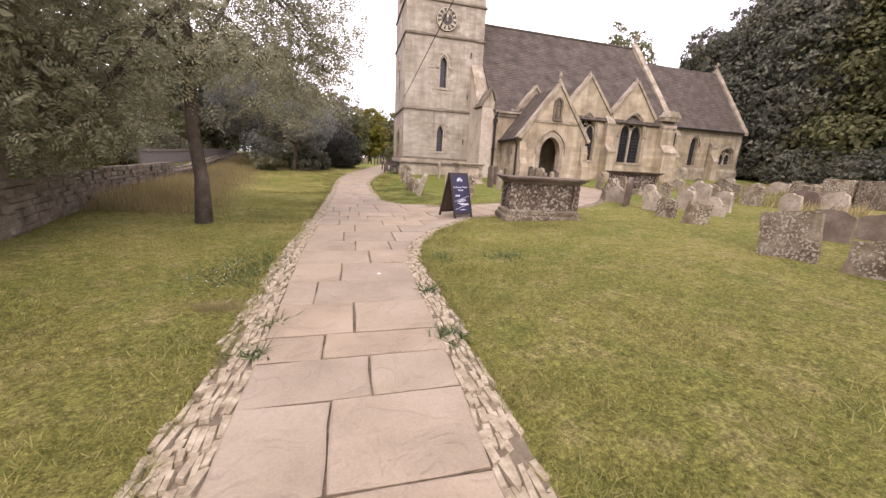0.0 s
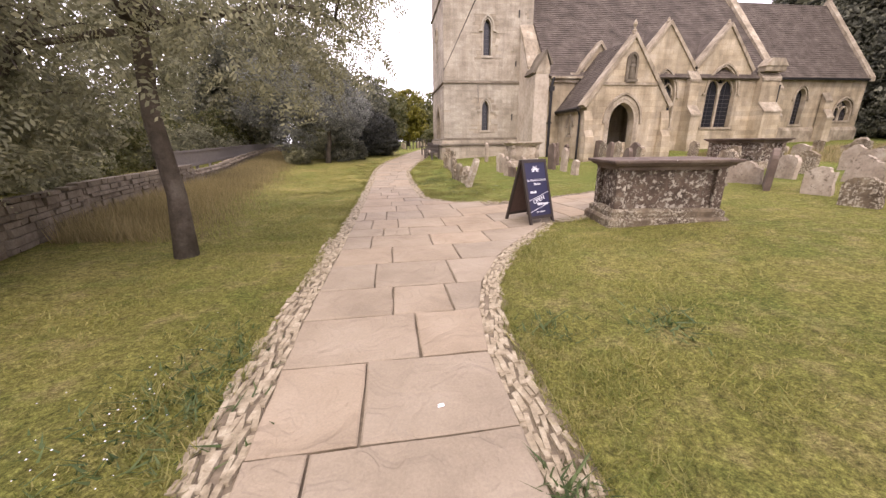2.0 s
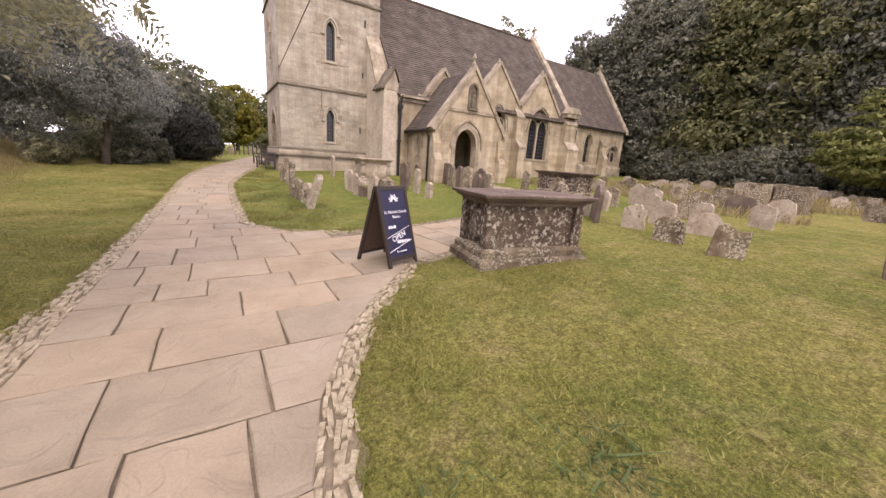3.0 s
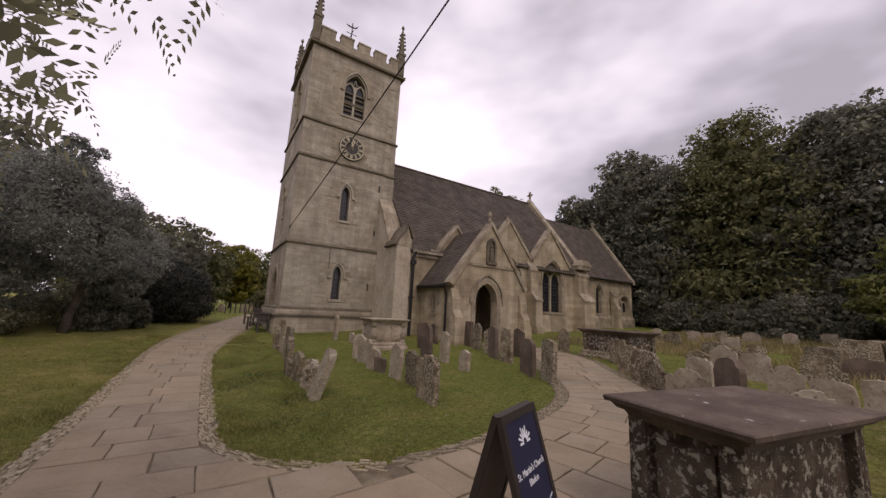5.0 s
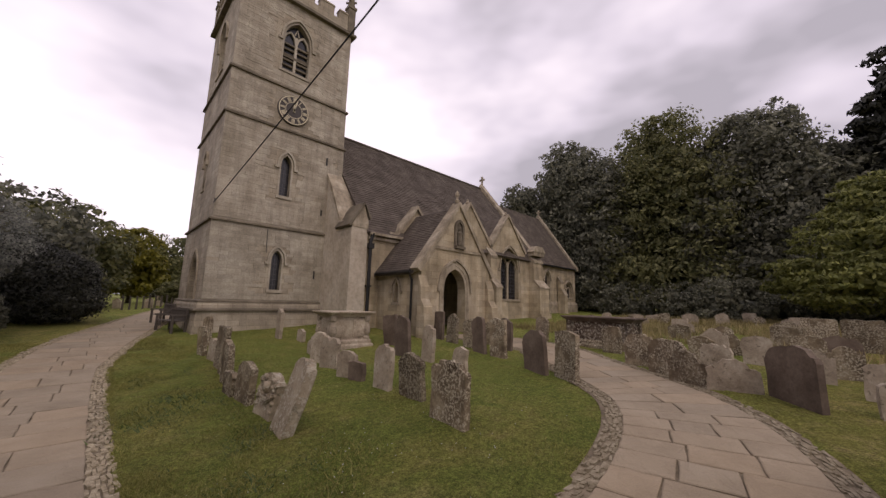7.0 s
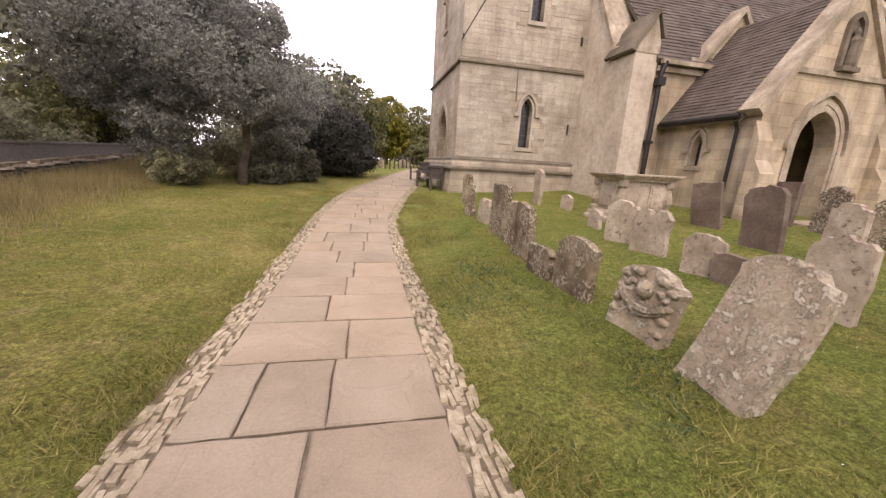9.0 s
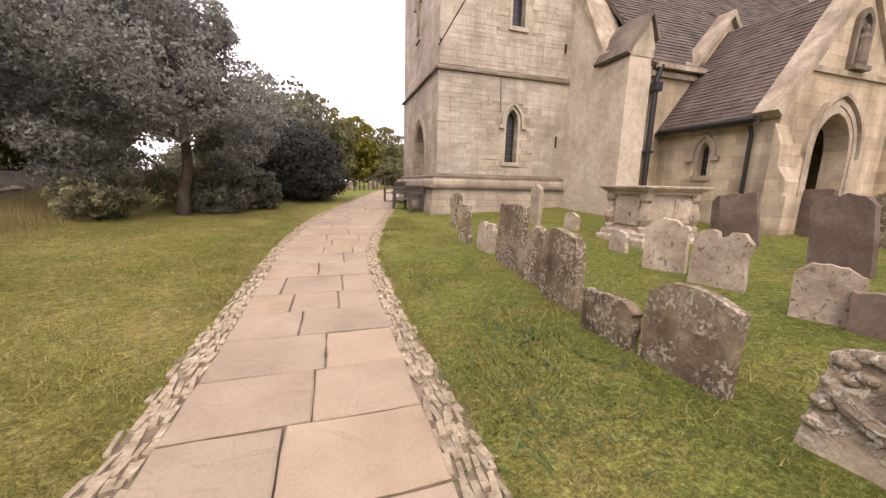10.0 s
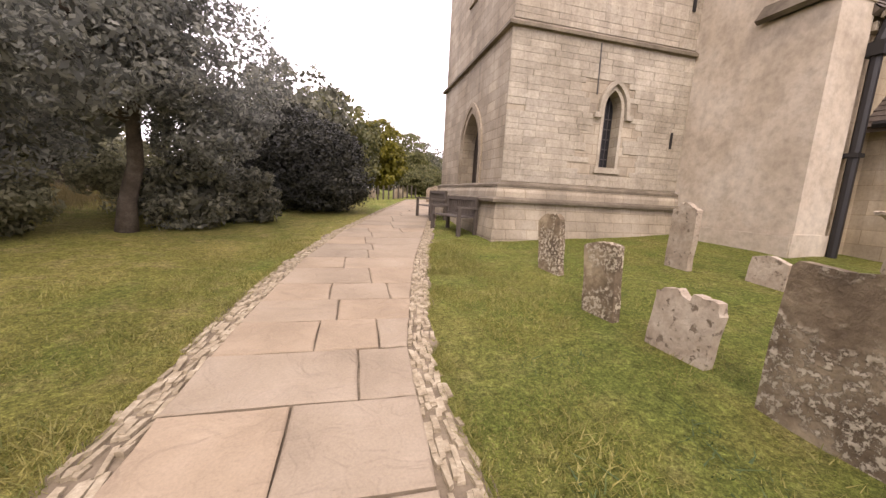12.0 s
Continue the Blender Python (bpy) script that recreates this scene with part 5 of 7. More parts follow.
chest_tomb(4.06, 6.16, 7.93, 9.07, 1.1, "large brown chest tomb crusted with pale lichen", turn=-9)
chest_tomb(6.45, 8.15, 20.75, 22.1, 1.2, "pale table tomb with baluster corners and moulded slab", True, M_GRAVE_PALE, M_GRAVE_PALE)
chest_tomb(13.3, 14.5, 13.7, 16.2, 1.05, "dark chest tomb with a thin overhanging slab")
for bx, by, bw, bh, bt in ((18.5, 10.4, 0.85, 0.75, 0.5), (19.2, 9.6, 0.9, 1.05, 0.8), (19.4, 8.6, 0.95, 1.05, 0.8)):
    gravestone(bx, by, bw, bh, "flat", M_GRAVE, 0, 0, 0, bt, "blocky grey pedestal tomb in the long grass", "pedestal tombs")

# ---- A-board sign ----
SIGN = pose(2.98, 9.25, ground_height(2.98, 9.25), 0, 0, 22)
sign = thing("sandwich_board", SIGN, "navy wooden sandwich board with white lettering on the path", "sign")
LEANA = 16.2
for s, nm in ((1, "front_panel"), (-1, "back_panel")):
    q = pose(0, -0.36 * s, 0.0, -LEANA * s, 0, 0)
    bm = bmesh.new()
    box(bm, -0.27, 0.27, -0.012, 0.012, 0.14, 1.22, q)
    panel = part(nm, bm, M_NAVY if s > 0 else M_BOARDBACK, sign)
    for u in (-1, 1):
        bm = bmesh.new()
        box(bm, u * 0.29 - 0.025, u * 0.29 + 0.025, -0.022, 0.022, 0.0, 1.25, q)
        part("leg", bm, M_SIGNWOOD, panel)
    for z in (0.13, 1.22):
        bm = bmesh.new()
        box(bm, -0.265, 0.265, -0.02, 0.02, z - 0.03, z + 0.03, q)
        part("rail", bm, M_SIGNWOOD, panel)
    if s > 0:
        for text, size, z, tilt in (("St. Martin's Church", 0.062, 0.83, 0), ("Bladon", 0.062, 0.755, 0), ("OPEN", 0.12, 0.43, 16), ("for visitors", 0.05, 0.22, 0)):
            cu = bpy.data.curves.new("lettering", "FONT")
            cu.body, cu.size, cu.align_x, cu.extrude = text, size, "CENTER", 0.002
            t_ob = new("lettering", cu)
            t_ob.data.materials.append(M_CHALK)
            t_ob.parent = panel
            t_ob.matrix_local = q @ pose(0.0, -0.016, z, 90, 0, 0) @ pose(0, 0, 0, 0, 0, tilt)
        bars = [(-0.20, 0.60, 0.12), (-0.06, 0.36, 0.26)]
        for x, z, w in bars:
            bm = bmesh.new()
            rng = random.Random(int(z * 100))
            u = x
            while u < x + w:
                wl_ = rng.uniform(0.018, 0.04)
                box(bm, u, u + wl_, -0.015, -0.0122, z, z + rng.uniform(0.025, 0.05), q)
                u += wl_ + 0.012
            part("lettering", bm, M_CHALK, panel)
        for z in (0.315, 0.535):
            bm = bmesh.new()
            box(bm, -0.27, 0.27, -0.0155, -0.0125, -0.004, 0.004, q @ pose(0, 0, z) @ pose(0, 0, 0, 0, -16, 0))
            part("strip_border", bm, M_CHALK, panel)
        bm = bmesh.new()
        for k in range(9):
            a = math.pi * k / 8
            box(bm, -0.008, 0.008, -0.015, -0.0122, 0.03, 0.09 + 0.02 * (k % 2), q @ pose(0, 0, 1.02) @ pose(0, 0, 0, 0, math.degrees(a) - 90, 0))
        part("emblem", bm, M_CHALK, panel, "white sunburst emblem")


# ---- benches against the tower ----
def bench(x, y, yaw):
    t = thing("bench", pose(x, y, ground_height(x, y), 0, 0, yaw), "weathered dark wooden slatted garden bench", "bench", "benches by the tower")
    for s in (-1, 1):
        for d, h in ((-0.25, 0.62), (0.25, 0.88)):
            bm = bmesh.new()
            box(bm, s * 0.74 - 0.045, s * 0.74 + 0.045, d - 0.045, d + 0.045, -0.04, h + 0.06, chamfer=0.006)
            part("leg", bm, M_WOOD, t)
        bm = bmesh.new()
        box(bm, s * 0.74 - 0.06, s * 0.74 + 0.06, -0.34, 0.27, 0.66, 0.715, chamfer=0.01)
        part("armrest", bm, M_WOOD, t)
    for k in range(5):
        bm = bmesh.new()
        box(bm, -0.74, 0.74, -0.27 + 0.105 * k, -0.18 + 0.105 * k, 0.43, 0.46, chamfer=0.004)
        part("seat_slat", bm, M_WOOD, t)
    for k in range(12):
        bm = bmesh.new()
        u = -0.6 + k * 0.11
        box(bm, u - 0.032, u + 0.032, 0.235, 0.265, 0.5, 0.9)
        part("back_slat", bm, M_WOOD, t)
    for z in (0.48, 0.93):
        bm = bmesh.new()
        box(bm, -0.77, 0.77, 0.215, 0.285, z - 0.045, z + 0.045, chamfer=0.008)
        part("back_rail", bm, M_WOOD, t)


bench(3.22, 28.7, -76)
bench(3.2, 31.6, -82)

# ---- boundary wall and fence on the west side ----
WALL_LINE = [(-3.6, -4.0), (-4.6, 4.0), (-5.2, 6.6), (-6.3, 10.8), (-7.2, 17.0), (-8.2, 23.0), (-9.2, 30.0), (-10.5, 42.0)]
boundary = thing("wall_west", pose(0, 0, 0), "tumbledown drystone boundary wall of the churchyard", "wall", kind="structure")
rng = random.Random(3)
core_v, core_f, stones_v = [], [], []
for (ax, ay), (bx, by) in zip(WALL_LINE, WALL_LINE[1:]):
    d = Vector((bx - ax, by - ay))
    L, d = d.length, d.normalized()
    n_ = Vector((d.y, -d.x))
    base = len(core_v)
    H = 1.3 if ay < 6 else 0.62 if ay < 12 else 0.42
    for px, py in ((ax, ay), (bx, by)):
        z = ground_height(px, py)
        for o, h in ((0.22, -0.1), (0.18, H - 0.05), (-0.18, H - 0.05), (-0.22, -0.1)):
            core_v.append((px + n_.x * o, py + n_.y * o, z + h))
    core_f += [(base + k, base + k + 1, base + 5 + k, base + 4 + k) for k in range(3)]
    z = 0.0
    while z < H + 0.1:
        hh = rng.uniform(0.08, 0.15)
        s = rng.uniform(-0.2, 0.0)
        while s < L:
            ll = rng.uniform(0.16, 0.42)
            px, py = ax + d.x * s, ay + d.y * s
            gz = ground_height(px, py)
            out = 0.23 + rng.uniform(-0.03, 0.04)
            if z < H or rng.random() < 0.8:
                q = []
                for (ss, oo), zz in (((s + 0.01, out), z + 0.01), ((s + ll - 0.01, out + rng.uniform(-0.02, 0.02)), z + 0.01), ((s + ll - 0.012, out), z + hh - 0.008), ((s + 0.012, out + rng.uniform(-0.02, 0.02)), z + hh - 0.008)):
                    q.append((ax + d.x * ss + n_.x * oo, ay + d.y * ss + n_.y * oo, gz + zz))
                back = [(p[0] - n_.x * 0.2, p[1] - n_.y * 0.2, p[2]) for p in q]
                stones_v += q + [q[3], q[2], back[2], back[3]] + [q[0], q[3], back[3], back[0]] + [q[2], q[1], back[1], back[2]]
            s += ll
        z += hh
core = new("wall_core", raw_mesh("wall_core", core_v, core_f, M_BED))
core.parent = boundary
stones = new("wall_stones", quads_mesh("wall_stones", np.array(stones_v), M_WALLSTONE))
stones.parent = boundary
tagged(stones, "rough coursed wall stones", kind="stuff")

cap_rng = random.Random(19)
for (ax, ay), (bx, by) in zip(WALL_LINE[4:6], WALL_LINE[5:7]):
    d = Vector((bx - ax, by - ay))
    n = round(d.length / 0.8)
    for k in range(n):
        c = Vector((ax, ay)) + d * ((k + 0.5) / n)
        bm = bmesh.new()
        box(bm, -0.39, 0.39, -0.27, 0.27, 0.0, 0.075, pose(c.x, c.y, ground_height(c.x, c.y) + 0.47 + cap_rng.uniform(-0.02, 0.02), cap_rng.uniform(-3, 3), cap_rng.uniform(-2, 2), math.degrees(math.atan2(d.y, d.x)) + cap_rng.uniform(-3, 3)), 0.02)
        part("coping_stone", bm, M_GRAVE_PALE, boundary)

fence = thing("fence", pose(0, 0, 0), "weathered grey board fence behind the stone wall", "fence")
for (ax, ay), (bx, by) in zip(WALL_LINE[4:], WALL_LINE[5:]):
    d = Vector((bx - ax, by - ay))
    n = max(2, round(d.length / 2.2))
    for k in range(n):
        p, q = [Vector((ax - 0.9, ay)) + d * (f / n) for f in (k, k + 1)]
        zp, zq = [0.02 * max(-1.2 - e.x, 0) + 0.012 * max(e.y - 20.5, 0) for e in (p, q)]
        bm = bmesh.new()
        box(bm, p.x - 0.06, p.x + 0.06, p.y - 0.06, p.y + 0.06, -0.2, zp + 1.3, chamfer=0.015)
        part("post", bm, M_FENCE, fence)
        for lo, hi, o in ((0.56, 0.70, 0.03), (1.18, 1.26, 0.03)):
            bm = bmesh.new()
            v = [bm.verts.new(c) for c in ((p.x + o, p.y, zp + lo), (q.x + o, q.y, zq + lo), (q.x + o, q.y, zq + hi), (p.x + o, p.y, zp + hi), (p.x + o + 0.08, p.y, zp + lo), (q.x + o + 0.08, q.y, zq + lo), (q.x + o + 0.08, q.y, zq + hi), (p.x + o + 0.08, p.y, zp + hi))]
            for f in ((0, 1, 2, 3), (7, 6, 5, 4), (0, 4, 5, 1), (3, 2, 6, 7), (0, 3, 7, 4), (1, 5, 6, 2)):
                bm.faces.new([v[i] for i in f])
            part("rail", bm, M_FENCE, fence)
        for j in range(14):
            e = p.lerp(q, (j + 0.5) / 14)
            ez = zp + (zq - zp) * (j + 0.5) / 14
            bm = bmesh.new()
            w = d.length / n / 28 - 0.003
            box(bm, e.x + 0.045, e.x + 0.065, e.y - w, e.y + w, ez + 0.6, ez + 1.22 + 0.012 * ((j * 7 + k * 3) % 3))
            part("board", bm, M_FENCE, fence)

# overhead cable to the tower
bm = bmesh.new()
a, e = Vector((3.95, 27.17, 6.0)), Vector((4.0, -6.0, 11.0))
tube(bm, [a.lerp(e, i / 20) - Vector((0, 0, 0.35 * math.sin(math.pi * i / 20))) for i in range(21)], 0.018, 5)
solid("cable", bm, M_IRON, "black overhead cable strung to the church tower", "cable")
# bracket that holds the cable
bm = bmesh.new()
tube(bm, [(3.95, 27.3, 6.0), (3.95, 27.12, 6.0), (3.95, 27.12, 6.14)], 0.025, 6)
part("cable_bracket", bm, M_IRON, church)

# posts and rail at the far end of the path
for k in range(9):
    px, py = 2.2 + 0.42 * k, 45.0 + 0.5 * k
    t = thing("post", pose(px, py, ground_height(px, py)), "short weathered wooden post at the path end", "post", "posts at the path end")
    bm = bmesh.new()
    box(bm, -0.06, 0.06, -0.06, 0.06, -0.1, 0.95, chamfer=0.01)
    part("shaft", bm, M_WOOD, t)
    bm = bmesh.new()
    box(bm, -0.075, 0.075, -0.075, 0.075, 0.95, 1.0, chamfer=0.03)
    part("cap", bm, M_WOOD, t)
for px, py, w, h, st in ((5.2, 41.0, 0.6, 0.9, "round"), (6.0, 43.5, 0.5, 1.0, "shoulder"), (3.9, 47.5, 0.6, 0.8, "round"), (7.0, 46.0, 0.6, 0.9, "peak"), (5.0, 52.0, 0.6, 0.9, "round"), (2.0, 49.0, 0.6, 0.8, "shoulder"), (8.0, 52.0, 0.7, 1.0, "round")):
    gravestone(px, py, w, h, st, M_GRAVE_PALE, 60, 0, 0, label="pale headstone beyond the end of the path", group="gravestones beyond the tower")

# ---- trees and shrubs ----
def leaf_cloud(rng, blobs, n, size, long_=1.0, droop=0.0, cluster=9, spread=0.35, inner=0.55, pinnate=False, flat=0.75, filler=0.16):
    """Corners of n leaves, in tufts scattered through the outer part of the blobs (centre, radii)."""
    vol = np.array([b[1][0] * b[1][1] * b[1][2] for b in blobs]) ** 0.7
    tufts = max(1, n // cluster)
    which = rng.choice(len(blobs), tufts, p=vol / vol.sum())
    c = np.array([b[0] for b in blobs])[which]
    r = np.array([b[1] for b in blobs])[which]
    d = rng.normal(size=(tufts, 3))
    d /= np.linalg.norm(d, axis=1)[:, None]
    rad = inner + (1 - inner) * rng.random(tufts) ** 0.6
    bump = 1 + 0.22 * np.sin(d[:, 0] * 7 + which) * np.sin(d[:, 1] * 6 + 2 * which) + rng.normal(0, 0.07, tufts)
    centre = c + d * r * (rad * bump)[:, None]
    centre = np.repeat(centre, cluster, axis=0)
    k = len(centre)
    if pinnate:
        # leaflets in two ranks along drooping stalks
        t = np.tile((np.arange(cluster) // 2) / (cluster / 2), tufts)[:, None]
        side = np.tile(np.where(np.arange(cluster) % 2, 1.0, -1.0), tufts)[:, None]
        stalk = rng.normal(size=(tufts, 3)) + np.array([0, 0, -0.5])
        stalk /= np.linalg.norm(stalk, axis=1)[:, None]
        across = np.cross(stalk, rng.normal(size=(tufts, 3)))
        across /= np.linalg.norm(across, axis=1)[:, None]
        stalk, across = np.repeat(stalk, cluster, axis=0), np.repeat(across, cluster, axis=0)
        s = size * rng.uniform(0.8, 1.2, (k, 1)) * (1.1 - 0.5 * t)
        a = across * side * 0.85 + stalk * 0.5
        b = np.cross(a, np.cross(stalk, across))
        p = centre + stalk * (t * 0.34) + across * side * s * 0.45 + np.array([0, 0, -0.1]) * t * t
        u, v = a * s, b * s * 0.36
        return np.stack([p - u * 0.5, p + v * 0.55, p + u * 0.5, p - v * 0.55], axis=1).reshape(-1, 3)
    # leaves sit on domed clumps over the crown, with larger shaded leaves filling the inside
    B, R = np.array([b[0] for b in blobs], dtype=float), np.array([b[1] for b in blobs], dtype=float)
    area = R.prod(axis=1) ** (2 / 3)
    per, fill = 56, int(n * filler)
    m = max(8, (n - fill) // per)
    which = rng.choice(len(B), m, p=area / area.sum())
    d = rng.normal(size=(m, 3))
    d /= np.linalg.norm(d, axis=1)[:, None]
    c = B[which] + d * R[which] * (0.86 + 0.12 * rng.random(m))[:, None]
    rc = R[which].mean(axis=1) * rng.uniform(0.16, 0.34, m)
    rc = np.maximum(rc, 2.2 * size)
    e = rng.normal(size=(m * per, 3)) + np.repeat(d, per, axis=0) * 0.7 + np.array([0, 0, 0.45])
    e /= np.linalg.norm(e, axis=1)[:, None]
    rr = np.repeat(rc, per)[:, None] * rng.uniform(0.55, 1.15, (m * per, 1))
    p = np.repeat(c, per, axis=0) + e * rr * np.array([1.1, 1.1, flat])
    which = rng.choice(len(B), fill, p=area / area.sum())
    f = rng.normal(size=(fill, 3))
    f /= np.linalg.norm(f, axis=1)[:, None]
    p = np.concatenate([p, B[which] + f * R[which] * rng.uniform(0.35, 0.86, fill)[:, None]])
    nrm = np.concatenate([e, f]) + rng.normal(0, 0.55, p.shape)
    a = np.cross(nrm, rng.normal(size=p.shape))
    a[:, 2] -= droop * 0.4
    a /= np.linalg.norm(a, axis=1)[:, None] + 1e-9
    b = np.cross(nrm, a)
    b /= np.linalg.norm(b, axis=1)[:, None] + 1e-9
    s = size * rng.uniform(0.6, 1.35, (len(p), 1))
    s[m * per:] *= 1.7
    keep = p[:, 2] > 0.03
    p, a, b, s = p[keep], a[keep], b[keep], s[keep]
    u, v = a * s * long_, b * s * 0.6
    return np.stack([p - u * 0.5, p + v * 0.55, p + u * 0.5, p - v * 0.55], axis=1).reshape(-1, 3)


def limb_set(bm, base, height, radius, limbs, rng, lean=(0, 0)):
    pts, rad = [], []
    for i in range(7):
        f = i / 6
        pts.append((base[0] + lean[0] * f + 0.08 * rng.uniform(-1, 1) * (i > 0), base[1] + lean[1] * f + 0.08 * rng.uniform(-1, 1) * (i > 0), base[2] - 0.15 + height * f))
        rad.append(radius * (1.25 if i == 0 else 1 - 0.6 * f))
    tube(bm, pts, rad, 10)
    for (tx, ty, tz) in limbs:
        f = rng.uniform(0.5, 0.98)
        s = Vector(pts[int(f * 6)])
        e = Vector((tx, ty, tz))
        mid = (s + e) / 2 + Vector((rng.uniform(-0.3, 0.3), rng.uniform(-0.3, 0.3), 0.25 * (e - s).length * 0.5))
        r = radius * 0.4
        line = [s, s.lerp(mid, 0.5), mid, mid.lerp(e, 0.5) + Vector((0, 0, 0.1)), e]
        tube(bm, line, [r, r * 0.8, r * 0.6, r * 0.4, r * 0.15], 6)
        for j in range(4):
            q = mid.lerp(e, rng.uniform(0.0, 0.9))
            w = q + Vector((rng.uniform(-1, 1), rng.uniform(-1, 1), rng.uniform(-0.3, 0.8))) * (0.25 * (e - s).length + 0.2)
            tube(bm, [q, q.lerp(w, 0.5) + Vector((0, 0, 0.08)), w], [r * 0.28, r * 0.18, r * 0.06], 5)


def tree(name, x, y, height, radius, blobs, n, size, mat, label, seed, long_=1.0, droop=0.0, cluster=9, spread=0.35, inner=0.5, limbs=8, lean=(0, 0), trunk=None, category="tree", pinnate=False, billow=0, flat=0.75, filler=0.16):
    z = ground_height(x, y)
    t = thing(name, pose(x, y, z), label, category)
    rng, nr = random.Random(seed), np.random.default_rng(seed)
    blobs = list(blobs)
    for k in range(billow):
        c, r = blobs[rng.randrange(len(blobs) - k)] if k else blobs[0]
        d = Vector((rng.gauss(0, 1), rng.gauss(0, 1), rng.gauss(0.3, 0.8))).normalized()
        f = rng.uniform(0.24, 0.48)
        blobs.append((tuple(c[i] + d[i] * r[i] * 0.92 for i in range(3)), tuple(r[i] * f for i in range(3))))
    bm = bmesh.new()
    ends = []
    for k in range(limbs):
        c, r = blobs[k % len(blobs)]
        ends.append(tuple(c[i] + r[i] * rng.uniform(-0.6, 0.6) for i in range(3)))
    limb_set(bm, (0, 0, 0), trunk or height * 0.6, radius, ends, rng, lean)
    part("trunk", bm, M_BARK, t, smooth=True)
    crown = new("crown", quads_mesh("crown", leaf_cloud(nr, blobs, n, size, long_, droop, cluster, spread, inner, pinnate, flat, filler), mat))
    crown.parent = t
    return t


# ash-like tree beside the path
tree("tree", -2.9, 8.1, 8.0, 0.14,
     [((-0.3, 0.2, 5.6), (3.0, 3.0, 2.4)), ((1.2, 1.2, 4.6), (1.9, 2.3, 1.5)), ((-2.0, -0.6, 4.0), (2.2, 2.2, 1.7)), ((0.2, -1.2, 3.4), (2.0, 1.6, 1.1)), ((-2.6, 0.9, 2.6), (1.6, 1.4, 0.9)), ((1.4, 2.8, 3.8), (1.3, 1.6, 1.0)), ((2.1, 0.9, 5.0), (1.4, 2.0, 1.6)), ((-1.6, -1.4, 2.0), (1.3, 1.0, 0.8)), ((-1.9, -0.6, 2.2), (1.2, 1.3, 0.7)), ((2.7, 1.2, 3.9), (0.9, 1.0, 0.6)), ((-2.2, -0.9, 1.6), (1.2, 1.0, 0.7)), ((-1.0, -0.4, 2.2), (1.0, 1.1, 0.7)), ((1.2, 0.3, 2.8), (1.3, 1.3, 0.8)), ((2.4, 0.6, 3.0), (0.9, 1.0, 0.7)), ((-3.3, 0.2, 1.8), (1.2, 1.4, 1.0))],
     76000, 0.092, M_LEAF_ASH, "slender roadside tree with feathery grey-green leaves", 21, 1.5, 0.4, 13, 0.26, 0.2, 18, (0.1, 0.2), trunk=6.4, pinnate=True, billow=10)
# second tree behind, by the wall
tree("tree", -6.4, 7.4, 8.0, 0.15, [((0, 0, 4.8), (2.6, 2.6, 2.6)), ((-1.4, 1.2, 3.4), (1.9, 1.9, 1.4)), ((0.8, -1.8, 3.6), (1.7, 1.8, 1.4)), ((0.7, 0.2, 2.0), (1.5, 1.8, 1.0)), ((0.3, 2.2, 1.9), (1.3, 1.5, 0.9))],
     26000, 0.10, M_LEAF_ASH, "grey-green leafy tree overhanging the boundary wall", 22, 1.4, 0.3, 13, 0.3, 0.3, 10, billow=16, filler=0.05)
# large dark tree on the left before the tower
tree("tree", -3.9, 27.8, 7.6, 0.17, [((-1.0, 0, 4.7), (2.4, 2.8, 2.2)), ((1.3, 0.8, 3.4), (1.5, 1.9, 1.3)), ((-3.0, -0.6, 4.2), (1.8, 2.0, 1.5)), ((0.3, -1.6, 3.3), (1.7, 1.4, 1.1)), ((-1.8, 1.6, 6.3), (1.6, 1.8, 1.4)), ((-1.8, -0.7, 1.9), (1.2, 1.4, 1.2)), ((1.4, 0.6, 2.1), (0.9, 1.2, 0.8)), ((-4.0, 0.4, 3.5), (1.2, 1.5, 1.1)), ((-0.7, -0.3, 6.9), (0.8, 0.9, 0.9)), ((0.6, 0.6, 5.2), (1.0, 1.2, 0.9)), ((-3.4, 0.6, 5.6), (0.9, 1.0, 0.8))],
     118000, 0.078, M_LEAF_GLINT, "broad tree with leaves paled by sky glints, shading the lawn", 23, 1.4, 0.2, 14, 0.24, 0.3, 18, (0.5, 0.2), billow=40, filler=0.07)
tree("tree", -12.6, 25.0, 12.0, 0.3, [((0, 0, 8.0), (3.2, 3.2, 4.0)), ((1.2, -2.0, 5.6), (2.0, 2.0, 2.2)), ((-1.0, 2.5, 6.0), (2.6, 2.6, 3.0))],
     13000, 0.17, M_LEAF_ASH, "tall pale-leaved tree beyond the fence", 24, 1.3, 0.2, 11, 0.4, 0.4, 10)
tree("tree", -13.0, 12.0, 11.0, 0.3, [((0, 0, 7.0), (3.8, 4.2, 4.0)), ((2.0, 3.0, 4.6), (2.4, 2.6, 2.2)), ((1.0, -3.0, 5.0), (2.8, 2.8, 2.6))],
     17000, 0.17, M_LEAF_ASH, "leafy tree beyond the boundary wall", 25, 1.3, 0.2, 11, 0.4, 0.4, 10)
tree("tree", -13.0, -1.0, 11.0, 0.3, [((0, 0, 6.5), (4.2, 4.6, 4.2)), ((2.5, 2.5, 4.0), (2.4, 2.6, 2.2))],
     8000, 0.22, M_LEAF_DARK, "dark leafy tree beyond the boundary wall", 26, 1.3, 0.2, 11, 0.4, 0.4, 8)
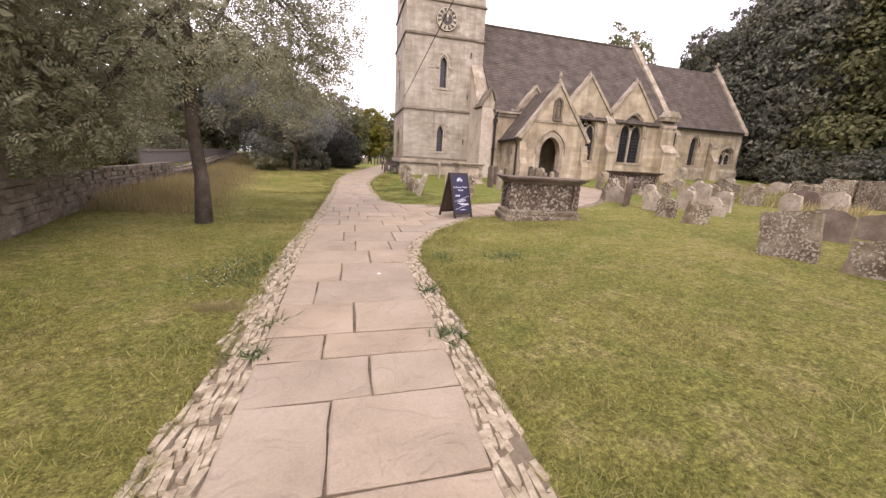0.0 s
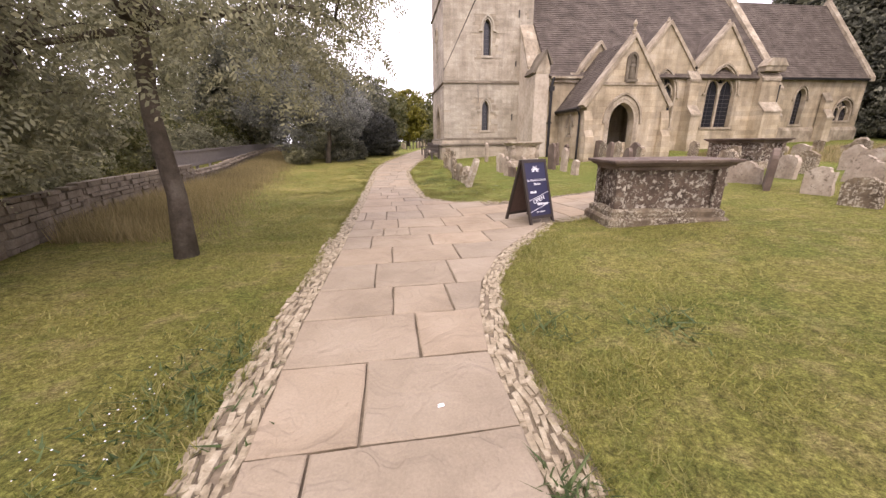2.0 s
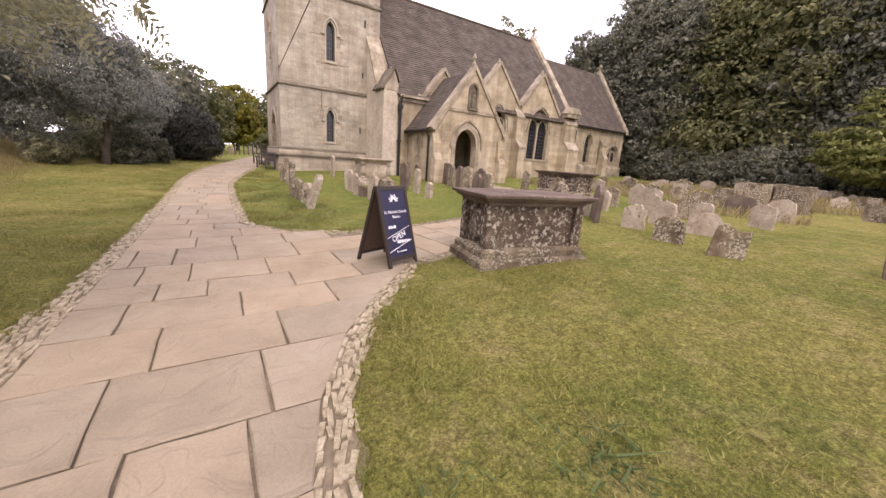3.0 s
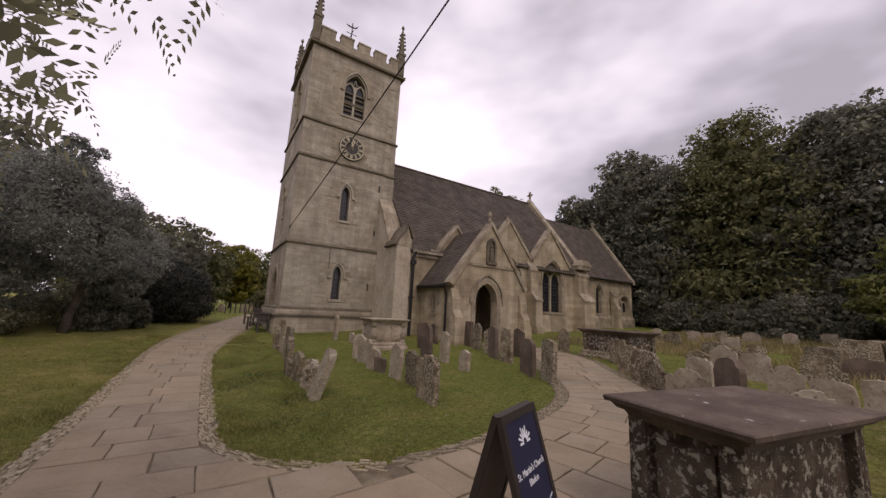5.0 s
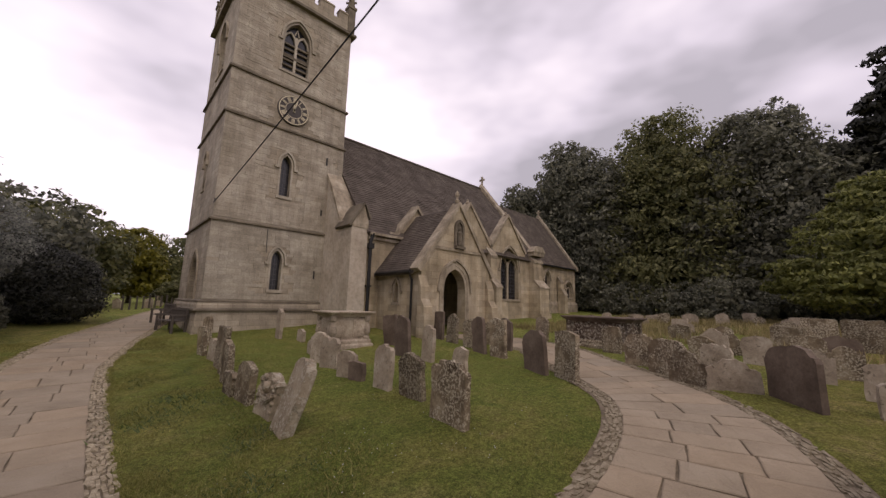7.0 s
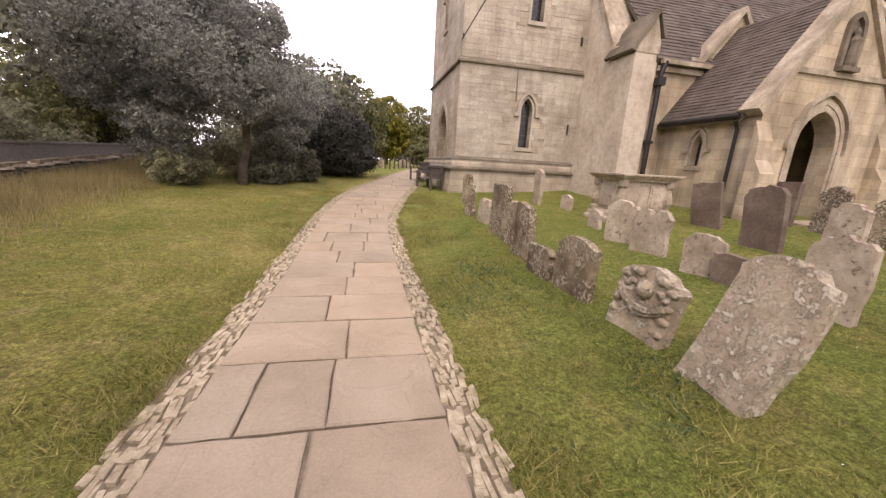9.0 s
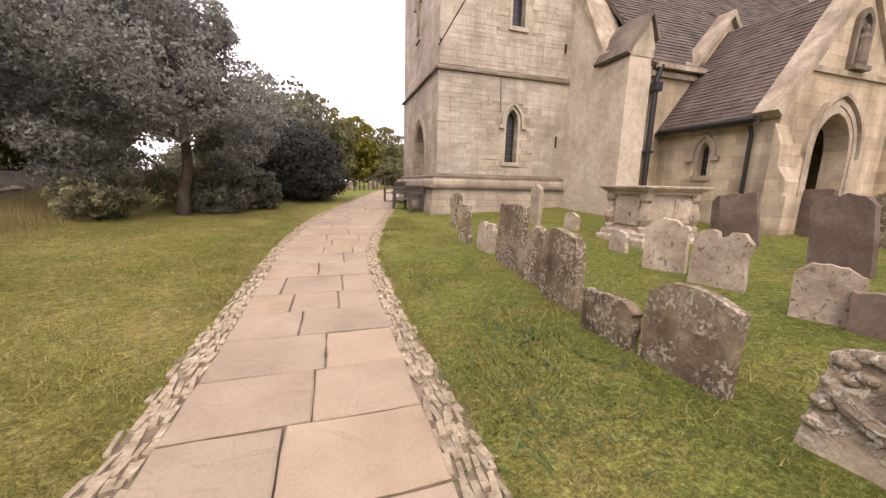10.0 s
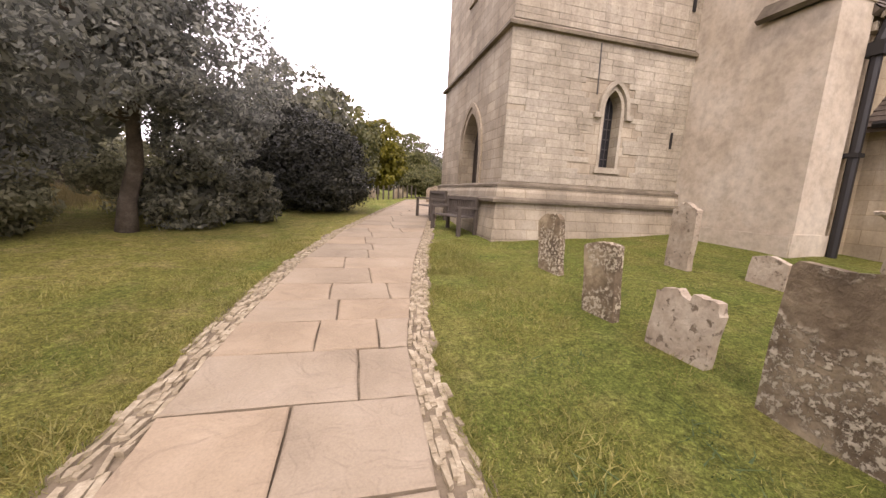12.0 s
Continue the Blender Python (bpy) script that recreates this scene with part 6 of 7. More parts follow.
# clipped yew by the path
tree("yew", -1.1, 34.0, 3.2, 0.2, [((0, 0, 1.5), (2.0, 2.2, 1.75)), ((-1.0, 0.6, 1.7), (1.6, 1.9, 1.6)), ((0.5, -0.6, 0.9), (1.6, 1.6, 0.9)), ((-0.9, 0.9, 2.6), (1.3, 1.5, 1.3)), ((0.7, 0.2, 1.9), (1.1, 1.3, 1.1))],
     46000, 0.085, M_LEAF_YEW, "dense rounded yew bush beside the path", 27, 1.6, 0.0, 12, 0.1, 0.78, 6, category="bush")
for k, (x, y, h, w, mt, lb) in enumerate((
        (-3.5, 44.0, 7.5, 3.6, M_LEAF_DARK, "dark tree behind the yew"), (-1.5, 52.0, 8.5, 3.6, M_LEAF_MID, "green tree along the far path"),
        (3.2, 62.0, 8.0, 2.6, M_LEAF_GOLD, "golden-leaved tree in the distance"), (9.5, 90.0, 11.0, 4.5, M_LEAF_MID, "round tree in the distance"),
        (14.5, 96.0, 10.0, 4.0, M_LEAF_DARK, "dark tree in the distance"), (-8.0, 60.0, 10.0, 5.0, M_LEAF_MID, "green tree along the far path"),
        (-12.0, 38.0, 11.0, 4.5, M_LEAF_DARK, "dark tree beyond the fence"), (4.0, 100.0, 7.0, 4.0, M_LEAF_MID, "green tree in the distance"),
        (20.0, 110.0, 9.0, 5.0, M_LEAF_MID, "green tree in the distance"), (9.0, 60.0, 3.2, 2.0, M_LEAF_MID, "low shrub in the far churchyard"), (6.0, 50.0, 2.2, 1.3, M_LEAF_MID, "low shrub in the far churchyard"))):
    tree("tree" if h > 4 else "shrub", x, y, h, 0.03 * h, [((0, 0, h * 0.58), (w, w, h * 0.42)), ((w * 0.4, -w * 0.4, h * 0.4), (w * 0.65, w * 0.65, h * 0.3)), ((-w * 0.5, -w * 0.2, h * 0.45), (w * 0.6, w * 0.6, h * 0.3))],
         9000, 0.035 * h + 0.06, mt, lb, 40 + k, 1.1, 0.1, 9, 0.05 * h, 0.55, 6, category="tree" if h > 4 else "bush")
# great trees behind the chancel
for k, (x, y, h, w, mt) in enumerate(((43.0, 35.5, 16.0, 5.2, M_LEAF_DARK), (44.0, 28.5, 20.2, 6.0, M_LEAF_DARK), (45.0, 19.5, 22.4, 6.3, M_LEAF_MID), (45.5, 12.5, 20.6, 5.2, M_LEAF_DARK), (47.0, 6.0, 15.5, 5.0, M_LEAF_DARK),
                                  (42.0, 51.5, 20.5, 5.2, M_LEAF_MID), (47.0, -7.0, 20.0, 8.0, M_LEAF_DARK), (40.0, -24.0, 18.0, 8.0, M_LEAF_MID), (52.0, 30.0, 19.0, 8.0, M_LEAF_DARK), (44.0, -15.0, 18.0, 7.0, M_LEAF_DARK))):
    bl = [((0, 0, h * 0.55), (w * 0.9, w * 0.9, h * 0.42)), ((-w * 0.4, -w * 0.5, h * 0.4), (w * 0.65, w * 0.65, h * 0.3)), ((-w * 0.3, w * 0.5, h * 0.38), (w * 0.7, w * 0.7, h * 0.3)), ((-w * 0.5, 0, h * 0.13), (w * 0.8, w * 1.05, h * 0.17)), ((0.2 * w, 0.1 * w, h * 0.8), (w * 0.55, w * 0.55, h * 0.2))]
    tree("tree", x, y, h, 0.5, bl, 56000 if k < 5 else 20000, 0.34, mt, "great dark tree beyond the churchyard", 70 + k, 1.2, 0.1, 20, 0.45, 0.62, 8, billow=16)
tree("tree", 33.5, 6.6, 9.0, 0.2, [((0, 0, 4.6), (3.6, 3.6, 2.6)), ((-0.8, 0.8, 2.6), (3.6, 3.8, 1.6)), ((0, 0, 7.0), (2.4, 2.4, 1.6)), ((0, 0, 8.4), (1.2, 1.2, 0.9))],
     30000, 0.2, M_LEAF_LIGHT, "light green spreading conifer at the churchyard edge", 95, 1.3, 0.3, 14, 0.3, 0.4, 8, billow=10, flat=0.3)
tree("tree", 44.0, 3.4, 21.0, 0.4, [((0, 0, 3.5 + 3.2 * j), (5.2 - 0.72 * j, 5.2 - 0.72 * j, 2.2)) for j in range(6)],
     30000, 0.3, M_LEAF_YEW, "tall dark conifer with layered boughs", 96, 1.6, 0.5, 14, 0.3, 0.4, 8, billow=14, flat=0.35)
# scrub under the great trees, and along the west side behind the fence
for k in range(9):
    x, y = 38.0 + 1.5 * math.sin(k * 2.1), -16.0 + k * 6.2
    tree("shrub", x, y, 3.4, 0.08, [((0, 0, 1.4), (2.6, 3.6, 1.7)), ((-0.6, 1.6, 1.0), (2.0, 2.4, 1.3))], 7000, 0.22, M_LEAF_DARK, "dark undergrowth at the foot of the great trees", 120 + k, 1.2, 0.1, 10, 0.3, 0.6, 5, category="bush", billow=3)
for k in range(12):
    x, y = -12.6 - 0.12 * k + 0.7 * math.sin(k * 1.7), -6.0 + k * 4.6
    h = 2.6 + 1.0 * math.sin(k * 2.3)
    tree("shrub", x, y, h, 0.07, [((0, 0, h * 0.45), (1.9, 2.9, h * 0.5)), ((0.5, -1.3, h * 0.35), (1.4, 1.8, h * 0.4))], 6000, 0.15, M_LEAF_ASH if k % 3 else M_LEAF_MID, "scrubby bush behind the boundary fence", 140 + k, 1.3, 0.1, 10, 0.22, 0.5, 5, category="bush", billow=4)
for k, (x, y, h, w) in enumerate(((-5.6, 27.0, 1.2, 0.8), (-3.0, 28.6, 1.5, 0.8), (-4.6, 30.5, 1.8, 1.2), (-2.2, 30.0, 1.2, 0.7))):
    tree("shrub", x, y, h, 0.05, [((0, 0, h * 0.45), (w, w, h * 0.55))], 9000, 0.085, M_LEAF_DARK if k % 2 else M_LEAF_ASH, "low shrub under the dark tree", 160 + k, 1.4, 0.1, 10, 0.16, 0.45, 5, category="bush", billow=4)
for k in range(14):
    x, y = -34.0 + k * 7.2, 118.0 + 9.0 * math.sin(k * 1.9)
    tree("tree", x, y, 9.0, 0.3, [((0, 0, 4.6), (5.2, 5.0, 4.2)), ((1.5, -2.0, 3.0), (4.0, 4.0, 2.8))], 4500, 0.5, M_LEAF_MID if k % 2 else M_LEAF_DARK, "tree in the far tree line", 180 + k, 1.1, 0.1, 10, 0.6, 0.6, 4, billow=4)
for k in range(10):
    x, y = -38.0 + 4.0 * math.sin(k), -24.0 + k * 12.0
    tree("tree", x, y, 10.0, 0.3, [((0, 0, 5.0), (5.0, 6.4, 4.8)), ((2.0, 2.5, 3.0), (3.6, 4.0, 2.8))], 5000, 0.45, M_LEAF_MID if k % 2 else M_LEAF_DARK, "tree in the western tree line", 210 + k, 1.1, 0.1, 10, 0.6, 0.6, 4, billow=4)

# ---- paving slabs, one by one ----
def slab(parent, quad, rng):
    """A flagstone from its four plan corners: worn edges, a slight tilt."""
    c = sum(quad, Vector((0, 0))) / 4
    z = ground_height(c.x, c.y) + 0.016 + rng.uniform(-0.004, 0.005)
    tx, ty = rng.uniform(-0.006, 0.006), rng.uniform(-0.006, 0.006)
    ring_, top_ = [], []
    for i in range(4):
        a, b = quad[i], quad[(i + 1) % 4]
        for f in (0.0, 0.34, 0.68):
            p = a.lerp(b, f) + Vector((rng.uniform(-0.008, 0.008), rng.uniform(-0.008, 0.008)))
            ring_.append(p)
    verts = []
    for p in ring_:
        q = p + (c - p).normalized() * 0.004
        verts.append((q.x - c.x, q.y - c.y, -0.05))
    for p in ring_:
        g0 = ground_height(p.x, p.y) - ground_height(c.x, c.y)
        verts.append((p.x - c.x, p.y - c.y, g0 - 0.009))
    for p in ring_:
        q = p + (c - p).normalized() * 0.016
        g0 = ground_height(q.x, q.y) - ground_height(c.x, c.y)
        verts.append((q.x - c.x, q.y - c.y, g0 + tx * (q.x - c.x) + ty * (q.y - c.y)))
    n = len(ring_)
    faces = [(i, (i + 1) % n, n + (i + 1) % n, n + i) for i in range(n)] + [(n + i, n + (i + 1) % n, 2 * n + (i + 1) % n, 2 * n + i) for i in range(n)] + [tuple(range(2 * n, 3 * n))]
    ob = new("paving_slab", raw_mesh("paving_slab", verts, faces, M_SLAB))
    ob.parent = parent
    ob.location = (c.x, c.y, z)


rng = random.Random(17)
# known courses: start, end, joints
COURSES = [(1.1, 1.8, (-0.03,)), (1.8, 2.31, (0.235,)), (2.31, 2.71, (-0.12,)), (2.71, 3.41, (0.13,)), (3.41, 4.13, (-0.29,)), (4.13, 4.93, (-0.03,)), (4.93, 5.68, (0.39,)),
           (5.68, 6.39, (0.185, 0.79)), (6.39, 7.26, (-0.03, 0.945)), (7.26, 8.04, (0.19, 1.17)), (8.04, 8.77, (-0.16, 0.86, 1.85)), (8.77, 9.36, (0.04, 0.53, 1.5, 2.4)), (9.36, 10.17, (-0.2, 0.32, 1.27, 2.3)),
           (10.17, 11.1, (-0.4, 0.08, 0.9, 1.8)), (13.8, 14.5, (-0.12, 0.45)), (14.5, 15.2, (0.21,)), (15.2, 15.95, (0.29, -0.2)[::-1]), (15.95, 16.65, (0.37,)), (16.65, 17.3, (0.14,)), (17.3, 17.96, (0.29,)), (17.96, 18.66, (0.36,)),
           (18.66, 19.35, (0.1,)), (19.35, 20.07, (-0.05, 0.49)), (20.07, 20.85, (-0.24, 0.56)), (20.85, 21.62, (0.2,)), (21.62, 22.35, (0.63,)), (22.35, 23.0, (0.26, 0.82)), (23.0, 23.63, (0.42,)), (23.63, 24.27, (0.3, 1.04)), (24.27, 25.1, (0.83,))]
y = -8.5
while y < 44:
    course = next((c for c in COURSES if abs(c[0] - y) < 1e-6), None)
    a0, b0 = line_at(LEFT, y), line_at(RIGHT, y)
    if course:
        d, joints = course[1] - y, course[2]
    else:
        d = rng.uniform(0.62, 0.82)
        ahead = [c[0] for c in COURSES if c[0] > y]
        if ahead and y + d > min(ahead) - 0.3:
            d = min(ahead) - y
        n = max(2, round((b0 - a0) / 0.85))
        joints = [a0 + (b0 - a0) * (k + rng.uniform(-0.24, 0.24)) / n for k in range(1, n)]
    a1, b1 = line_at(LEFT, y + d), line_at(RIGHT, y + d)
    xs0, xs1 = [a0, *joints, b0], [a1, *joints, b1]
    for k in range(len(xs0) - 1):
        g0 = 0.008
        if min(xs0[k + 1] - xs0[k], xs1[k + 1] - xs1[k]) < 0.12:
            continue
        slab(path_main, [Vector((xs0[k] + g0, y + g0)), Vector((xs0[k + 1] - g0, y + g0)), Vector((xs1[k + 1] - g0, y + d - g0)), Vector((xs1[k] + g0, y + d - g0))], rng)
    y += d
    y = course[1] if course else (min(ahead) if ahead and abs(y - min(ahead)) < 1e-6 else y)
s = 0.0
while s < 1.0:
    ds = rng.uniform(0.03, 0.042)
    (c0, d0, w0), (c1, d1, w1) = branch_at(s), branch_at(min(s + ds, 1.0))
    n = 3 if rng.random() < 0.6 else 2
    cuts = [0.0] + sorted((k + rng.uniform(-0.22, 0.22)) / n for k in range(1, n)) + [1.0]
    n0, n1 = Vector((-d0.y, d0.x)), Vector((-d1.y, d1.x))
    for f0, f1 in zip(cuts, cuts[1:]):
        e = 0.011
        slab(path_branch, [c0 + n0 * (w0 * (1 - 2 * f0) - e) + d0 * e, c1 + n1 * (w1 * (1 - 2 * f0) - e) - d1 * e, c1 + n1 * (w1 * (1 - 2 * f1) + e) - d1 * e, c0 + n0 * (w0 * (1 - 2 * f1) + e) + d0 * e][::-1], rng)
    s += ds


# ---- pitched edging stones along the paths ----
def edge_lines():
    """Edge curves as points with the outward normal; the parent of each."""
    lines = []
    for pts, side in ((LEFT, -1), (RIGHT, 1)):
        for lo, hi in (((-8.5, 44.0),) if side < 0 else ((-8.5, 9.0), (11.38, 44.0))):
            ys = [lo + 0.05 * i for i in range(int((hi - lo) / 0.05))]
            lines.append(([Vector((sum(line_at(pts, q + o) for o in (-0.4, -0.2, 0, 0.2, 0.4)) / 5, q)) for q in ys], side, path_main))
    for sgn in (1, -1):
        lines.append(([c + Vector((-d.y, d.x)) * w * sgn for c, d, w in (branch_at(i / 400) for i in range(401))], -sgn, path_branch))
    return lines


stone_faces = ((0, 1, 5, 4), (1, 2, 6, 5), (2, 3, 7, 6), (3, 0, 4, 7), (4, 5, 6, 7))
shapes = []
for k in range(10):
    q = [(-0.5 + rng.uniform(-0.02, 0.14), -0.5 + rng.uniform(-0.1, 0.08)), (0.5 - rng.uniform(-0.02, 0.14), -0.5 + rng.uniform(-0.08, 0.14)), (0.5 - rng.uniform(-0.02, 0.14), 0.5 - rng.uniform(-0.1, 0.1)), (-0.5 + rng.uniform(-0.02, 0.14), 0.5 - rng.uniform(-0.08, 0.14))]
    shapes.append([(u, v, 0.0) for u, v in q] + [(u * 0.9, v * 0.84, 1.0 + rng.uniform(-0.14, 0.1)) for u, v in q])
shape_meshes = []
for sh in shapes:
    shape_meshes.append(raw_mesh("edging_stone", [(u * 0.14, v * 0.05, z * 0.07 - 0.05) for u, v, z in sh], stone_faces, M_COBBLE))
joined = {path_main: ([], []), path_branch: ([], [])}
near_count = 0
for pts, side, parent in edge_lines():
    for row in range(8):
        s = rng.uniform(0, 0.1)
        i = 0
        acc = 0.0
        want = s
        for a, b in zip(pts, pts[1:]):
            step = (b - a).length
            while acc + step > want and step > 1e-6:
                f = (want - acc) / step
                p = a.lerp(b, f)
                d = (b - a).normalized()
                out = Vector((d.y, -d.x)) * side
                length = rng.uniform(0.09, 0.27)
                wid = rng.uniform(0.034, 0.058)
                off = 0.018 + row * 0.042 + rng.uniform(-0.012, 0.012)
                if row > 5 and not (side < 0 and p.y < 9 and parent is path_main) or row in (5, 7) and rng.random() < 0.35 or rng.random() < 0.03:
                    want += length
                    continue
                c = p + out * off
                if parent is path_branch and on_path(c.x, c.y) and line_at(LEFT, c.y) < c.x < line_at(RIGHT, c.y) - 0.05:
                    want += length
                    continue
                z = ground_height(c.x, c.y)
                ang = math.atan2(d.y, d.x) + rng.uniform(-0.2, 0.2)
                tall = rng.uniform(0.030, 0.043)
                k = rng.randrange(10)
                if parent is path_main and side > 0 and 16.2 < c.y < 19.2 and near_count < 290:
                    near_count += 1
                    ob = new("edging_stone", shape_meshes[k])
                    ob.parent = path_main
                    ob.location = (c.x, c.y, z)
                    ob.rotation_euler = (rng.uniform(-0.12, 0.12), rng.uniform(-0.04, 0.04), ang)
                    ob.scale = (length / 0.14, wid / 0.05, tall / 0.07)
                else:
                    vs, fs = joined[parent]
                    base = len(vs)
                    ca, sa = math.cos(ang), math.sin(ang)
                    tx, ty = rng.uniform(-0.05, 0.05), rng.uniform(-0.14, 0.14)
                    for u, v, w in shapes[k]:
                        x_, y_ = u * length, v * wid
                        vs.append((c.x + x_ * ca - y_ * sa, c.y + x_ * sa + y_ * ca, z - 0.028 + w * tall + (tx * x_ + ty * y_) * (w > 0.5)))
                    fs += [tuple(base + q for q in f_) for f_ in stone_faces]
                want += length * 0.96
            acc += step
for parent, (vs, fs) in joined.items():
    ob = new("edging", raw_mesh("edging", vs, fs, M_COBBLE))
    ob.parent = parent
    tagged(ob, "pitched pale stone edging", kind="stuff")


# ---- ashlar blocks of the tower ----
def block(w, h, d):
    b = min(0.008, w * 0.2, h * 0.2)
    v = [(0, d, 0), (w, d, 0), (w, d, h), (0, d, h), (0, 0.003, 0), (w, 0.003, 0), (w, 0.003, h), (0, 0.003, h), (b, 0, b), (w - b, 0, b), (w - b, 0, h - b), (b, 0, h - b)]
    return v, [(8, 9, 10, 11)] + [(4 + i, 4 + (i + 1) % 4, 8 + (i + 1) % 4, 8 + i) for i in range(4)] + [(i, (i + 1) % 4, 4 + (i + 1) % 4, 4 + i) for i in range(4)]


BLOCK_LENGTHS = (0.32, 0.46, 0.6, 0.78)
BLOCK_HEIGHTS = (0.13, 0.155, 0.19)
BLOCK_MESHES = {(w, h): raw_mesh("stone_block", *block(w - 0.005, h - 0.004, 0.03), M_BLOCK) for w in BLOCK_LENGTHS for h in BLOCK_HEIGHTS}
rng = random.Random(41)
far_v, far_f = [], []
block_count = 0


def blocked(u, w, z, h, holes):
    return any(u < c + hw + 0.13 and u + w > c - hw - 0.13 and z < top + 0.08 and z + h > sill - 0.14 for c, hw, sill, _, top in holes)


for zlo, zhi, inset, south, west in STAGES:
    zlo = max(zlo, 1.86)
    for face, holes, m, u_lo, u_hi in (("s", south, facing_south(TY0 + inset - 0.016), TX0 + inset, TX1 - inset),):
        holes = list(holes) + ([(6.87, 0.7, 10.7, 11, 12.1)] if face == "s" and zlo > 9 and zhi < 13 else [])
        z = zlo + (0.16 if zlo > 5 else 0.0)
        while z < zhi - 0.2:
            h = rng.choice(BLOCK_HEIGHTS)
            u = u_lo
            while u < u_hi - 0.02:
                w = rng.choice(BLOCK_LENGTHS)
                if u + w > u_hi:
                    w = BLOCK_LENGTHS[0]
                    u = max(u_lo, u_hi - w)
                if not blocked(u, w, z, h, holes) and rng.random() < 0.985:
                    lift = rng.uniform(-0.004, 0.004)
                    if face == "s" and zhi < 6 and block_count < 300 and u < 9.2:
                        block_count += 1
                        ob = new("stone_block", BLOCK_MESHES[w, h])
                        ob.parent = tower_wall
                        ob.matrix_local = m @ Matrix.Translation((u, lift, z))
                    else:
                        vs, fs = block(w - 0.005, h - 0.004, 0.03)
                        base = len(far_v)
                        far_v += [tuple(m @ Vector((u + a, lift + b, z + c))) for a, b, c in vs]
                        far_f += [tuple(base + i for i in f) for f in fs]
                u += w
            z += h
ob = new("ashlar", raw_mesh("ashlar", far_v, far_f, M_BLOCK2))
ob.parent = tower_wall
tagged(ob, "coursed limestone blocks of the upper tower", kind="stuff")

# ---- grass, blade by blade, beside the paths ----
gr = np.random.default_rng(8)


def blades(name, x, y, h, wide, mat, label, lean=0.6):
    """Single tapering blades at the given plan places."""
    n = len(x)
    z = np.array([ground_height(a, b) for a, b in zip(x, y)]) - 0.015
    ang, tilt = gr.uniform(0, 2 * math.pi, n), gr.normal(0, lean, (n, 2))
    dx, dy = np.cos(ang) * wide, np.sin(ang) * wide
    p0 = np.stack([x - dx, y - dy, z], 1)
    p1 = np.stack([x + dx, y + dy, z], 1)
    p2 = np.stack([x + tilt[:, 0] * h, y + tilt[:, 1] * h, z + h], 1)
    v = np.stack([p0, p1, p2], 1).reshape(-1, 3)
    return tagged(new(name, quads_mesh(name, v, mat, 3)), label, "grass", kind="stuff")


def scatter(n, side):
    """Plan places near the main path, denser towards its edges."""
    yy = gr.uniform(-0.5, 27.5, n)
    d = gr.exponential(1.5, n) + 0.16
    edge = np.array([line_at(LEFT if side < 0 else RIGHT, q) for q in yy])
    xx = edge + side * (d + gr.uniform(0.05, 0.16, n))
    keep = np.array([abs(a) < 9 and not on_path(a, b, 0.24) for a, b in zip(xx, yy)])
    return xx[keep], yy[keep]


xs, ys = scatter(105000, -1)
xr, yr = scatter(135000, 1)
xs, ys = np.concatenate([xs, xr]), np.concatenate([ys, yr])
clump = np.array([noise.noise((a * 1.7, b * 1.7, 4.0)) for a, b in zip(xs, ys)])
blades("lawn_grass", xs, ys, np.clip(gr.uniform(0.025, 0.06, len(xs)) * (1 + 1.3 * clump), 0.015, 0.12), gr.uniform(0.003, 0.0065, len(xs)), M_BLADE, "short mown lawn grass with clumps along the path", 0.8)
# fringe that hangs over the edging
yy = gr.uniform(-0.5, 27, 26000)
left = gr.random(len(yy)) < 0.5
xx = np.array([line_at(LEFT, q) - 0.27 if s_ else line_at(RIGHT, q) + 0.27 for q, s_ in zip(yy, left)]) + gr.normal(0, 0.035, len(yy))
ok = np.array([noise.noise((0.8 * a, b * 1.3, 2.0)) > -0.12 and not on_path(a, b, 0.2) for a, b in zip(xx, yy)])
blades("verge_grass", xx[ok], yy[ok], gr.uniform(0.03, 0.08, ok.sum()), gr.uniform(0.002, 0.004, ok.sum()), M_BLADE, "ragged grass fringe along the stone edging", 0.9)
# long dry grass along the boundary wall
yy = gr.uniform(9, 34, 64000)
off = gr.gamma(2.0, 0.55, len(yy))
xx = np.array([line_at([(b, a) for a, b in WALL_LINE], q) for q in yy]) + 0.3 + off
blades("long_grass", xx, yy, gr.uniform(0.14, 0.55, len(yy)) * np.clip(1.15 - off / 3.2, 0.12, 1), gr.uniform(0.004, 0.009, len(yy)), M_TALLGRASS, "long dry seeding grass below the boundary wall", 0.25)

# straw-dry tuft by the edging, weeds in the joints, clover heads in the lawn
n_ = 1600
blades("dry_grass_tuft", -1.2 + gr.normal(0, 0.16, n_), 3.43 + gr.normal(0, 0.07, n_), gr.uniform(0.03, 0.08, n_), gr.uniform(0.002, 0.004, n_), M_TALLGRASS, "straw-coloured dry tuft in the lawn", 1.2)
wx, wy = [], []
for cx, cy, rr, k in ((0.98, 2.55, 0.09, 130), (1.02, 3.7, 0.08, 90), (-0.66, 2.45, 0.06, 70), (-0.62, 3.0, 0.06, 60), (1.6, 5.2, 0.15, 110), (-1.35, 4.5, 0.3, 300), (-1.25, 5.3, 0.25, 250), (2.6, 5.0, 0.16, 130), (1.9, 17.0, 0.4, 300), (2.2, 18.2, 0.3, 250)):
    wx += list(cx + gr.normal(0, rr, k))
    wy += list(cy + gr.normal(0, rr, k))
wx, wy = np.array(wx), np.array(wy)
blades("weeds", wx, wy, gr.uniform(0.03, 0.09, len(wx)), gr.uniform(0.007, 0.016, len(wx)), M_WEED, "broad-leaved green weeds along the path", 1.3)
cl = []
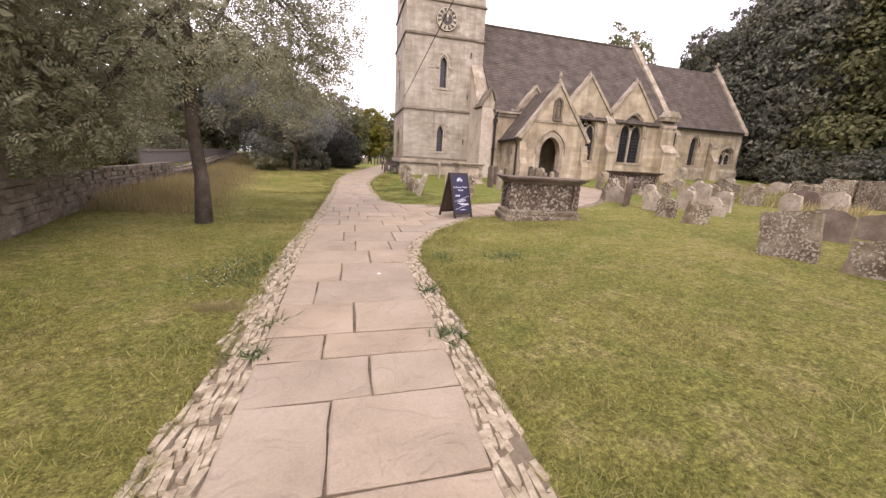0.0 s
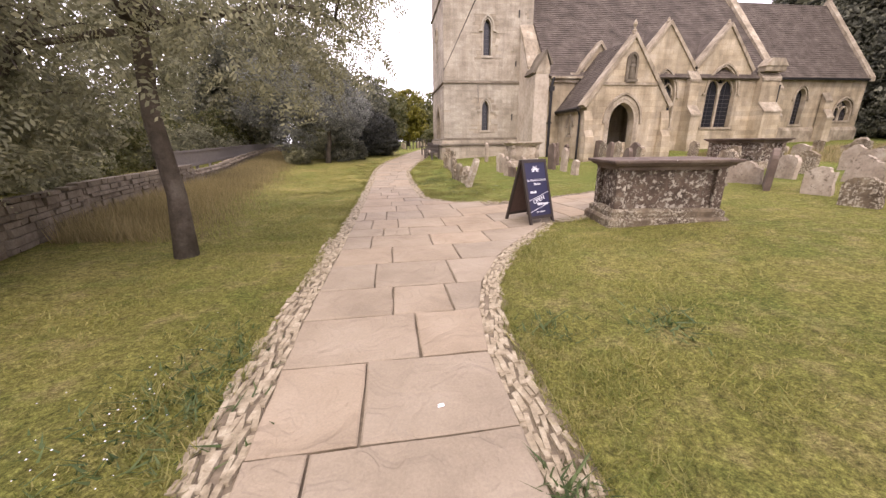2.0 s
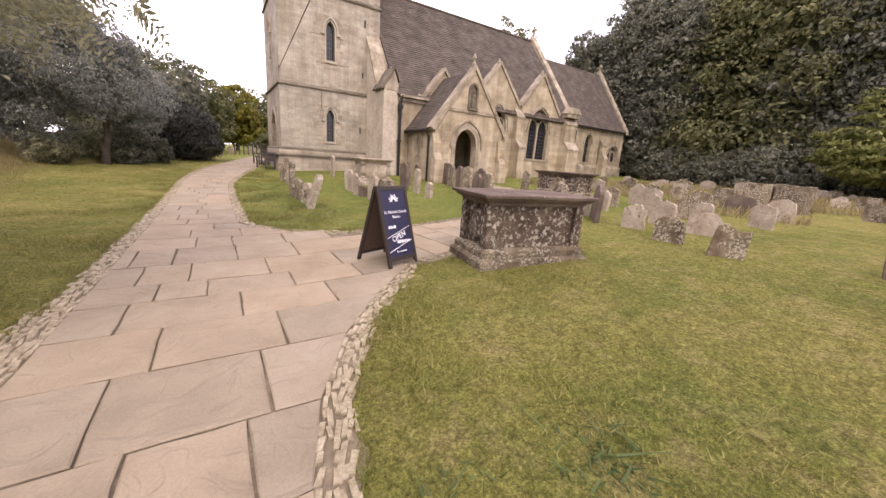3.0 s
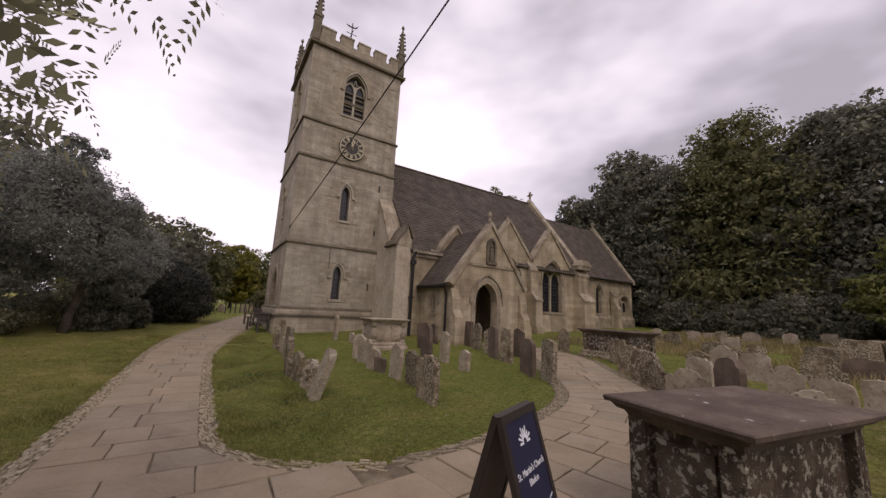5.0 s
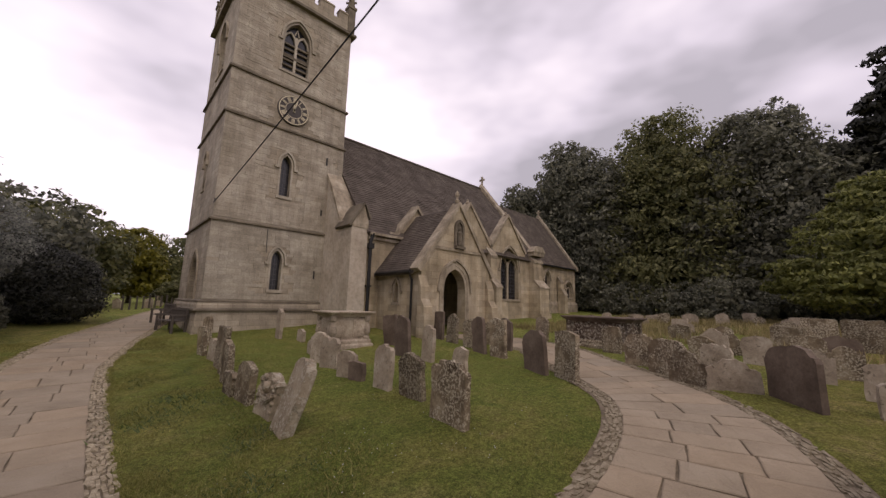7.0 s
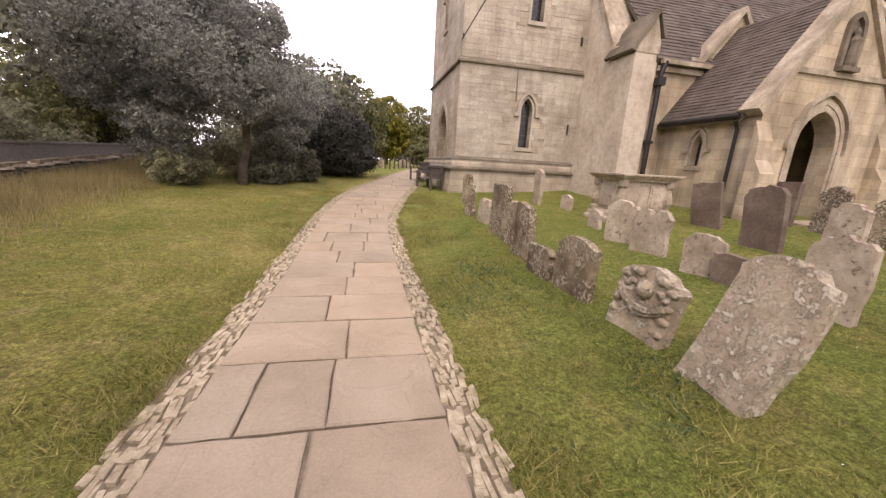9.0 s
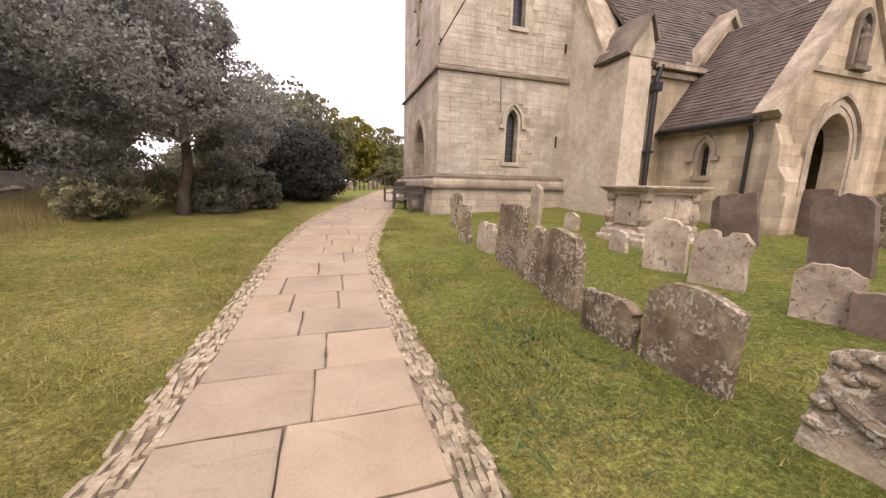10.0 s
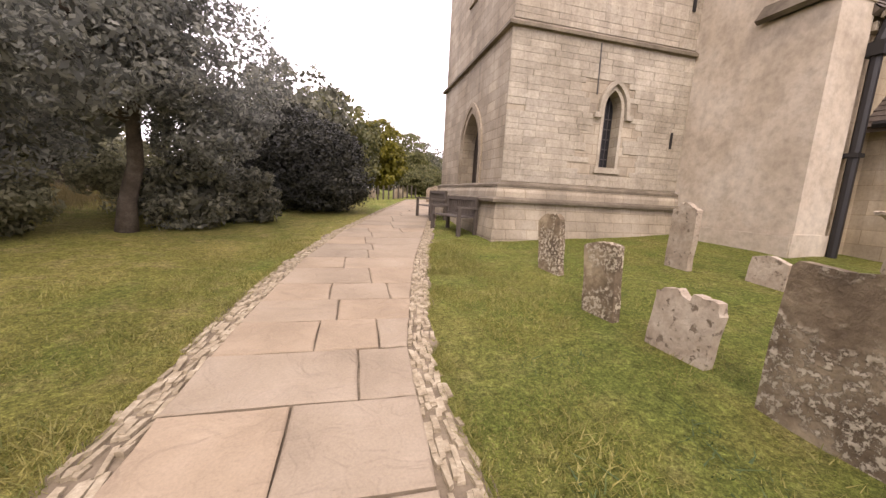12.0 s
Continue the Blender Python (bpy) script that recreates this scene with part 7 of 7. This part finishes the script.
for k in range(170):
    cx, cy = (-1.55 + gr.normal(0, 0.25), 4.4 + gr.normal(0, 0.5)) if k < 60 else (4.0 + gr.normal(0, 1.4), 13.4 + gr.normal(0, 0.9))
    if on_path(cx, cy, 0.35):
        continue
    z = ground_height(cx, cy) + gr.uniform(0.03, 0.06)
    r = gr.uniform(0.0025, 0.005)
    cl += [(cx - r, cy - r, z), (cx + r, cy - r, z), (cx, cy, z + r * 1.6), (cx + r, cy - r, z), (cx + r, cy + r, z), (cx, cy, z + r * 1.6), (cx + r, cy + r, z), (cx - r, cy + r, z), (cx, cy, z + r * 1.6), (cx - r, cy + r, z), (cx - r, cy - r, z), (cx, cy, z + r * 1.6)]
tagged(new("clover_flowers", quads_mesh("clover_flowers", np.array(cl), M_CHALK, 3)), "small white clover heads dotted in the lawn", "flowers", kind="stuff")

# a scrap of white paper on the flags
bm = bmesh.new()
pts = [(-0.022, -0.012, 0.0), (0.004, -0.016, 0.006), (0.024, -0.006, 0.002), (0.02, 0.014, 0.007), (-0.004, 0.012, 0.003), (-0.02, 0.008, 0.008)]
lo, hi = [bm.verts.new(p) for p in pts], [bm.verts.new((x * 0.9, y * 0.9, z + 0.003)) for x, y, z in pts]
bm.faces.new(lo[::-1])
bm.faces.new(hi)
for i in range(6):
    bm.faces.new((lo[i], lo[(i + 1) % 6], hi[(i + 1) % 6], hi[i]))
scrap = solid("paper_scrap", bm, M_CHALK, "small crumpled scrap of white paper on the flagstones", "litter")
scrap.location = (0.47, 4.36, ground_height(0.47, 4.36) + 0.017)

# weedy green strip between the edging and the first row of stones
n_ = 5200
wx, wy = gr.uniform(1.55, 2.95, n_), gr.uniform(13.6, 22.0, n_)
ok = np.array([noise.noise((a * 1.4, b * 1.4, 9.0)) > 0.05 for a, b in zip(wx, wy)])
blades("weed_patch", wx[ok], wy[ok], gr.uniform(0.02, 0.06, ok.sum()), gr.uniform(0.006, 0.013, ok.sum()), M_WEED, "low green weeds in the grass before the gravestones", 1.4)

# long dry grass among the far gravestones
n_ = 52000
wx, wy = gr.uniform(15.0, 38.0, n_), gr.uniform(-4.0, 24.0, n_)
ok = np.array([noise.noise((a * 0.35, b * 0.35, 5.0)) + 0.03 * (a - 15) > 0.05 and not (a < 36.5 and b > 21.5) for a, b in zip(wx, wy)])
blades("far_long_grass", wx[ok], wy[ok], gr.uniform(0.12, 0.42, ok.sum()), gr.uniform(0.012, 0.03, ok.sum()), M_TALLGRASS, "long seeding grass between the far gravestones", 0.35)
